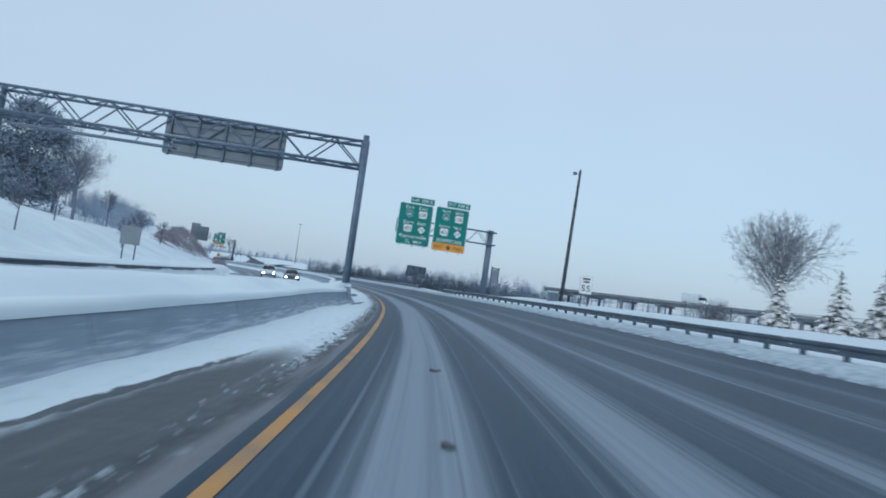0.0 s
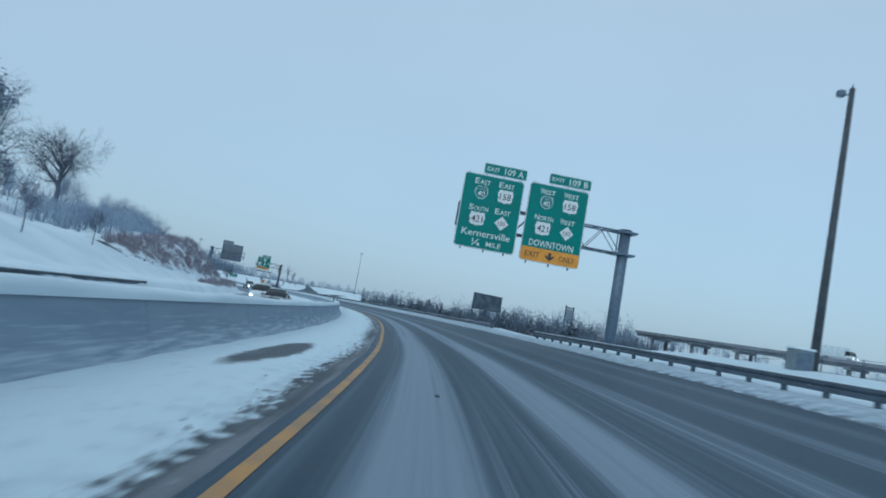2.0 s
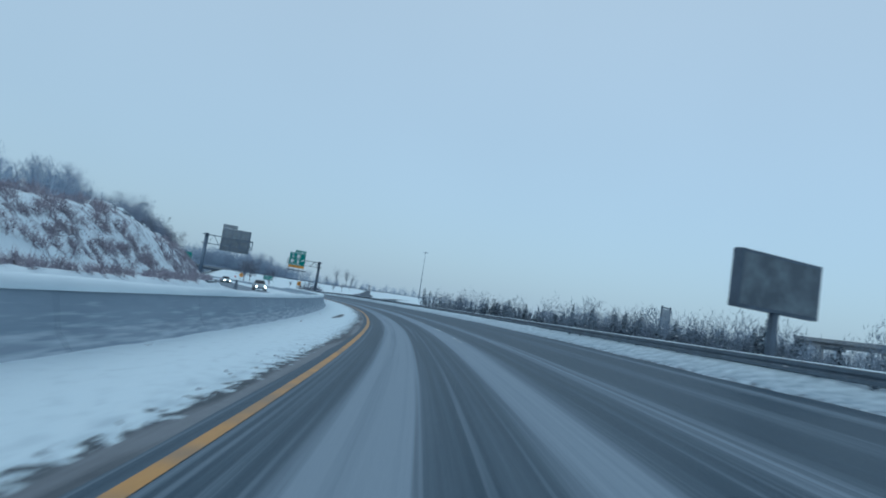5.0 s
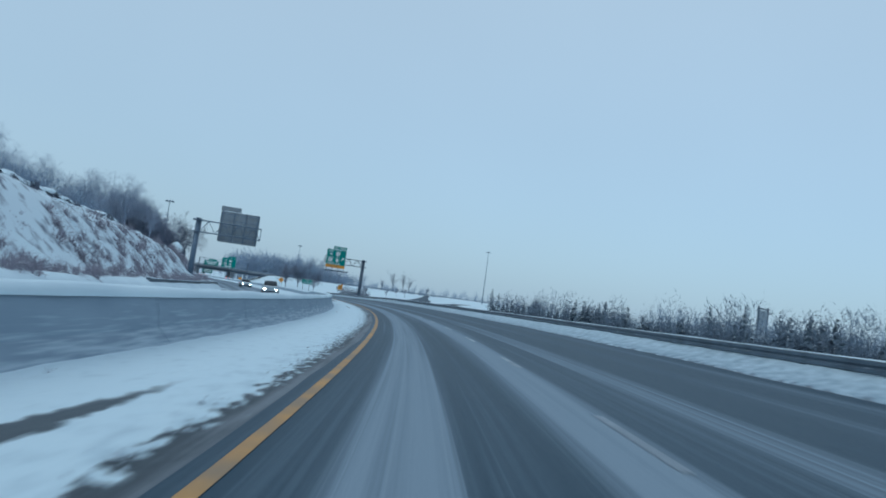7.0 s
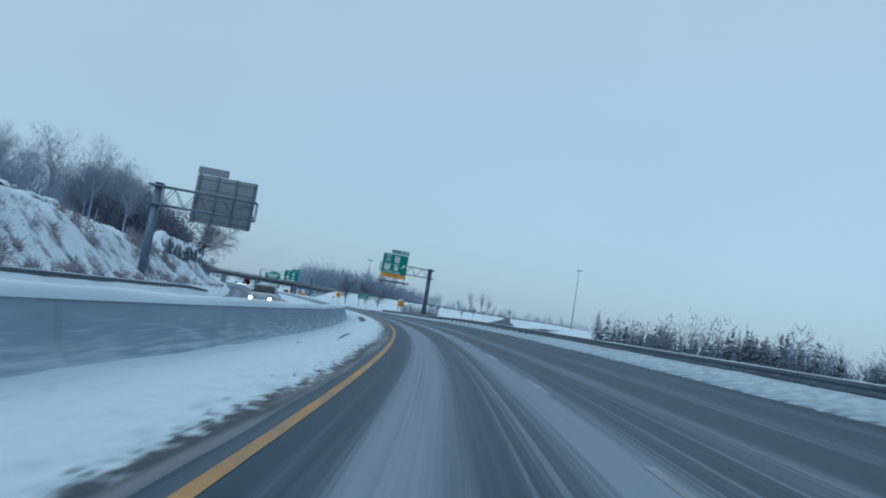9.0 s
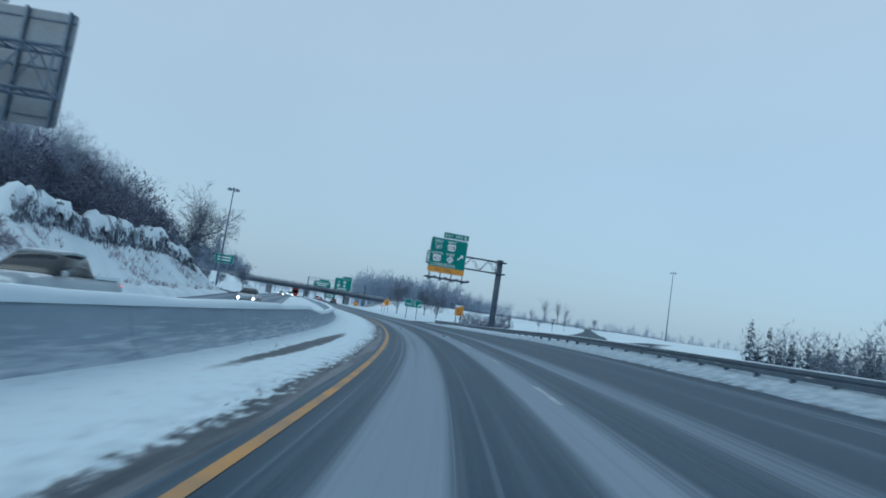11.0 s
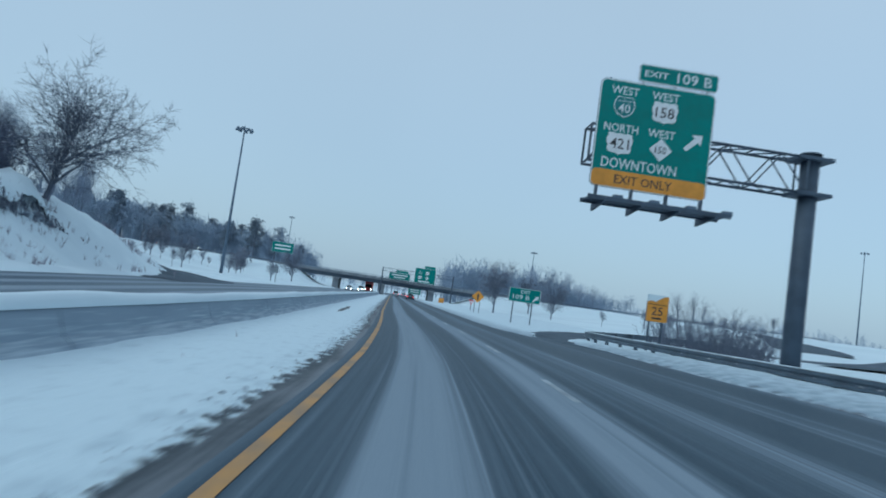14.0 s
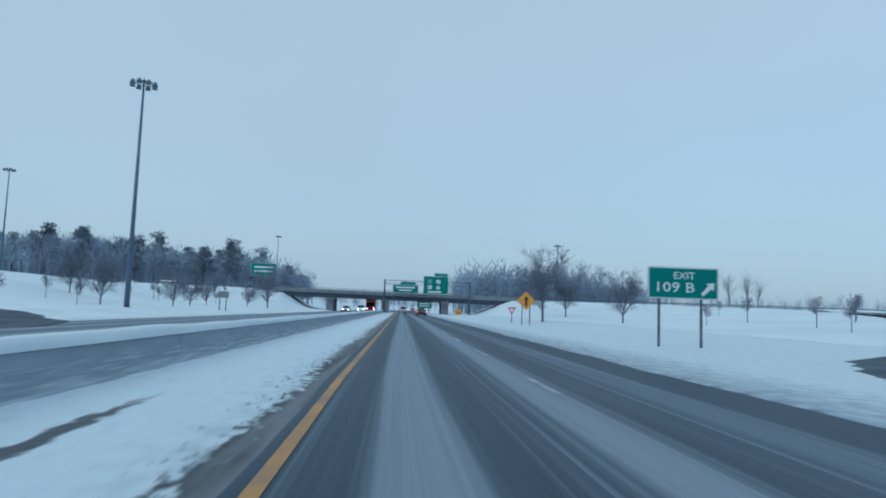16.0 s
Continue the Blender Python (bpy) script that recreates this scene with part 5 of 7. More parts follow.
g, c = post_sign("ramp_speed_sign", 268, 13.47, 1.08, 1.62, 2.92, "amber ramp speed sign with a snow-crusted top on two posts", M_ORANGE, (-0.32, 0.32))
lettering("numeral", "25", 0.40, M_BLACK, g, 0.0, c - 0.12, -0.010, 0.56)
part("writing_bar", box(-0.24, -0.012, c - 0.52, 0.24, -0.006, c - 0.43), M_BLACK, g, "unreadable black writing")
part("dividing_line", box(-0.50, -0.012, c + 0.18, 0.50, -0.006, c + 0.21), M_BLACK, g)
part("snow_crust", outline_plate([(-0.54, 0.66), (-0.54, 0.30), (-0.34, 0.38), (-0.12, 0.33), (0.05, 0.46), (0.25, 0.58), (0.52, 0.66)], 0.03, y=-0.034), M_SNOW, g, "crust of wind-blown snow", Matrix.Translation((0, 0, c)))

g = thing("warning_sign", facing(329, 12.62), "yellow diamond warning sign on two posts in snow", "road sign")
zb = g.matrix_world.translation.z
for x in (-0.36, 0.36):
    part("post", box(x - 0.04, 0.03, -0.5, x + 0.04, 0.09, 2.05 - zb, 0.008), M_DARKSTEEL, g)
dm = part("diamond", outline_plate([(0, -0.86), (-0.86, 0), (0, 0.86), (0.86, 0)], 0.025), M_ORANGE, g, "amber diamond face", Matrix.Translation((0, 0, 2.3 - zb)))
part("symbol", outline_plate([(-0.10, -0.48), (-0.10, 0.10), (-0.26, 0.06), (0.0, 0.46), (0.26, 0.06), (0.10, 0.10), (0.10, -0.48)][::-1], 0.004, y=-0.006), M_BLACK, dm, "black symbol")

g = thing("yield_sign", facing(339, 13.0), "small triangular yield sign on a post in snow", "road sign")
part("post", box(-0.04, 0.03, -0.5, 0.04, 0.09, 1.5, 0.008), M_DARKSTEEL, g)
tri = part("triangle", outline_plate([(0, -0.40), (-0.45, 0.38), (0.45, 0.38)], 0.02), M_RED, g, "red-rimmed triangle", Matrix.Translation((0, 0, 1.35)))
part("triangle_field", outline_plate([(0, -0.2), (-0.25, 0.24), (0.25, 0.24)], 0.004, y=-0.006), M_WHITE, tri)

post_sign("sign_facing_away", 53, -18.9, 1.45, 1.35, 2.75, "small bare-backed sign on two posts at the foot of the slope", None, (-0.45, 0.45), True)
post_sign("sign_facing_away", 342, -18.2, 1.2, 1.7, 2.4, "small bare-backed sign on two posts in snow", None, (-0.35, 0.35), True)
g, c = post_sign("warning_sign", 428, 15.0, 1.5, -0.2, 1.5, "square amber sign in snow before the overpass", M_ORANGE, (-0.5, 0.5))
part("writing_bar", box(-0.4, -0.012, c - 0.1, 0.4, -0.006, c + 0.1), M_BLACK, g, "unreadable black writing")

# dark board behind the guardrail, turned a little towards the road
g = thing("roadside_board", facing(103.0, 12.45, turn=22), "dark message board streaked with blown snow behind the guardrail", "billboard")
zb = g.matrix_world.translation.z
part("board", box(-1.82, -0.16, 2.58 - zb, 1.82, 0.16, 4.30 - zb, 0.03), M_DARKSTEEL, g)
part("display_face", plate(3.44, 1.52, 0.01, 0.02, y=-0.172, cz=3.44 - zb), M_BOARD, g, "dark glassy face with snow streaks")
part("post", box(-0.12, -0.1, -0.6, 0.12, 0.1, 2.6 - zb, 0.02), M_DARKSTEEL, g)

# delineators on the barrier
for s in (76.0, 102.5):
    d = thing("delineator", Matrix.Translation((*[float(c) for c in xy(s, float(barrier_face(np.array([s]))[0]) - 0.29)], float(road_z(s, -2.95)) + 0.88)), "small dark delineator post on the snow-capped barrier", "delineator")
    part("stem", box(-0.04, -0.015, -0.05, 0.04, 0.015, 0.42, 0.006), M_DARKSTEEL, d)

# thin marker posts and a chain-link fence beyond the guardrail
fence = thing("wire_fence", Matrix.Identity(4), "low wire fence with thin posts in a snow field", "fence")
for i in range(26):
    s, l = 2 + i * 3.0, 22.5 + 0.05 * i
    p0 = spot(s, l)
    part("fence_post", tube(p0 + Vector((0, 0, -0.3)), p0 + Vector((0, 0, 1.25)), 0.035, sides=6), M_DARKSTEEL, fence)
    if i:
        for zz in (0.35, 0.8, 1.2):
            part("wire", tube(prev + Vector((0, 0, zz)), p0 + Vector((0, 0, zz)), 0.012, sides=4, cap=False), M_DARKSTEEL, fence)
    prev = p0

# ---- overpass across the motorway ----
BR = 440.0
bridge = thing("overpass", Matrix.Translation((*[float(c) for c in xy(BR, 0)], 0)) @ Matrix.Rotation(heading(BR), 4, "Z"), "grey concrete and steel overpass crossing both carriageways", "bridge")
part("deck", box(-36, -5.2, 4.25, 38, 5.2, 4.75, 0.05), M_BRIDGE, bridge, m=Matrix.Rotation(radians(0.55), 4, "Y"))
for yy in (-4.4, -2.2, 0, 2.2, 4.4):
    part("girder", box(-33, yy - 0.2, 3.25, 35, yy + 0.2, 4.26, 0.02), M_DARKSTEEL, bridge, "dark steel girder", Matrix.Rotation(radians(0.55), 4, "Y"))
for yy in (-5.2, 4.95):
    part("parapet", box(-36, yy, 4.75, 38, yy + 0.25, 5.15, 0.03), M_BRIDGE, bridge, m=Matrix.Rotation(radians(0.55), 4, "Y"))
    for k in range(25):
        x = -35 + k * 3.0
        part("rail_post", box(x - 0.05, yy + 0.08, 5.1, x + 0.05, yy + 0.18, 5.55), M_STEEL, bridge, m=Matrix.Rotation(radians(0.55), 4, "Y"))
    part("hand_rail", box(-36, yy + 0.08, 5.5, 38, yy + 0.18, 5.58, 0.01), M_STEEL, bridge, m=Matrix.Rotation(radians(0.55), 4, "Y"))
for x in (-16.6, -2.9, 12.2):
    pier = part("pier", box(x - 0.9, -4.6, -0.6, x + 0.9, 4.6, 2.75, 0.08), M_BRIDGE, bridge)
    part("pier_cap", box(x - 1.05, -5.0, 2.72, x + 1.05, 5.0, 3.3, 0.06), M_BRIDGE, pier)
for x0, x1 in ((-33.5, -19.0), (33.5, 18.0)):
    bm = bmesh.new()
    vs = [bm.verts.new(p) for p in ((x0, -5.5, 3.2), (x0, 5.5, 3.2), (x1, 5.5, -0.3), (x1, -5.5, -0.3), (x0, -5.5, -0.6), (x0, 5.5, -0.6), (x1, 5.5, -0.6), (x1, -5.5, -0.6))]
    for f in ((0, 1, 2, 3), (4, 7, 6, 5), (0, 3, 7, 4), (1, 5, 6, 2), (0, 4, 5, 1), (2, 6, 7, 3)):
        bm.faces.new([vs[i] for i in f])
    part("slope_paving", bm, M_BRIDGE, bridge, "sloped concrete paving")

# gantry before the overpass
GS = 431.0
gx, gy = xy(GS, 0)
g = thing("span_gantry", Matrix.Translation((float(gx), float(gy), 0)) @ Matrix.Rotation(heading(GS), 4, "Z"), "trussed sign gantry spanning the carriageway before the overpass", "sign gantry", "overhead sign gantries")
for x in (-3.0, 17.9):
    part("leg", tube((x, 0, -0.8), (x, 0, 8.2), 0.22, 0.18, sides=14), M_DARKSTEEL, g)
truss(g, -3.0, 17.9, 7.15, 8.05, 0.35, 12, r=0.05)
for lat, z0, w, hh, label, tab in ((2.1, 5.05, 6.2, 1.95, "wide green guide sign hung on the gantry before the overpass", (0.6, 3.6)), (9.5, 5.0, 6.1, 4.35, "tall green guide sign with route shields before the overpass", (1.2, 3.2))):
    sg, h = sign_panel("overhead_guide_sign", GS, lat, z0, z0 + hh, w, label)
    part("exit_tab", plate(tab[1], 0.72, 0.05, 0.08, cx=tab[0], cz=h + 0.4), M_GREEN, sg)
    if hh < 3:
        part("writing_bar", box(-2.3, -0.016, 1.15, 2.3, -0.01, 1.5), M_WHITE, sg, "unreadable white writing")
        part("writing_bar", box(-1.6, -0.016, 0.5, 1.6, -0.01, 0.8), M_WHITE, sg, "unreadable white writing")
    else:
        interstate_shield(sg, "40", -1.5, 3.0, -0.012, 1.0, 1.0)
        us_shield(sg, "158", 0.6, 3.0, -0.012, 1.1, 1.0)
        us_shield(sg, "421", -1.5, 1.6, -0.012, 1.1, 1.0)
        state_diamond(sg, "150", 0.6, 1.6, -0.012, 1.1)
        part("writing_bar", box(-1.9, -0.016, 0.35, 1.4, -0.01, 0.7), M_WHITE, sg, "unreadable white writing")

# signs beyond the overpass and over the far ramp
for s, lat, z0, z1, w, label in ((520, 10.0, 1.6, 4.2, 5.4, "green guide sign standing beyond the overpass"), (438, -33.8, 8.3, 11.4, 6.4, "teal guide sign over the far ramp, its writing unreadable")):
    sg, h = sign_panel("guide_sign", s, lat, z0, z1, w, label)
    base = float(land_z(s, lat)) - z0
    for x in (-w * 0.35, w * 0.35):
        part("post", tube((x, 0.25, base - 0.5), (x, 0.25, h * 0.6), 0.14, sides=8), M_DARKSTEEL, sg)
    for z in (h * 0.35, h * 0.68):
        part("writing_bar", box(-w * 0.36, -0.016, z - 0.2, w * 0.36, -0.01, z + 0.2), M_WHITE, sg, "unreadable white writing")

# the crossing road beyond both ends of the overpass
ramp_sheet("crossing_road", spline([(440, -30, 7), (449, -37, 7), (462, -53, 7), (475, -70, 7), (496, -96, 7), (520, -126, 7), (560, -176, 7)], 8), "wet road leading from the overpass past far woods", 0.12)
ramp_sheet("crossing_road", spline([(440, 30, 7), (446, 39, 7), (459.5, 68, 7), (482, 118, 7), (520, 200, 7), (566, 300, 7)], 8), "dark wet road on a low embankment beyond the snow field", 0.12)
for lat, way in ((34, 1), (-38, -1)):
    rail = thing("guardrail", Matrix.Identity(4), "thin steel guardrail along the crossing road", "guardrail", "guardrails")
    n_posts = 40 if way > 0 else 12
    pts = [(440 + (0.46 * (way * lat + 4 * k - 26) if way > 0 else 0.80 * (way * lat + 4 * k - 26)) - 4.6, lat + way * 4 * k) for k in range(n_posts)]
    bm = bmesh.new()
    for (s0, l0), (s1, l1) in zip(pts, pts[1:]):
        a, b = spot(s0, l0), spot(s1, l1)
        tube(a + Vector((0, 0, 0.62)), b + Vector((0, 0, 0.62)), 0.16, sides=6, bm=bm, cap=False)
    part("beam", bm, M_RAIL, rail)
    for s0, l0 in pts:
        a = spot(s0, l0)
        part("post", tube(a - Vector((0, 0, 0.3)), a + Vector((0, 0, 0.6)), 0.06, sides=6), M_DARKSTEEL, rail)

# lattice sign frame beyond the valley
frame_at = thing("lattice_frame", facing(371, 281, 0, 20), "far steel lattice frame rising over valley trees", "sign frame")
base_z = spot(371, 281).z
for x in (-7.0, 7.0):
    part("leg", tube((x, 0, -0.5), (x, 0, 23.5 - base_z), 0.55, sides=8), M_DARKSTEEL, frame_at)
part("panel", box(-6.2, -0.3, 12.0 - base_z, 6.2, 0.3, 21.5 - base_z, 0.05), M_PANEL_BACK, frame_at, "grey slatted panel")
for z in (11.0, 22.0):
    part("beam", box(-7.4, -0.5, z - base_z, 7.4, 0.5, z + 0.8 - base_z, 0.05), M_DARKSTEEL, frame_at)

# ---- viaduct across the valley ----
va, vb = Vector((*[float(c) for c in xy(262, 120)], 0)), Vector((*[float(c) for c in xy(60, 178)], 0))
vl = (vb - va).length
viaduct = thing("viaduct", Matrix.Translation(va) @ Matrix.Rotation(math.atan2(vb.y - va.y, vb.x - va.x), 4, "Z"), "long grey concrete viaduct on many piers across a snowy valley", "bridge")
part("deck", box(78, -5, 6.75, vl + 120, 5, 7.15, 0.05), M_BRIDGE, viaduct)
part("girder", box(78, -4.2, 6.0, vl + 120, 4.2, 6.77, 0.05), M_BRIDGE, viaduct)
for yy in (-5.0, 4.75):
    part("parapet", box(78, yy, 7.15, vl + 120, yy + 0.25, 7.65, 0.03), M_BRIDGE, viaduct)
k = 84.0
while k < vl + 118:
    for yy in (-3.2, 3.2):
        part("pier", tube((k, yy, -9.5), (k, yy, 5.4), 0.55, sides=10), M_BRIDGE, viaduct)
    part("pier_cap", box(k - 0.7, -4.6, 5.35, k + 0.7, 4.6, 6.02, 0.05), M_BRIDGE, viaduct)
    k += 15.0


# ---- vehicles ----
def loft(sections, n=12, power=4.0):
    """Body from sections (y, z low, z high, half width) with squarish rounded rings."""
    bm = bmesh.new()
    rings = []
    for y, lo, hi, hw in sections:
        ring = []
        for i in range(n):
            a = 2 * math.pi * (i + 0.5) / n
            ca, sa = math.cos(a), math.sin(a)
            x = hw * math.copysign(abs(ca) ** (2 / power), ca)
            z = (lo + hi) / 2 + (hi - lo) / 2 * math.copysign(abs(sa) ** (2 / power), sa)
            ring.append(bm.verts.new((x, y, z)))
        rings.append(ring)
    for a, b in zip(rings, rings[1:]):
        for i in range(n):
            f = bm.faces.new((a[i], a[(i + 1) % n], b[(i + 1) % n], b[i]))
            f.smooth = True
    bm.faces.new(rings[0][::-1])
    bm.faces.new(rings[-1])
    return bm


def wheel(parent, x, y, r):
    w = part("wheel", tube((x - 0.11, y, r), (x + 0.11, y, r), r, sides=20), M_RUBBER, parent)
    s = 1 if x > 0 else -1
    part("rim", tube((x + s * 0.09, y, r), (x + s * 0.13, y, r), r * 0.62, sides=14), M_CHROME, w)


def vehicle(shape, s, l, paint, label, category="car", toward=True, dz=0.02, turn=0.0):
    """A road vehicle; its front is at -y, and toward turns that front to the camera's side."""
    x, y = xy(s, l)
    z = float(land_z(s, l)) + dz
    roll = -float(bank_slope(s)) * (1 if -17 < l < 11.5 else 0)
    m = Matrix.Translation((float(x), float(y), z)) @ Matrix.Rotation(heading(s) + (0 if toward else math.pi) + radians(turn), 4, "Z") @ Matrix.Rotation(roll * (1 if toward else -1), 4, "Y")
    v = thing(shape, m, label, category, "vehicles on the road")
    if shape == "sedan":
        L, W, H, r = 4.7, 0.9, 1.43, 0.32
        body = [(-2.32, 0.35, 0.60, 0.70), (-2.25, 0.22, 0.70, 0.82), (-1.6, 0.20, 0.86, 0.90), (-0.8, 0.20, 0.93, 0.91), (1.2, 0.20, 0.96, 0.91), (2.0, 0.22, 0.98, 0.88), (2.3, 0.32, 0.86, 0.78)]
        cabin = [(-1.0, 0.86, 0.95, 0.76), (-0.25, 0.86, 1.36, 0.66), (0.6, 0.86, 1.40, 0.64), (1.75, 0.88, 1.02, 0.72)]
        roof = [(-0.2, 1.32, 1.40, 0.60), (0.2, 1.34, 1.44, 0.61), (0.8, 1.32, 1.42, 0.58)]
        axles = (-1.38, 1.38)
    elif shape == "suv":
        L, W, H, r = 4.8, 0.96, 1.78, 0.37
        body = [(-2.38, 0.42, 0.78, 0.76), (-2.3, 0.28, 0.98, 0.90), (-1.5, 0.26, 1.08, 0.96), (-0.8, 0.26, 1.12, 0.97), (1.8, 0.26, 1.14, 0.97), (2.3, 0.30, 1.10, 0.92), (2.4, 0.42, 0.95, 0.84)]
        cabin = [(-1.05, 1.04, 1.14, 0.82), (-0.35, 1.04, 1.68, 0.74), (1.9, 1.04, 1.70, 0.72), (2.28, 1.04, 1.14, 0.80)]
        roof = [(-0.3, 1.64, 1.72, 0.68), (0.3, 1.66, 1.78, 0.70), (1.9, 1.64, 1.76, 0.68)]
        axles = (-1.45, 1.42)
    elif shape == "pickup_truck":
        L, W, H, r = 5.6, 1.0, 1.9, 0.40
        body = [(-2.78, 0.48, 0.92, 0.84), (-2.7, 0.36, 1.12, 0.96), (-1.6, 0.34, 1.20, 1.0), (-0.9, 0.34, 1.20, 1.0), (2.6, 0.36, 1.22, 1.0), (2.78, 0.44, 1.15, 0.96)]
        cabin = [(-1.2, 1.12, 1.22, 0.86), (-0.5, 1.12, 1.78, 0.78), (0.7, 1.12, 1.82, 0.78), (1.05, 1.12, 1.22, 0.84)]
        roof = [(-0.45, 1.74, 1.82, 0.72), (0.0, 1.76, 1.90, 0.74), (0.65, 1.74, 1.86, 0.72)]
        axles = (-1.75, 1.75)
    else:
        L, W, H, r = 8.0, 1.25, 3.4, 0.5
        body = [(-4.0, 0.5, 1.3, 1.0), (-3.9, 0.45, 1.6, 1.15), (-2.2, 0.45, 1.7, 1.2), (-1.9, 0.45, 1.2, 1.2), (3.9, 0.6, 1.2, 1.2), (4.0, 0.7, 1.1, 1.15)]
        cabin = [(-3.75, 1.5, 1.7, 1.05), (-3.35, 1.5, 2.6, 1.0), (-2.2, 1.5, 2.65, 1.0), (-2.05, 1.5, 1.8, 1.0)]
        roof = [(-3.3, 2.5, 2.65, 0.98), (-2.9, 2.55, 2.85, 1.0), (-2.1, 2.5, 2.8, 1.0)]
        axles = (-2.9, 2.4)
    part("body", loft(body, 16, 5.0), paint, v)
    part("cabin_glass", loft(cabin, 14, 4.5), M_GLASS_DARK, v, "dark window glass")
    part("roof", loft(roof, 14, 4.0), paint, v)
    for ax in axles:
        for x0 in (-W + 0.06, W - 0.06):
            wheel(v, x0, ax, r)
    front = body[1][0]
    top = body[1][2]
    for sx in (-1, 1):
        lamp = bmesh.new()
        bmesh.ops.create_uvsphere(lamp, u_segments=12, v_segments=8, radius=0.085 if shape != "pickup_truck" else 0.10)
        part("headlight", lamp, M_HEADLIGHT, v, "bright headlight", Matrix.Translation((sx * W * 0.70, body[0][0] + 0.01, (body[0][1] + body[0][2]) / 2 + 0.06)) @ Matrix.Diagonal((1.2, 0.7, 0.95, 1)))
        part("tail_lamp", box(sx * W * 0.84 - 0.1, body[-1][0] - 0.06, body[-1][2] - 0.28, sx * W * 0.84 + 0.1, body[-1][0] + 0.02, body[-1][2] - 0.08, 0.02), M_TAIL, v, "red tail lamp")
        part("mirror", box(sx * W * 1.0 - 0.08, cabin[0][0] + 0.2, cabin[0][2] - 0.06, sx * W * 1.0 + 0.08, cabin[0][0] + 0.32, cabin[0][2] + 0.10, 0.02), paint, v)
    part("grille", box(-W * 0.45, front - 0.05, top - 0.34, W * 0.45, front + 0.04, top - 0.12, 0.02), M_BLACK, v, "black grille")
    part("bumper", box(-W * 0.88, front - 0.09, body[1][1] + 0.06, W * 0.88, front + 0.06, body[1][1] + 0.24, 0.04), M_DARKSTEEL, v)
    if shape == "box_truck":
        part("cargo_box", box(-1.22, -1.85, 1.15, 1.22, 4.0, 3.5, 0.05), paint, v, "tall cargo box")
    if shape == "pickup_truck":
        part("cargo_bed", box(-0.86, 1.15, 1.18, 0.86, 2.62, 1.3, 0.02), M_SNOW, v, "bed filled with snow")
    return v


vehicle("suv", 97, -10.2, M_CAR_WHITE, "white sport utility vehicle with lit headlights on the opposite lanes")
vehicle("sedan", 82, -7.4, M_CAR_DARK, "dark sedan with lit headlights on the opposite lanes")
vehicle("pickup_truck", 205.5, -9.4, M_CAR_SILVER, "pale pickup truck with bright headlights on the opposite lanes")
vehicle("sedan", 246.5, -10.4, M_CAR_SILVER, "silver sedan with lit headlights beside the snowy bank")
vehicle("sedan", 424, -11.5, M_CAR_SILVER, "silver sedan with lit headlights near the overpass")
vehicle("suv", 432, -8.6, M_CAR_WHITE, "white utility vehicle with lit headlights near the overpass")
vehicle("box_truck", 448, -6.9, M_CAR_RED, "red box truck under the overpass", "truck")
vehicle("sedan", 394, 5.0, M_CAR_DARK, "dark sedan driving ahead towards the overpass", toward=False)
vehicle("suv", 455, 1.8, M_CAR_WHITE, "white vehicle far ahead under the overpass", toward=False)
vehicle("sedan", 500, 5.2, M_CAR_SILVER, "silver sedan far ahead beyond the overpass", toward=False)
vehicle("suv", 476, -70.5, M_CAR_WHITE, "white car on the far road in front of woods", dz=0.15, turn=52)
vehicle("sedan", 489.5, -87.0, M_CAR_SILVER, "silver car on the far road in front of woods", dz=0.15, turn=52)


# ---- trees ----
class Sticks:
    """Collects tapered sticks into one mesh."""

    def __init__(self):
        self.v, self.f = [], []

    def stick(self, a, b, r0, r1, sides=3):
        d = b - a
        if d.length < 1e-5:
            return
        d.normalize()
        u = d.orthogonal().normalized()
        w = d.cross(u)
        n = len(self.v)
        for c, r in ((a, r0), (b, r1)):
            for i in range(sides):
                t = 2 * math.pi * i / sides
                self.v.append(c + u * (r * math.cos(t)) + w * (r * math.sin(t)))
        for i in range(sides):
            j = (i + 1) % sides
            self.f.append((n + i, n + j, n + sides + j, n + sides + i))

    def blade(self, a, b, w):
        n = len(self.v)
        self.v += [a - w, a + w, b]
        self.f.append((n, n + 1, n + 2))

    def mesh(self, name, mat):
        return mesh_from(name, self.v, self.f, mat)


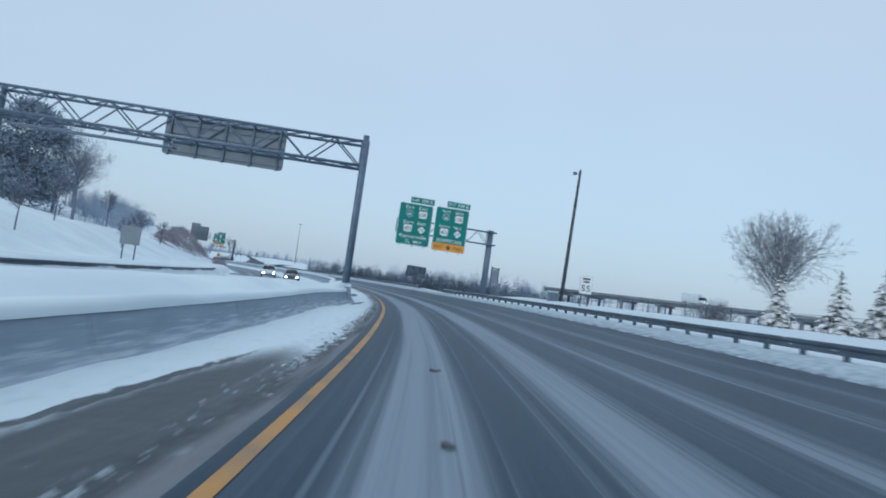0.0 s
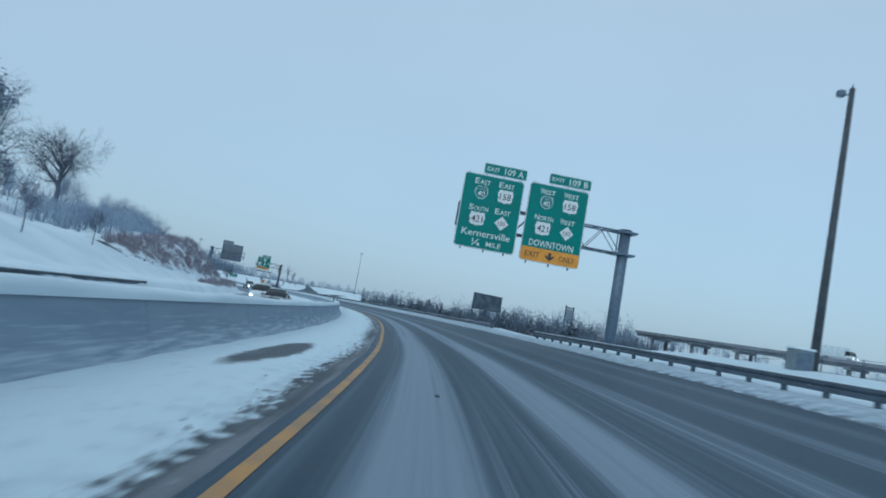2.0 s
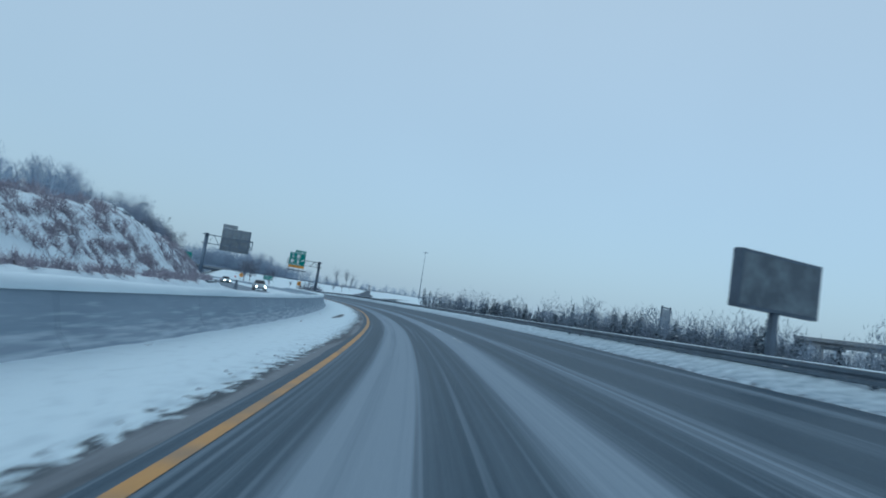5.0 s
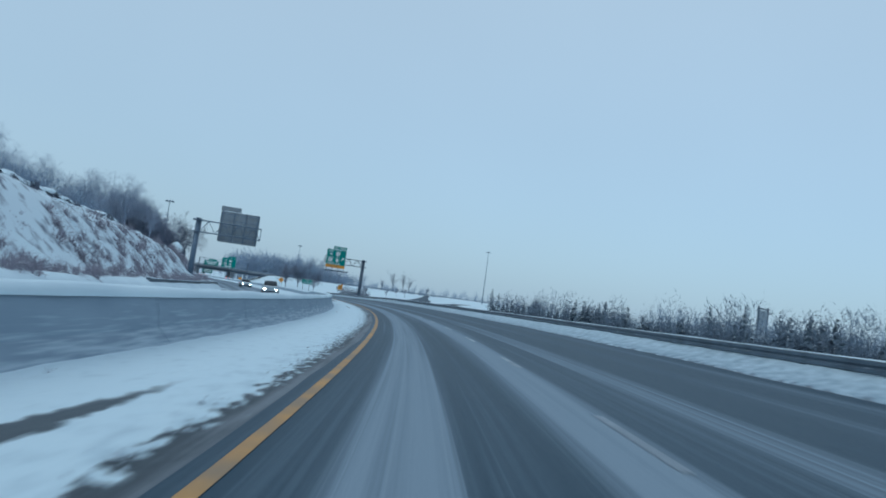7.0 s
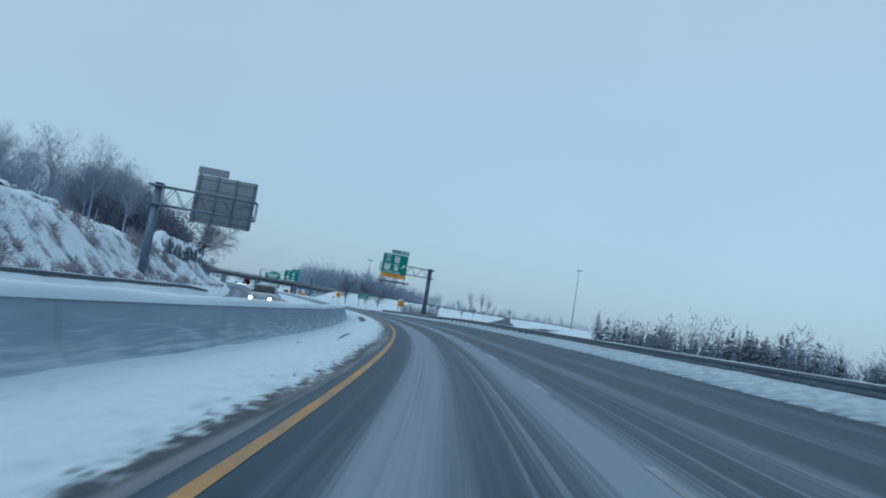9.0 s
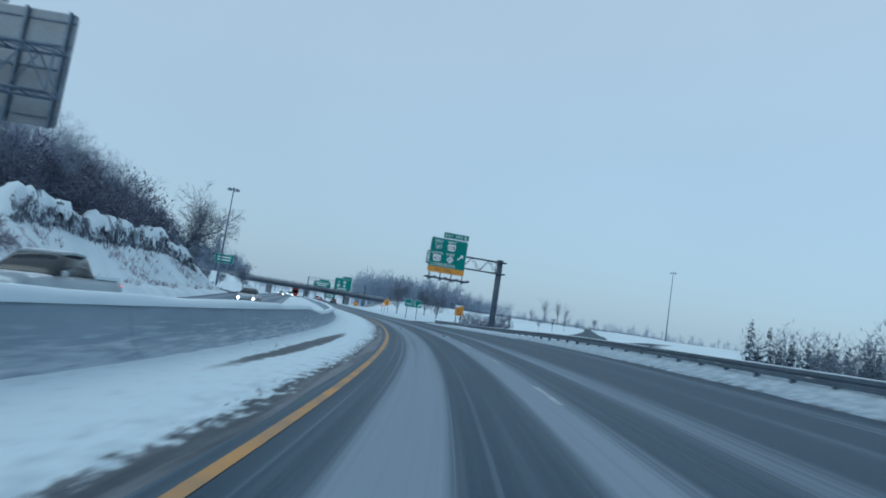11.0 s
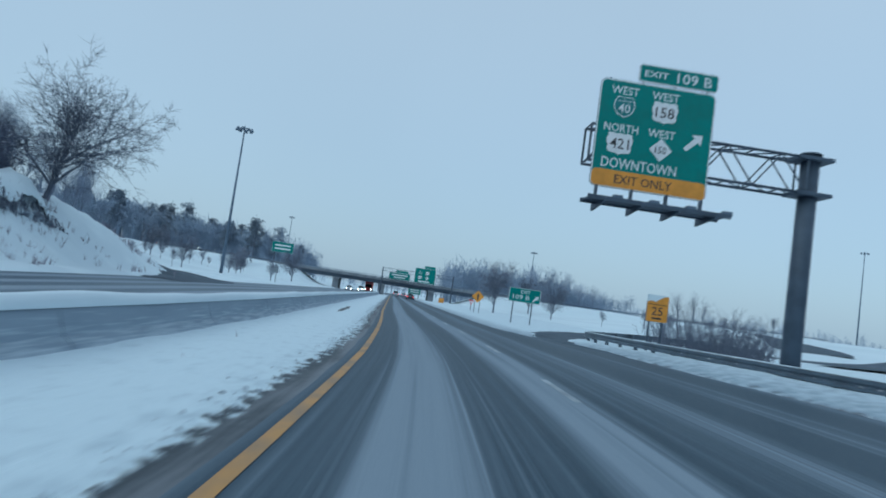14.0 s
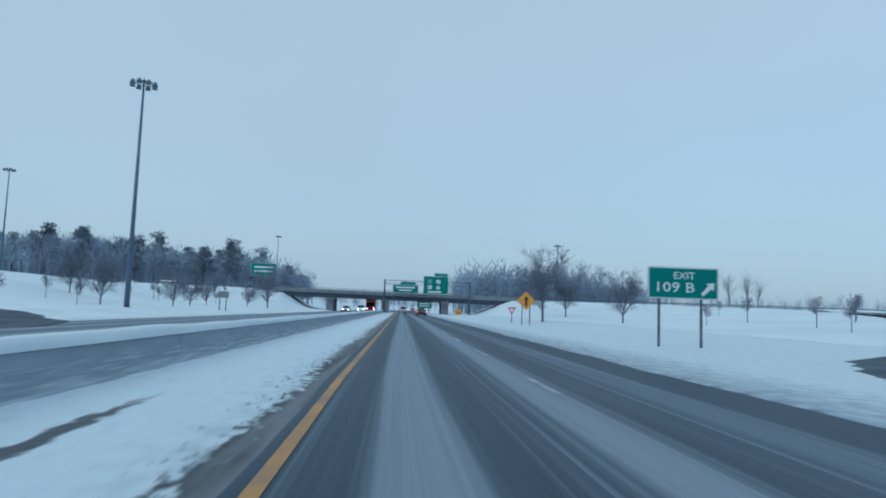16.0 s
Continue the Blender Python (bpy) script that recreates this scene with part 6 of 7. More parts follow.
def bare_tree(seed, height, spread, levels=5, trunk=0.28, upright=0.5, first=0.22, kids=(5, 4, 4, 3, 3), lean=0.0, thin=0.006):
    """Two meshes: trunk with main limbs, and the crown of finer branches and twigs."""
    rnd = random.Random(seed)
    big, fine = Sticks(), Sticks()

    def grow(p, d, length, r, level):
        steps = 4 if level < 2 else 3 if level < 3 else 2
        q, dd = p, d.copy()
        for i in range(steps):
            wob = 0.10 + 0.07 * level
            dd = (dd + Vector((rnd.uniform(-wob, wob), rnd.uniform(-wob, wob), rnd.uniform(-wob, wob) + 0.04 * upright))).normalized()
            n = q + dd * (length / steps)
            r1 = r * (1 - 0.62 * (i + 1) / steps)
            r0 = r * (1 - 0.62 * i / steps)
            (big if level < 2 else fine).stick(q, n, r0, r1, 7 if level == 0 else 5 if level == 1 else 3)
            if level < levels - 1 and (level > 0 or i >= 1):
                count = kids[level] if level else kids[0]
                for k in range(max(1, round(count / (steps - (1 if level == 0 else 0))) + (rnd.random() < 0.45))):
                    ang = rnd.uniform(0, 2 * math.pi)
                    tilt = rnd.uniform(0.45, 0.95) * (1.15 - 0.5 * upright) + (0.15 if level > 1 else 0)
                    u = dd.orthogonal().normalized()
                    side = u * math.cos(ang) + dd.cross(u) * math.sin(ang)
                    nd = (dd * math.cos(tilt) + side * math.sin(tilt)).normalized()
                    if level == 0:
                        nd = (nd + Vector((0, 0, 0.25 * upright))).normalized()
                    t = rnd.random()
                    grow(q.lerp(n, t), nd, length * rnd.uniform(0.52, 0.78) * (spread if level == 0 else 0.92), max(r1 * 0.62, thin), level + 1)
            q = n
        if level < levels - 1:
            for k in range(2):
                u = dd.orthogonal().normalized()
                ang = rnd.uniform(0, 2 * math.pi)
                side = u * math.cos(ang) + dd.cross(u) * math.sin(ang)
                grow(q, (dd + side * 0.5).normalized(), length * 0.55, max(r * 0.30, thin), level + 1)

    root = Vector((0, 0, -0.3))
    big.stick(root, Vector((lean * 0.3, 0, height * first)), trunk * 1.25, trunk, 8)
    grow(Vector((lean * 0.3, 0, height * first)), Vector((lean, 0, 1)).normalized(), height * 0.52, trunk, 0)
    return big, fine


def plant_bare(name, seed, mat, label, **kw):
    big, fine = bare_tree(seed, **kw)
    t = thing(name, Matrix.Identity(4), label, "tree", "bare trees")
    part("trunk", big.mesh("trunk", mat), mat, t)
    part("crown", fine.mesh("crown", mat), mat, t, "fine bare twigs")
    return t


def place(t, s, l, scale=1.0, turn=0.0, dz=-0.1):
    t.matrix_world = Matrix.Translation(spot(s, l, dz)) @ Matrix.Rotation(radians(turn), 4, "Z") @ Matrix.Scale(scale, 4)
    return t


def again(t, s, l, scale=1.0, turn=0.0, label="", dz=-0.1):
    c = copy_thing(t, Matrix.Translation(spot(s, l, dz)) @ Matrix.Rotation(radians(turn), 4, "Z"))
    c.scale = (scale, scale, scale)
    return tagged(c, label)


def conifer(seed, height, width, mat, tiers=15, snowy=False):
    """Trunk and crown of drooping boughs, each bough a rib with side sprays."""
    rnd = random.Random(seed)
    tr, cr = Sticks(), Sticks()
    tr.stick(Vector((0, 0, -0.3)), Vector((0, 0, height)), height * 0.022, 0.015, 7)
    for i in range(tiers):
        u = i / (tiers - 1)
        z = height * (0.06 + 0.92 * u)
        reach = width * 0.5 * (1 - u) ** 0.85 * rnd.uniform(0.85, 1.12) + 0.08
        n = max(5, int(12 - 6 * u))
        for k in range(n):
            a = 2 * math.pi * (k + rnd.random() * 0.7) / n
            d = Vector((math.cos(a), math.sin(a), 0))
            r = reach * rnd.uniform(0.72, 1.1)
            start = Vector((0, 0, z + rnd.uniform(-0.1, 0.1)))
            side = Vector((-d.y, d.x, 0))
            q = start
            m = 5
            for j in range(m):
                t = (j + 1) / m
                nx = start + d * (r * t) + Vector((0, 0, -0.28 * r * t * t + 0.05 * r * math.sin(t * 3)))
                wdt = r * 0.30 * (1 - 0.75 * abs(t - 0.45)) + 0.04
                for sgn in (-1, 1):
                    tip = nx + side * (sgn * wdt) + Vector((0, 0, -wdt * 0.35 + rnd.uniform(-0.04, 0.04))) + d * (0.12 * r)
                    b = len(cr.v)
                    cr.v += [q, nx, tip, (q + nx) * 0.5 + Vector((0, 0, 0.10 * wdt + 0.02))]
                    cr.f += [(b, b + 1, b + 3), (b + 1, b + 2, b + 3), (b + 2, b, b + 3)]
                    tip2 = q + side * (sgn * wdt * 0.9) + Vector((0, 0, -wdt * 0.6)) + d * (0.05 * r)
                    b = len(cr.v)
                    cr.v += [q, nx, tip2]
                    cr.f.append((b, b + 1, b + 2))
                q = nx
    return tr, cr


def pine(seed, height, width, clumps=26, tufts=55, bare=0.35):
    """Tall pine: bare lower trunk, irregular crown of needle tufts on short limbs."""
    rnd = random.Random(seed)
    tr, cr = Sticks(), Sticks()
    lean = Vector((rnd.uniform(-0.03, 0.03), rnd.uniform(-0.03, 0.03), 1))
    tr.stick(Vector((0, 0, -0.3)), lean * height * 0.96, height * 0.017, 0.04, 8)
    for i in range(clumps):
        u = (i + rnd.random()) / clumps
        z = height * (bare + (1 - bare) * u)
        env = math.sin(math.pi * min(1, 0.18 + 0.82 * u)) ** 0.6 if u < 0.95 else 0.35
        a = rnd.uniform(0, 2 * math.pi)
        r = width * 0.5 * env * rnd.uniform(0.35, 1.0)
        c = Vector((math.cos(a) * r, math.sin(a) * r, z)) + Vector((lean.x * z, lean.y * z, 0))
        tr.stick(Vector((lean.x * z, lean.y * z, z - 0.25 * r)), c, 0.05, 0.02, 4)
        size = width * rnd.uniform(0.13, 0.22)
        for k in range(tufts):
            v = Vector((rnd.gauss(0, 1), rnd.gauss(0, 1), rnd.gauss(0, 0.55)))
            p = c + v * size * 0.55
            g = Vector((rnd.uniform(-1, 1), rnd.uniform(-1, 1), rnd.uniform(-0.3, 0.8))).normalized()
            cr.blade(p, p + g * rnd.uniform(0.35, 0.7), g.orthogonal() * rnd.uniform(0.07, 0.15))
    return tr, cr


def plant_evergreen(name, parts_of, mat, label, group):
    tr, cr = parts_of
    t = thing(name, Matrix.Identity(4), label, "tree", group)
    part("trunk", tr.mesh("trunk", M_BARK), M_BARK, t)
    part("crown", cr.mesh("crown", mat), mat, t, "dense needles")
    return t


# single trees
rtree = place(plant_bare("bare_tree", 3, M_FROST, "large rounded bare tree frosted with snow beyond the guardrail", height=9.6, spread=1.1, trunk=0.22, upright=0.85, levels=5, kids=(12, 5, 4, 3), first=0.08, thin=0.014), 48.5, 32.0, 0.86, 40)
place(plant_bare("bare_tree", 11, M_BARK, "big spreading bare tree on the snowy hill", height=11.5, spread=1.2, trunk=0.42, upright=0.15, levels=5, kids=(9, 5, 4, 3), first=0.14, thin=0.012), 151, -45.5, 1.0, 100)
side_tree = place(plant_bare("bare_tree", 5, M_BARK, "bare tree with upswept limbs beside a dark pine", height=13.0, spread=0.9, trunk=0.26, upright=0.7, levels=5, kids=(6, 4, 4, 3)), 112, -42.0, 0.9, 10)
place(plant_bare("bare_tree", 21, M_BARK, "leaning bare tree with drooping twigs at the end of the bank", height=8.2, spread=1.5, trunk=0.27, upright=0.15, levels=5, kids=(8, 4, 3, 3), lean=0.42, first=0.12, thin=0.016), 280.5, -22.4, 0.86, 15, -1.0)
round_tree = place(plant_bare("bare_tree", 34, M_BARK, "small rounded bare tree in a snow field beyond the exit", height=4.9, spread=1.35, trunk=0.11, upright=0.45, levels=5, kids=(10, 5, 4, 3), first=0.07, thin=0.010), 346, 27.5, 1.0, 0)
sapling = place(plant_bare("young_tree", 41, M_BARK, "thin young bare tree in snow", height=2.8, spread=0.8, trunk=0.05, upright=0.5, levels=4, kids=(6, 4, 3), first=0.34, thin=0.012), 352, 46, 1.0, 0)
poplar = place(plant_bare("bare_tree", 47, M_BARK, "narrow upswept bare tree beside the far road", height=11.0, spread=0.95, trunk=0.2, upright=0.8, levels=4, kids=(7, 4, 3), first=0.06, thin=0.012), 474, 106, 1.0, 0)
stunted = place(plant_bare("bare_tree", 53, M_FROST, "slim frosted tree standing below the guardrail", height=7.5, spread=0.5, trunk=0.11, upright=0.3, levels=4, kids=(9, 4, 3), first=0.35), 118, 33, 1.0, 0)
again(round_tree, 343, 17.2, 1.32, 70, "bare tree in snow beside the warning sign")
again(round_tree, 415, 38, 1.5, 200, "rounded bare tree on the far snow slope")
rnd_a = random.Random(4)
for s, l, k in ((366, -46, 1.0), (352, -35.5, 0.95), (383, -21.5, 1.15), (360, -29.5, 0.75), (372, -31, 0.7), (398, -36, 0.8), (410, -31, 0.75), (390, -52, 0.9), (405, -58, 0.85), (425, -42, 0.9)):
    again(round_tree, s, l, k, rnd_a.uniform(0, 360), "rounded bare tree in snow before the far road")
again(poplar, 476, 113, 1.0, 80)
again(poplar, 477, 117, 0.8, 160)
again(poplar, 470, 98, 0.55, 30)
again(stunted, 92, 36, 0.75, 40)
again(rtree, 20, 44, 0.8, 150, "frosted bare tree beyond the wire fence")
again(rtree, 84, 52, 0.75, 250, "frosted bare tree at the edge of the valley")
again(side_tree, 70.5, -29, 0.55, 200, "slim bare tree on the snowy slope")
rnd = random.Random(8)
for i in range(16):
    again(sapling, 300 + i * 9 + rnd.uniform(-3, 3), -33 - rnd.uniform(0, 14), rnd.uniform(0.6, 1.15), rnd.uniform(0, 360))
for s, l, k in ((351, 60, 1.0), (362, 68, 0.9), (340, 52, 0.8), (372, 82, 1.2), (330, 41, 0.9), (336, 33, 0.7), (388, 60, 0.9), (318, 36, 0.8), (46, -24, 1.0), (60, -27, 1.15), (75, -24, 1.0), (88, -30, 1.25), (66, -23, 0.9), (82, -25, 1.1), (94, -24.5, 0.9)):
    again(sapling, s, l, k, rnd.uniform(0, 360))

# snowy conifers beyond the guardrail and a great pine on the hill
fir = plant_evergreen("snowy_conifer", conifer(61, 3.6, 2.2, M_NEEDLE_SNOW), M_NEEDLE_SNOW, "small conifer loaded with snow beyond the guardrail", "snowy conifers")
place(fir, 44, 28.6, 1.25, 0)
again(fir, 41.0, 30.8, 1.3, 80)
again(fir, 40.0, 33.2, 1.4, 150)
again(fir, 35.5, 33.5, 1.5, 220)
again(fir, 30.0, 35.0, 1.45, 300)
dark_pine = plant_evergreen("pine_tree", pine(71, 14.5, 10.5, 90, 150, 0.08), M_NEEDLE_HAZED, "great dark pine on the snowy hill", "pines")
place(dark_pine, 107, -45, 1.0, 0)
far_pine = plant_evergreen("pine_tree", pine(73, 13.0, 6.0, 30, 60, 0.32), M_NEEDLE_HAZED, "tall dark pine in the woods beyond the ramp", "pines")
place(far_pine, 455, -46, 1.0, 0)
pine_b = plant_evergreen("pine_tree", pine(77, 12.0, 5.0, 24, 60, 0.45), M_NEEDLE_HAZED, "slender dark pine with a high crown in the woods", "pines")
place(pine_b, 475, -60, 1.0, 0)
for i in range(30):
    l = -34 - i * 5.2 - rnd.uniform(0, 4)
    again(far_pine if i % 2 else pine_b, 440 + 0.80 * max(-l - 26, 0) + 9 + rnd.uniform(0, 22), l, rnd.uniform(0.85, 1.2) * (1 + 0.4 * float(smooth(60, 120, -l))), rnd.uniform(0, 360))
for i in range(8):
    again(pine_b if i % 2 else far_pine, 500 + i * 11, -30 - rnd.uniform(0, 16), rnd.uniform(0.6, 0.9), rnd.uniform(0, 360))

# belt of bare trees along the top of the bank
belt = [plant_bare("bare_tree", 80 + i, M_BARK_HAZED, "bare tree in the dense belt on top of the bank", height=9.0 + i * 0.6, spread=0.75, trunk=0.16, upright=0.8, levels=5, kids=(6, 3, 3, 2)) for i in range(3)]
for i, t in enumerate(belt):
    place(t, 246 + 12 * i, -31 - 2 * i, 1.0, 60 * i)
for i in range(46):
    s = 166 + i * 2.6 + rnd.uniform(-2, 2)
    l = -29.0 - rnd.uniform(0, 15)
    if s < 200:
        l -= 6
    again(belt[i % 3], s, l, rnd.uniform(0.62, 0.95) * (0.8 if s < 215 else 1.0), rnd.uniform(0, 360))
for i in range(70):
    s = 230 + i * 0.76 + rnd.uniform(-1, 1)
    again(belt[i % 3], s, -25.6 - rnd.random() * 9 - 1.5 * (s < 245), rnd.uniform(0.55, 0.92) * (0.85 + 0.15 * math.sin(s * 0.4)), rnd.uniform(0, 360))
for i in range(22):
    again(belt[i % 3], 278 + i * 0.8, -25.0 - rnd.random() * 6, rnd.uniform(0.42, 0.62), rnd.uniform(0, 360))
for i in range(5):
    again(belt[i % 3], 452 + 9 * i, 46 + 8 * i, 1.15 - 0.05 * i, rnd.uniform(0, 360), "bare tree behind the overpass embankment")


# ---- far woods: uncountable, one mesh ----
def far_wood(name, spots, mat, mat_kind, seed, label, fine=120, bulk=1.0, twig=0.13, shell=0.5, slim=1.0):
    rnd = random.Random(seed)
    st = Sticks()
    for s, l, h in spots:
        p = spot(s, l, -0.2)
        if mat_kind == "mound":
            wide, mid = h * rnd.uniform(0.34, 0.46), h * 0.5
            st.stick(p, p + Vector((0, 0, h * 0.8)), 0.12, 0.04, 4)
            for k in range(fine):
                a, e = rnd.uniform(0, 2 * math.pi), rnd.uniform(-0.9, 1.0)
                r = rnd.random() ** 0.3 * (1 + 0.16 * math.sin(3 * a + h) + 0.12 * math.sin(5 * e + 4 * h))
                d = Vector((math.cos(a) * math.sqrt(1 - e * e), math.sin(a) * math.sqrt(1 - e * e), e))
                c = p + Vector((d.x * wide * r, d.y * wide * r, mid + d.z * (h - mid) * r))
                g = (Vector((rnd.gauss(0, 1), rnd.gauss(0, 1), rnd.gauss(0.3, 1))) + d).normalized()
                st.blade(c, c + g * rnd.uniform(0.25, 0.75), g.orthogonal().normalized() * rnd.uniform(0.012, 0.04) * bulk)
            continue
        if mat_kind == "bare":
            st.stick(p, p + Vector((0, 0, h * 0.7)), 0.016 * h, 0.006 * h, 3)
            wide, mid = h * rnd.uniform(0.24, 0.34) * slim, h * rnd.uniform(0.52, 0.60)
            for k in range(fine):
                a = rnd.uniform(0, 2 * math.pi)
                e = rnd.uniform(-0.85, 1.0)
                r = rnd.random() ** shell * (1 + 0.10 * math.sin(3 * a + 5 * h))
                flat = math.sqrt(1 - abs(e) ** 3)
                d = Vector((math.cos(a) * flat, math.sin(a) * flat, e))
                tip = p + Vector((d.x * wide * r, d.y * wide * r, mid + d.z * (h - mid) * r))
                low = tip - (d * 0.7 + Vector((rnd.uniform(-0.6, 0.6), rnd.uniform(-0.6, 0.6), rnd.uniform(-0.3, 0.6)))) * h * twig
                st.blade(low, tip, Vector((rnd.uniform(-1, 1), rnd.uniform(-1, 1), 0.1)).normalized() * rnd.uniform(0.04, 0.09) * (h / 8) * bulk)
            for k in range(5):
                a = rnd.uniform(0, 2 * math.pi)
                b = p + Vector((0, 0, h * rnd.uniform(0.15, 0.4)))
                st.stick(b, b + Vector((math.cos(a) * wide * 0.6, math.sin(a) * wide * 0.6, h * 0.3)), 0.07, 0.02, 3)
        else:
            h *= 0.82
            w = h * rnd.uniform(0.22, 0.34)
            st.stick(p, p + Vector((0, 0, h * 0.95)), 0.12, 0.03, 3)
            for k in range(130):
                u = rnd.random() ** 1.25
                z = h * (0.05 + 0.93 * u)
                a = rnd.uniform(0, 2 * math.pi)
                r = w * (1 - u ** 1.6) * rnd.uniform(0.45, 1.1) + 0.12
                b = p + Vector((math.cos(a) * r * 0.25, math.sin(a) * r * 0.25, z + 0.12 * r))
                e = p + Vector((math.cos(a) * r, math.sin(a) * r, z - 0.30 * r))
                st.blade(b, e, Vector((-math.sin(a), math.cos(a), 0.2)) * rnd.uniform(0.14, 0.30))
    return lone(name, st.mesh(name, mat), label, "trees", "stuff")


spots_bare, spots_near, spots_green = [], [], []
# valley below the guardrail: dense near the road's bend, open snow before the viaduct
for i in range(5200):
    s = rnd.uniform(60, 258)
    l = 46 + rnd.random() ** 1.6 * 120
    h = rnd.choice((rnd.uniform(6.5, 9.5), rnd.uniform(8.0, 12.0))) * (1 - 0.2 * float(smooth(80, 130, l)))
    x, y = (float(c) for c in xy(s, l))
    if math.degrees(math.atan2(-(x + 5.0), y - 67.0)) < -18.5 or (y < 67.0):
        continue
    if rough_noise(s, l, 9.0, 2.0) < rnd.uniform(-0.75, 0.1):
        continue
    (spots_green if rnd.random() < 0.44 else spots_near).append((s, l, h * (1.05 if s > 150 else 0.98)))
for i in range(170):
    s, l = rnd.uniform(232, 254), rnd.uniform(36, 66)
    (spots_green if rnd.random() < 0.5 else spots_near).append((s, l, rnd.uniform(4.0, 6.5)))
for i in range(300):
    s, l = rnd.uniform(-60, 130), rnd.uniform(200, 330)
    spots_bare.append((s, l, rnd.uniform(7, 11)))
for i in range(260):
    spots_bare.append((rnd.uniform(120, 420), rnd.uniform(200, 420), rnd.uniform(6, 11)))
# woods behind the crossing road
for i in range(950):
    l = -30 - rnd.random() * 190
    s = 440 + 0.80 * max(-l - 26, 0) + 8 + rnd.random() ** 1.5 * 75
    spots_bare.append((s, l, rnd.uniform(10, 15) * (1 + 0.4 * float(smooth(60, 120, -l)))))
for i in range(240):
    l = -90 - rnd.random() * 130
    spots_bare.append((rnd.uniform(330, 470), l, rnd.uniform(7, 11)))
for i in range(460):
    l = 22 + rnd.random() * 75
    spots_bare.append((462 + 0.46 * max(l - 26, 0) + rnd.random() * 90, l, rnd.uniform(13, 19) * (1 - 0.45 * float(smooth(45, 95, l)))))
for i in range(240):
    spots_bare.append((rnd.uniform(520, 760), rnd.uniform(95, 420), rnd.uniform(5, 9)))
crest_brush = [(rnd.uniform(104, 168), -31 - rnd.random() * 11, rnd.uniform(1.6, 3.4)) for i in range(120)]
for i in range(200):
    spots_bare.append((rnd.uniform(80, 236), -46 - rnd.uniform(0, 60), rnd.uniform(5, 9)))
for i in range(420):
    spots_bare.append((rnd.uniform(640, 950), rnd.uniform(-260, 340), rnd.uniform(7, 13)))
far_wood("far_bare_woods", spots_bare, M_WOODS_HAZED, "bare", 5, "grey leafless woods across the snowy valley")
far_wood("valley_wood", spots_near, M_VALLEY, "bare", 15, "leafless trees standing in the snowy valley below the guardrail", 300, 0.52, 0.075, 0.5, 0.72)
bank_wood = []
for i in range(230):
    s = rnd.uniform(234, 284)
    bank_wood.append((s, -25.2 - rnd.random() * 9 - 1.5 * (s < 245), rnd.uniform(5.5, 10.5) * (0.85 + 0.15 * math.sin(s * 0.4))))
crest_wood = []
for c, n in ((171, 16), (184, 22), (197, 20), (209, 18), (222, 22), (230, 16)):
    for i in range(n):
        crest_wood.append((c + rnd.gauss(0, 3.2), -33 - rnd.random() * 8, rnd.uniform(3.6, 7.4)))
far_wood("crest_brush", crest_brush, M_WOODS_HAZED, "mound", 14, "hazy grey brush along the crest of the snowy hill", 170, 0.8)
far_wood("crest_wood", crest_wood, M_WOODS_HAZED, "bare", 12, "grey leafless trees in clumps behind the crest of the bank", 170, 0.55)
far_wood("bank_thicket_wood", [(s, l, h * 0.9) for s, l, h in bank_wood[::2]], M_MOUND, "bare", 9, "dense dark leafless thicket behind the snowy crest", 260, 0.2)
far_wood("bank_vine_thicket", [(s, max(l, -29.5) + 0.6, h * 0.72) for s, l, h in bank_wood[1::2]], M_MOUND, "mound", 10, "rounded mounds of bare vines dusted with snow behind the crest", 1000, 1.7)
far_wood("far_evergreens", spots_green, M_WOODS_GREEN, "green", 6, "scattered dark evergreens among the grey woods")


# ---- brush, hedge and thickets ----
def brush_foot(s):
    """Lower limit of the brush on the bank: high on the first hill, at the foot further on."""
    return np.interp(s, [98, 104, 112, 130, 150, 165, 200, 226], [-23.8, -22.2, -21.4, -20.4, -18.8, -17.8, -17.8, -17.8]) - 0.4 * rough_noise(s, 0 * np.asarray(s, float), 5.0, 2.0)


def brush_top(s):
    return np.interp(s, [98, 110, 135, 160, 190, 226], [-26.0, -27.0, -26.8, -24.6, -23.0, -21.5]) + 0.7 * rough_noise(s, 0 * np.asarray(s, float), 6.0, 3.0)


def brush(name, n, region, height, mat, seed, label, tilt=0.35, width=0.018):
    rnd = random.Random(seed)
    st = Sticks()
    s0, s1, l0, l1 = region
    for i in range(n):
        s, l = rnd.uniform(s0, s1), rnd.uniform(l0, l1)
        if l < -17 and 96 < s < 228 and not float(brush_top(s)) - 0.8 < l < float(brush_foot(s)) + 0.6:
            continue
        if rough_noise(s, l, 3.2, seed) < rnd.uniform(-0.1, 0.55):
            continue
        p = spot(s, l, -0.1)
        for k in range(4):
            h = height * rnd.uniform(0.4, 1.1)
            d = Vector((rnd.uniform(-tilt, tilt), rnd.uniform(-tilt, tilt), 1)) * h
            st.blade(p, p + d, Vector((rnd.uniform(-1, 1), rnd.uniform(-1, 1), 0)).normalized() * width)
            st.blade(p + d * 0.5, p + d * 0.5 + Vector((rnd.uniform(-0.5, 0.5), rnd.uniform(-0.5, 0.5), 0.6)) * h * 0.6, Vector((rnd.uniform(-1, 1), rnd.uniform(-1, 1), 0)).normalized() * width * 0.7)
    return lone(name, st.mesh(name, mat), label, "brush", "stuff")


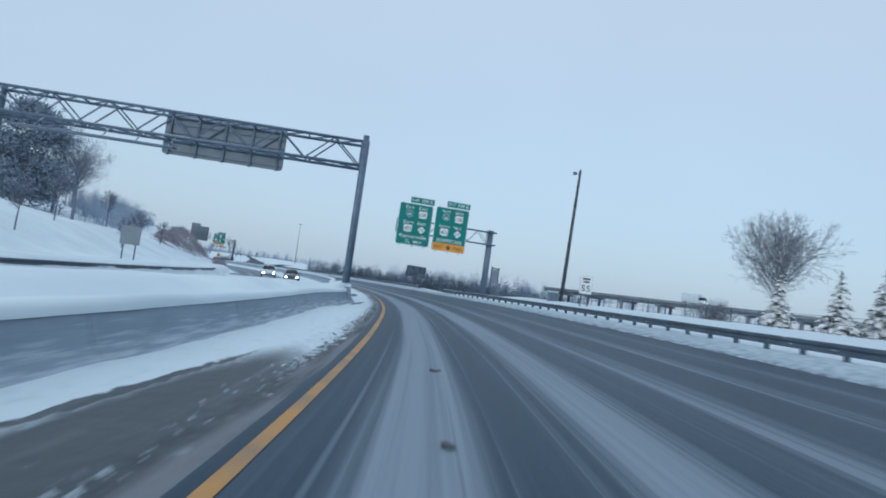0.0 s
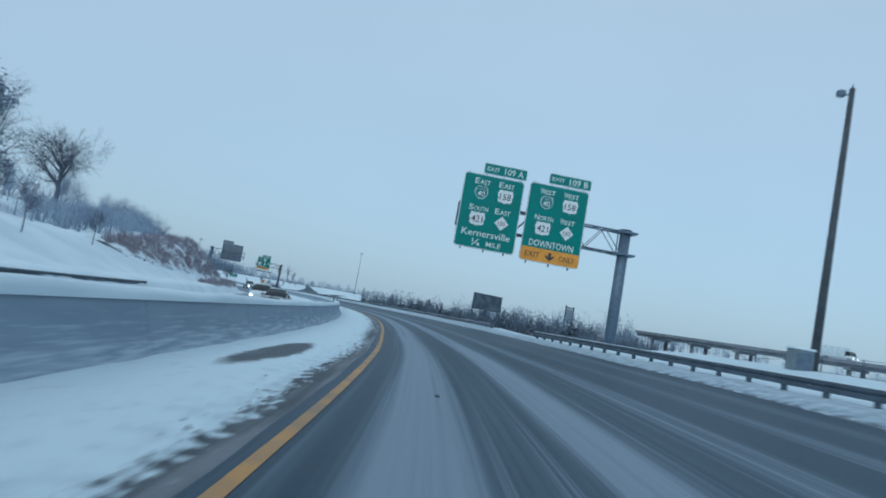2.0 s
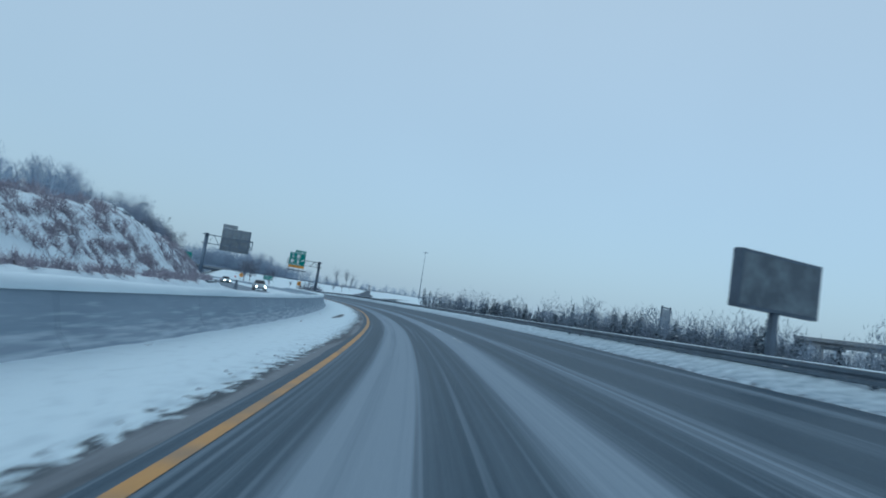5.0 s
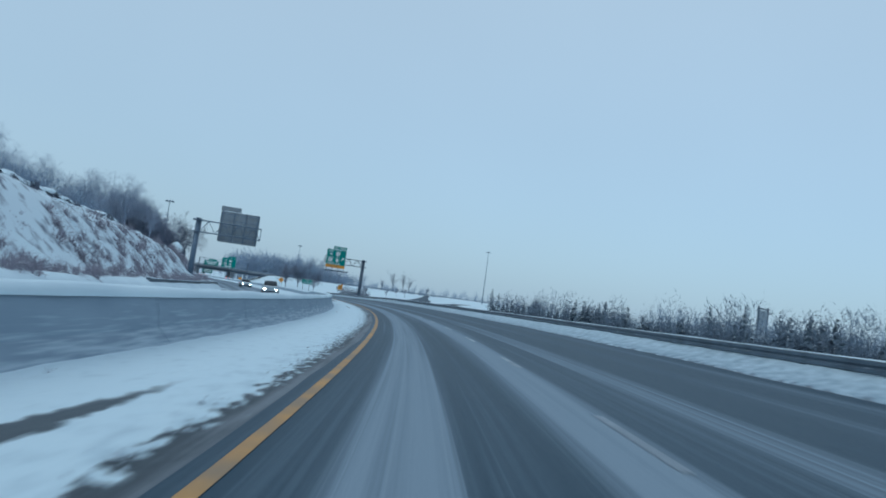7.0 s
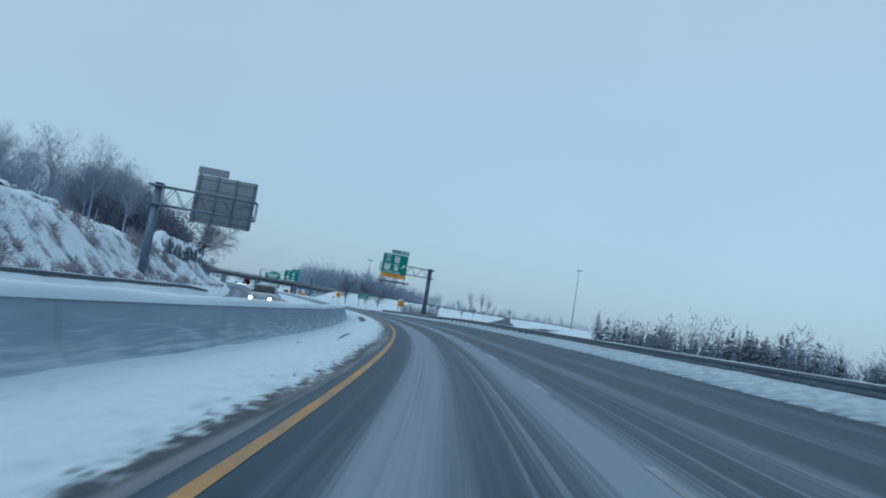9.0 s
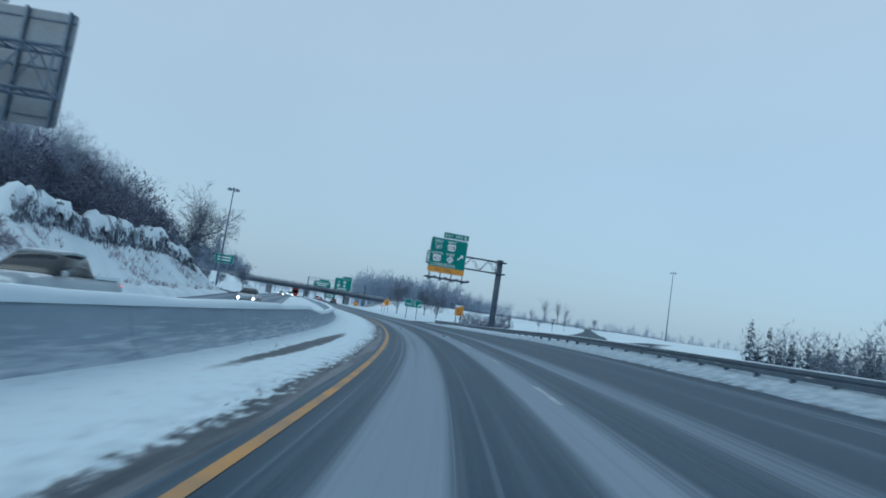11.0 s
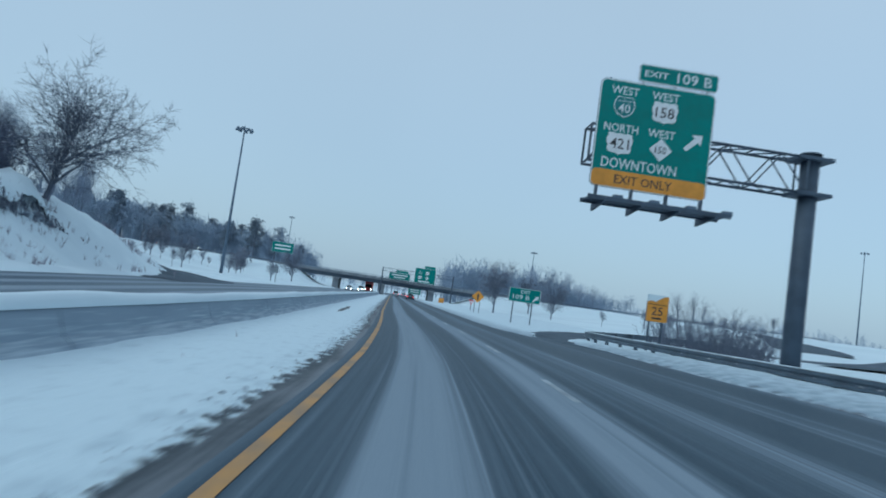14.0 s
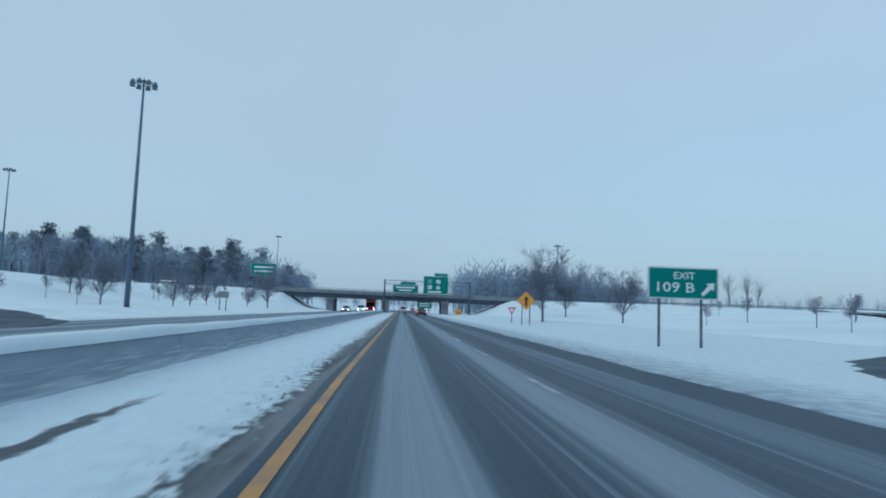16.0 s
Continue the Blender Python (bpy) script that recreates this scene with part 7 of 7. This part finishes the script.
brush("bank_brush", 20000, (98, 226, -27.5, -17.6), 0.42, M_BRUSH, 1, "brown winter brush poking through snow on the bank", tilt=0.9, width=0.03)
brush("hill_brush", 3200, (100, 150, -29, -21.5), 0.6, M_BRUSH, 2, "brown thicket along the brow of the hill", width=0.035)
hill_mounds = []
for i in range(230):
    s = rnd.uniform(101, 152)
    l = rnd.uniform(float(brush_top(s)), float(brush_foot(s)))
    hill_mounds.append((s, l, rnd.uniform(0.6, 1.3)))
for i in range(80):
    hill_mounds.append((rnd.uniform(112, 166), rnd.uniform(-18.2, -16.7), rnd.uniform(0.45, 0.95)))
for i in range(210):
    s = rnd.uniform(150, 226)
    if rough_noise(s, 0.0, 6.0, 3.0) > -0.25:
        hill_mounds.append((s, rnd.uniform(-23.0, -17.6), rnd.uniform(0.5, 1.05)))
far_wood("hill_thicket", hill_mounds, M_BRUSH, "mound", 21, "low brown mounds of bare shrubs over the brow of the bank", 120, 0.7)
brush("bank_weeds", 2200, (224, 292, -22.5, -16.6), 0.85, M_BRUSH, 3, "sparse dead weeds in the snow of the bank", width=0.02)
brush("valley_brush", 7000, (105, 240, 16, 28), 0.6, M_BRUSH, 4, "brown brush on the slope below the guardrail", width=0.025)
brush("median_weeds", 60, (60, 250, -2.6, -1.6), 0.28, M_BRUSH, 7, "a few dead stalks in the median snow", width=0.01)

snow_strip("brushy_bank", np.arange(99, 228, 0.9), [lambda s, k=k: brush_foot(s) + (brush_top(s) - brush_foot(s)) * k for k in (0.0, 0.03, 0.1, 0.2, 0.3, 0.4, 0.5, 0.6, 0.7, 0.8, 0.9, 0.97, 1.0)], lambda s, l: land_z(s, l) + 0.27 + 0.10 * rough_noise(s, l, 1.2, 3.0) - np.where((l > brush_foot(s) - 0.02) | (l < brush_top(s) + 0.02), 0.35, 0), M_BANK, "snow broken by brush and bare earth on the bank")


def thicket(name, s, l, w, h, n, seed, mat, label):
    rnd = random.Random(seed)
    st = Sticks()
    for i in range(n):
        a, r = rnd.uniform(0, 2 * math.pi), w * 0.5 * math.sqrt(rnd.random())
        p = Vector((math.cos(a) * r, math.sin(a) * r, -0.1))
        hh = h * rnd.uniform(0.5, 1.0) * (1 - 0.35 * (2 * r / w) ** 2)
        q = p
        d = Vector((math.cos(a) * 0.35, math.sin(a) * 0.35, 1))
        for k in range(3):
            nx = q + (d + Vector((rnd.uniform(-0.25, 0.25), rnd.uniform(-0.25, 0.25), 0))) * (hh / 3)
            st.stick(q, nx, 0.022 * (1 - k * 0.28), 0.022 * (0.72 - k * 0.28), 3)
            for j in range(3):
                b = q.lerp(nx, rnd.random())
                st.stick(b, b + Vector((rnd.uniform(-1, 1), rnd.uniform(-1, 1), rnd.uniform(0.3, 1.0))) * hh * 0.16, 0.009, 0.003, 3)
            q = nx
    t = thing(name, Matrix.Translation(spot(s, l)), label, "shrub")
    part("twig_tangle", st.mesh("twig_tangle", mat), mat, t)
    return t


thicket("bare_shrub", 271, 17.6, 6.4, 3.0, 330, 1, M_BARK, "wide bare shrub at the foot of the exit gantry")
thicket("bare_shrub", 274.6, 20.6, 4.6, 2.2, 200, 2, M_BARK, "bare shrub beside the exit ramp")
thicket("bare_shrub", 203, -18.6, 2.4, 1.3, 80, 3, M_BRUSH, "brown shrub at the foot of the sign gantry")
thicket("bare_shrub", 213, -19.2, 3.0, 1.2, 80, 4, M_BRUSH, "brown shrub on the snowy bank")
thicket("bare_shrub", 24, 13.9, 0.9, 0.7, 40, 5, M_BRUSH, "small dead tuft beside the guardrail")
thicket("bare_shrub", 112, 20.0, 4.0, 1.6, 110, 6, M_BRUSH, "bare shrub on the slope below the board")


def hedge(name, s0, s1, l_of, h_of, seed, label):
    """Lumpy snow-laden hedge: a rough rounded ridge with twigs standing out of it."""
    s = np.arange(s0, s1, 0.35)
    prof = [(0.9, 0.0), (1.05, 0.35), (0.85, 0.72), (0.45, 0.96), (0.0, 1.0), (-0.5, 0.9), (-0.9, 0.5), (-1.0, 0.0)]
    m, n = len(prof), len(s)
    V = np.empty((n, m, 3))
    L, H = l_of(s), h_of(s) * smooth(s0 - 0.3, s0 + 3, s) * (1 - smooth(s1 - 3, s1 + 0.3, s))
    for j, (o, z) in enumerate(prof):
        lump = 0.42 * rough_noise(s, 0 * s + 2.3 * j, 1.1, seed) + 0.24 * rough_noise(s, 0 * s + 1.1 * j, 0.4, seed + 1)
        x, y = xy(s, L + o * (0.9 + 0.8 * lump))
        V[:, j, 0], V[:, j, 1] = x, y
        V[:, j, 2] = land_z(s, L + o * 0.8) - 0.25 + H * z * (1 + 0.8 * lump)
    faces = [(i * m + j, i * m + j + 1, (i + 1) * m + j + 1, (i + 1) * m + j) for i in range(n - 1) for j in range(m - 1)]
    root = thing(name, Matrix.Identity(4), label, "hedge")
    part("foliage", mesh_from("foliage", V.reshape(-1, 3).tolist(), faces, M_VINE), M_VINE, root, "dark hanging tangle")
    cap = [(0.98, 0.62), (0.98, 0.86), (0.62, 1.12), (0.1, 1.20), (-0.5, 1.08), (-1.0, 0.62)]
    C = np.empty((n, len(cap), 3))
    for j, (o, z) in enumerate(cap):
        lump = 0.22 * rough_noise(s, 0 * s + 1.3 * j, 1.6, seed + 2) + 0.10 * rough_noise(s, 0 * s + 1.1 * j, 0.5, seed + 1)
        drop = (0.42, 0.30, 0.16, 0.12, 0.10, 0.0)[j] * (rough_noise(s, 0 * s, 1.3, seed + 5) + 0.5 * rough_noise(s, 0 * s + j, 0.5, seed + 8))
        drop = drop - (0.55, 0.42, 0.22, 0.10, 0.0, 0.0)[j] * smooth(0.15, 0.5, rough_noise(s, 0 * s, 2.1, seed + 7))
        x, y = xy(s, L + o * (0.95 + 0.5 * lump))
        C[:, j, 0], C[:, j, 1] = x, y
        C[:, j, 2] = land_z(s, L + o * 0.8) - 0.25 + H * (z + drop) * (1 + 0.5 * lump)
    k = len(cap)
    part("snow_crust", mesh_from("snow_crust", C.reshape(-1, 3).tolist(), [(i * k + j, i * k + j + 1, (i + 1) * k + j + 1, (i + 1) * k + j) for i in range(n - 1) for j in range(k - 1)], M_SNOW, True), M_SNOW, root, "thick white snow crust")
    rnd = random.Random(seed)
    st = Sticks()
    for i in range(n * 22):
        k, o = rnd.randrange(n), rnd.uniform(0.3, 0.95)
        p = Vector(V[k, 2]).lerp(Vector(V[k, 0]), rnd.uniform(-0.3, 0.9))
        out = Vector((math.cos(heading(s[k])), math.sin(heading(s[k])), 0)) * rnd.uniform(0.0, 0.35)
        st.blade(p + out, p + out * 1.3 + Vector((rnd.uniform(-0.15, 0.15), rnd.uniform(-0.15, 0.15), -rnd.uniform(0.2, 0.8))), Vector((rnd.uniform(-1, 1), rnd.uniform(-1, 1), 0)).normalized() * 0.03)
    for i in range(n * 3):
        k, j = rnd.randrange(n), rnd.randrange(1, m - 1)
        p = Vector(V[k, j])
        st.blade(p - Vector((0, 0, 0.1)), p + Vector((rnd.uniform(-0.4, 0.4), rnd.uniform(-0.4, 0.4), rnd.uniform(0.0, 0.6))), Vector((rnd.uniform(-1, 1), rnd.uniform(-1, 1), 0)).normalized() * 0.025)
    part("twig_tangle", st.mesh("twig_tangle", M_BARK), M_BARK, root, "thin bare twigs")


hedge("snowy_hedge", 226, 279.5, lambda s: -22.9 + 0.5 * rough_noise(s, 0 * s, 7.0) + 1.9 * smooth(266, 279, s), lambda s: 1.6 + 0.5 * rough_noise(s, 0 * s, 4.0, 2.0) + 0.25 * rough_noise(s, 0 * s, 1.5, 4.0) - 0.5 * smooth(268, 280, s), 1.0, "ragged hedge of hanging vines under a thick crust of snow")
hedge("snowy_hedge", 150, 216, lambda s: -26.2 + 0.4 * rough_noise(s, 0 * s, 6.0), lambda s: 0.8 + 0.3 * rough_noise(s, 0 * s, 4.0, 2.0), 4.0, "low ragged hedge along the crest of the brushy bank")


# ---- crumbs of slush along the edges of the asphalt ----
def crumbs(name, n, s0, s1, edge_of, side, reach, seed, mat, label):
    """Small uneven lumps thrown along a snow edge, thinning out from it."""
    rnd = random.Random(seed)
    verts, faces = [], []
    for i in range(n):
        s = rnd.uniform(s0, s1)
        if rough_noise(s, 0.0, 3.0, seed) < rnd.uniform(-0.9, 0.5):
            continue
        l = float(edge_of(s)) + side * abs(rnd.gauss(0, reach))
        x, y = xy(s, l)
        z = float(road_z(s, l)) + 0.02
        r = 0.010 + 0.032 * rnd.random() ** 2.5
        b, tw = len(verts), rnd.uniform(0, 3)
        for k in range(5):
            q = tw + 2 * math.pi * k / 5
            rr = r * rnd.uniform(0.7, 1.35)
            verts.append((float(x) + rr * math.cos(q), float(y) + rr * math.sin(q), z - 0.01))
        verts.append((float(x) + rnd.uniform(-0.3, 0.3) * r, float(y) + rnd.uniform(-0.3, 0.3) * r, z + r * rnd.uniform(0.5, 1.0)))
        faces += [(b + k, b + (k + 1) % 5, b + 5) for k in range(5)]
    lone(name, mesh_from(name, verts, faces, mat), label, "snow", "stuff")


crumbs("slush_crumbs", 4000, 2, 330, lambda s: line_l(s) - 0.50, -1, 0.22, 3, M_SLUSH, "grey crumbs of slush along the ragged edge of the median snow")
crumbs("verge_crumbs", 4500, 2, 262, lambda s: right_edge(s) + 0.05, 1, 0.35, 5, M_SLUSH, "grey crumbs of slush along the ragged edge of the verge")


def road_clump(s, l, size, seed):
    """A flattened dark clump of ice and dirt lying in the lane."""
    rnd = random.Random(seed)
    bm = bmesh.new()
    bmesh.ops.create_icosphere(bm, subdivisions=2, radius=size)
    for v in bm.verts:
        v.co = Vector((v.co.x * 1.3, v.co.y, v.co.z * 0.45)) * rnd.uniform(0.7, 1.2)
    g = thing("ice_clump", Matrix.Translation((*[float(c) for c in xy(s, l)], float(road_z(s, l)) + size * 0.3)) @ Matrix.Rotation(rnd.uniform(0, 3), 4, "Z"), "small dark clump of dirty ice on the asphalt", "ice", "clumps of ice on the road")
    part("clump", bm, M_MUD, g)


for s, l, size, seed in ((9.6, 1.33, 0.055, 1), (9.75, 1.42, 0.03, 2), (5.0, 1.39, 0.06, 3), (43.7, 1.40, 0.04, 4), (229.5, 1.45, 0.05, 5), (222.5, 3.4, 0.06, 6)):
    road_clump(s, l, size, seed)

lorry = vehicle("box_truck", 150, 150, M_CAR_WHITE, "white box truck crossing the far viaduct", "truck")
lorry.matrix_world = viaduct.matrix_world @ Matrix.Translation((vl * 0.489, -2.0, 7.17)) @ Matrix.Rotation(radians(90), 4, "Z")
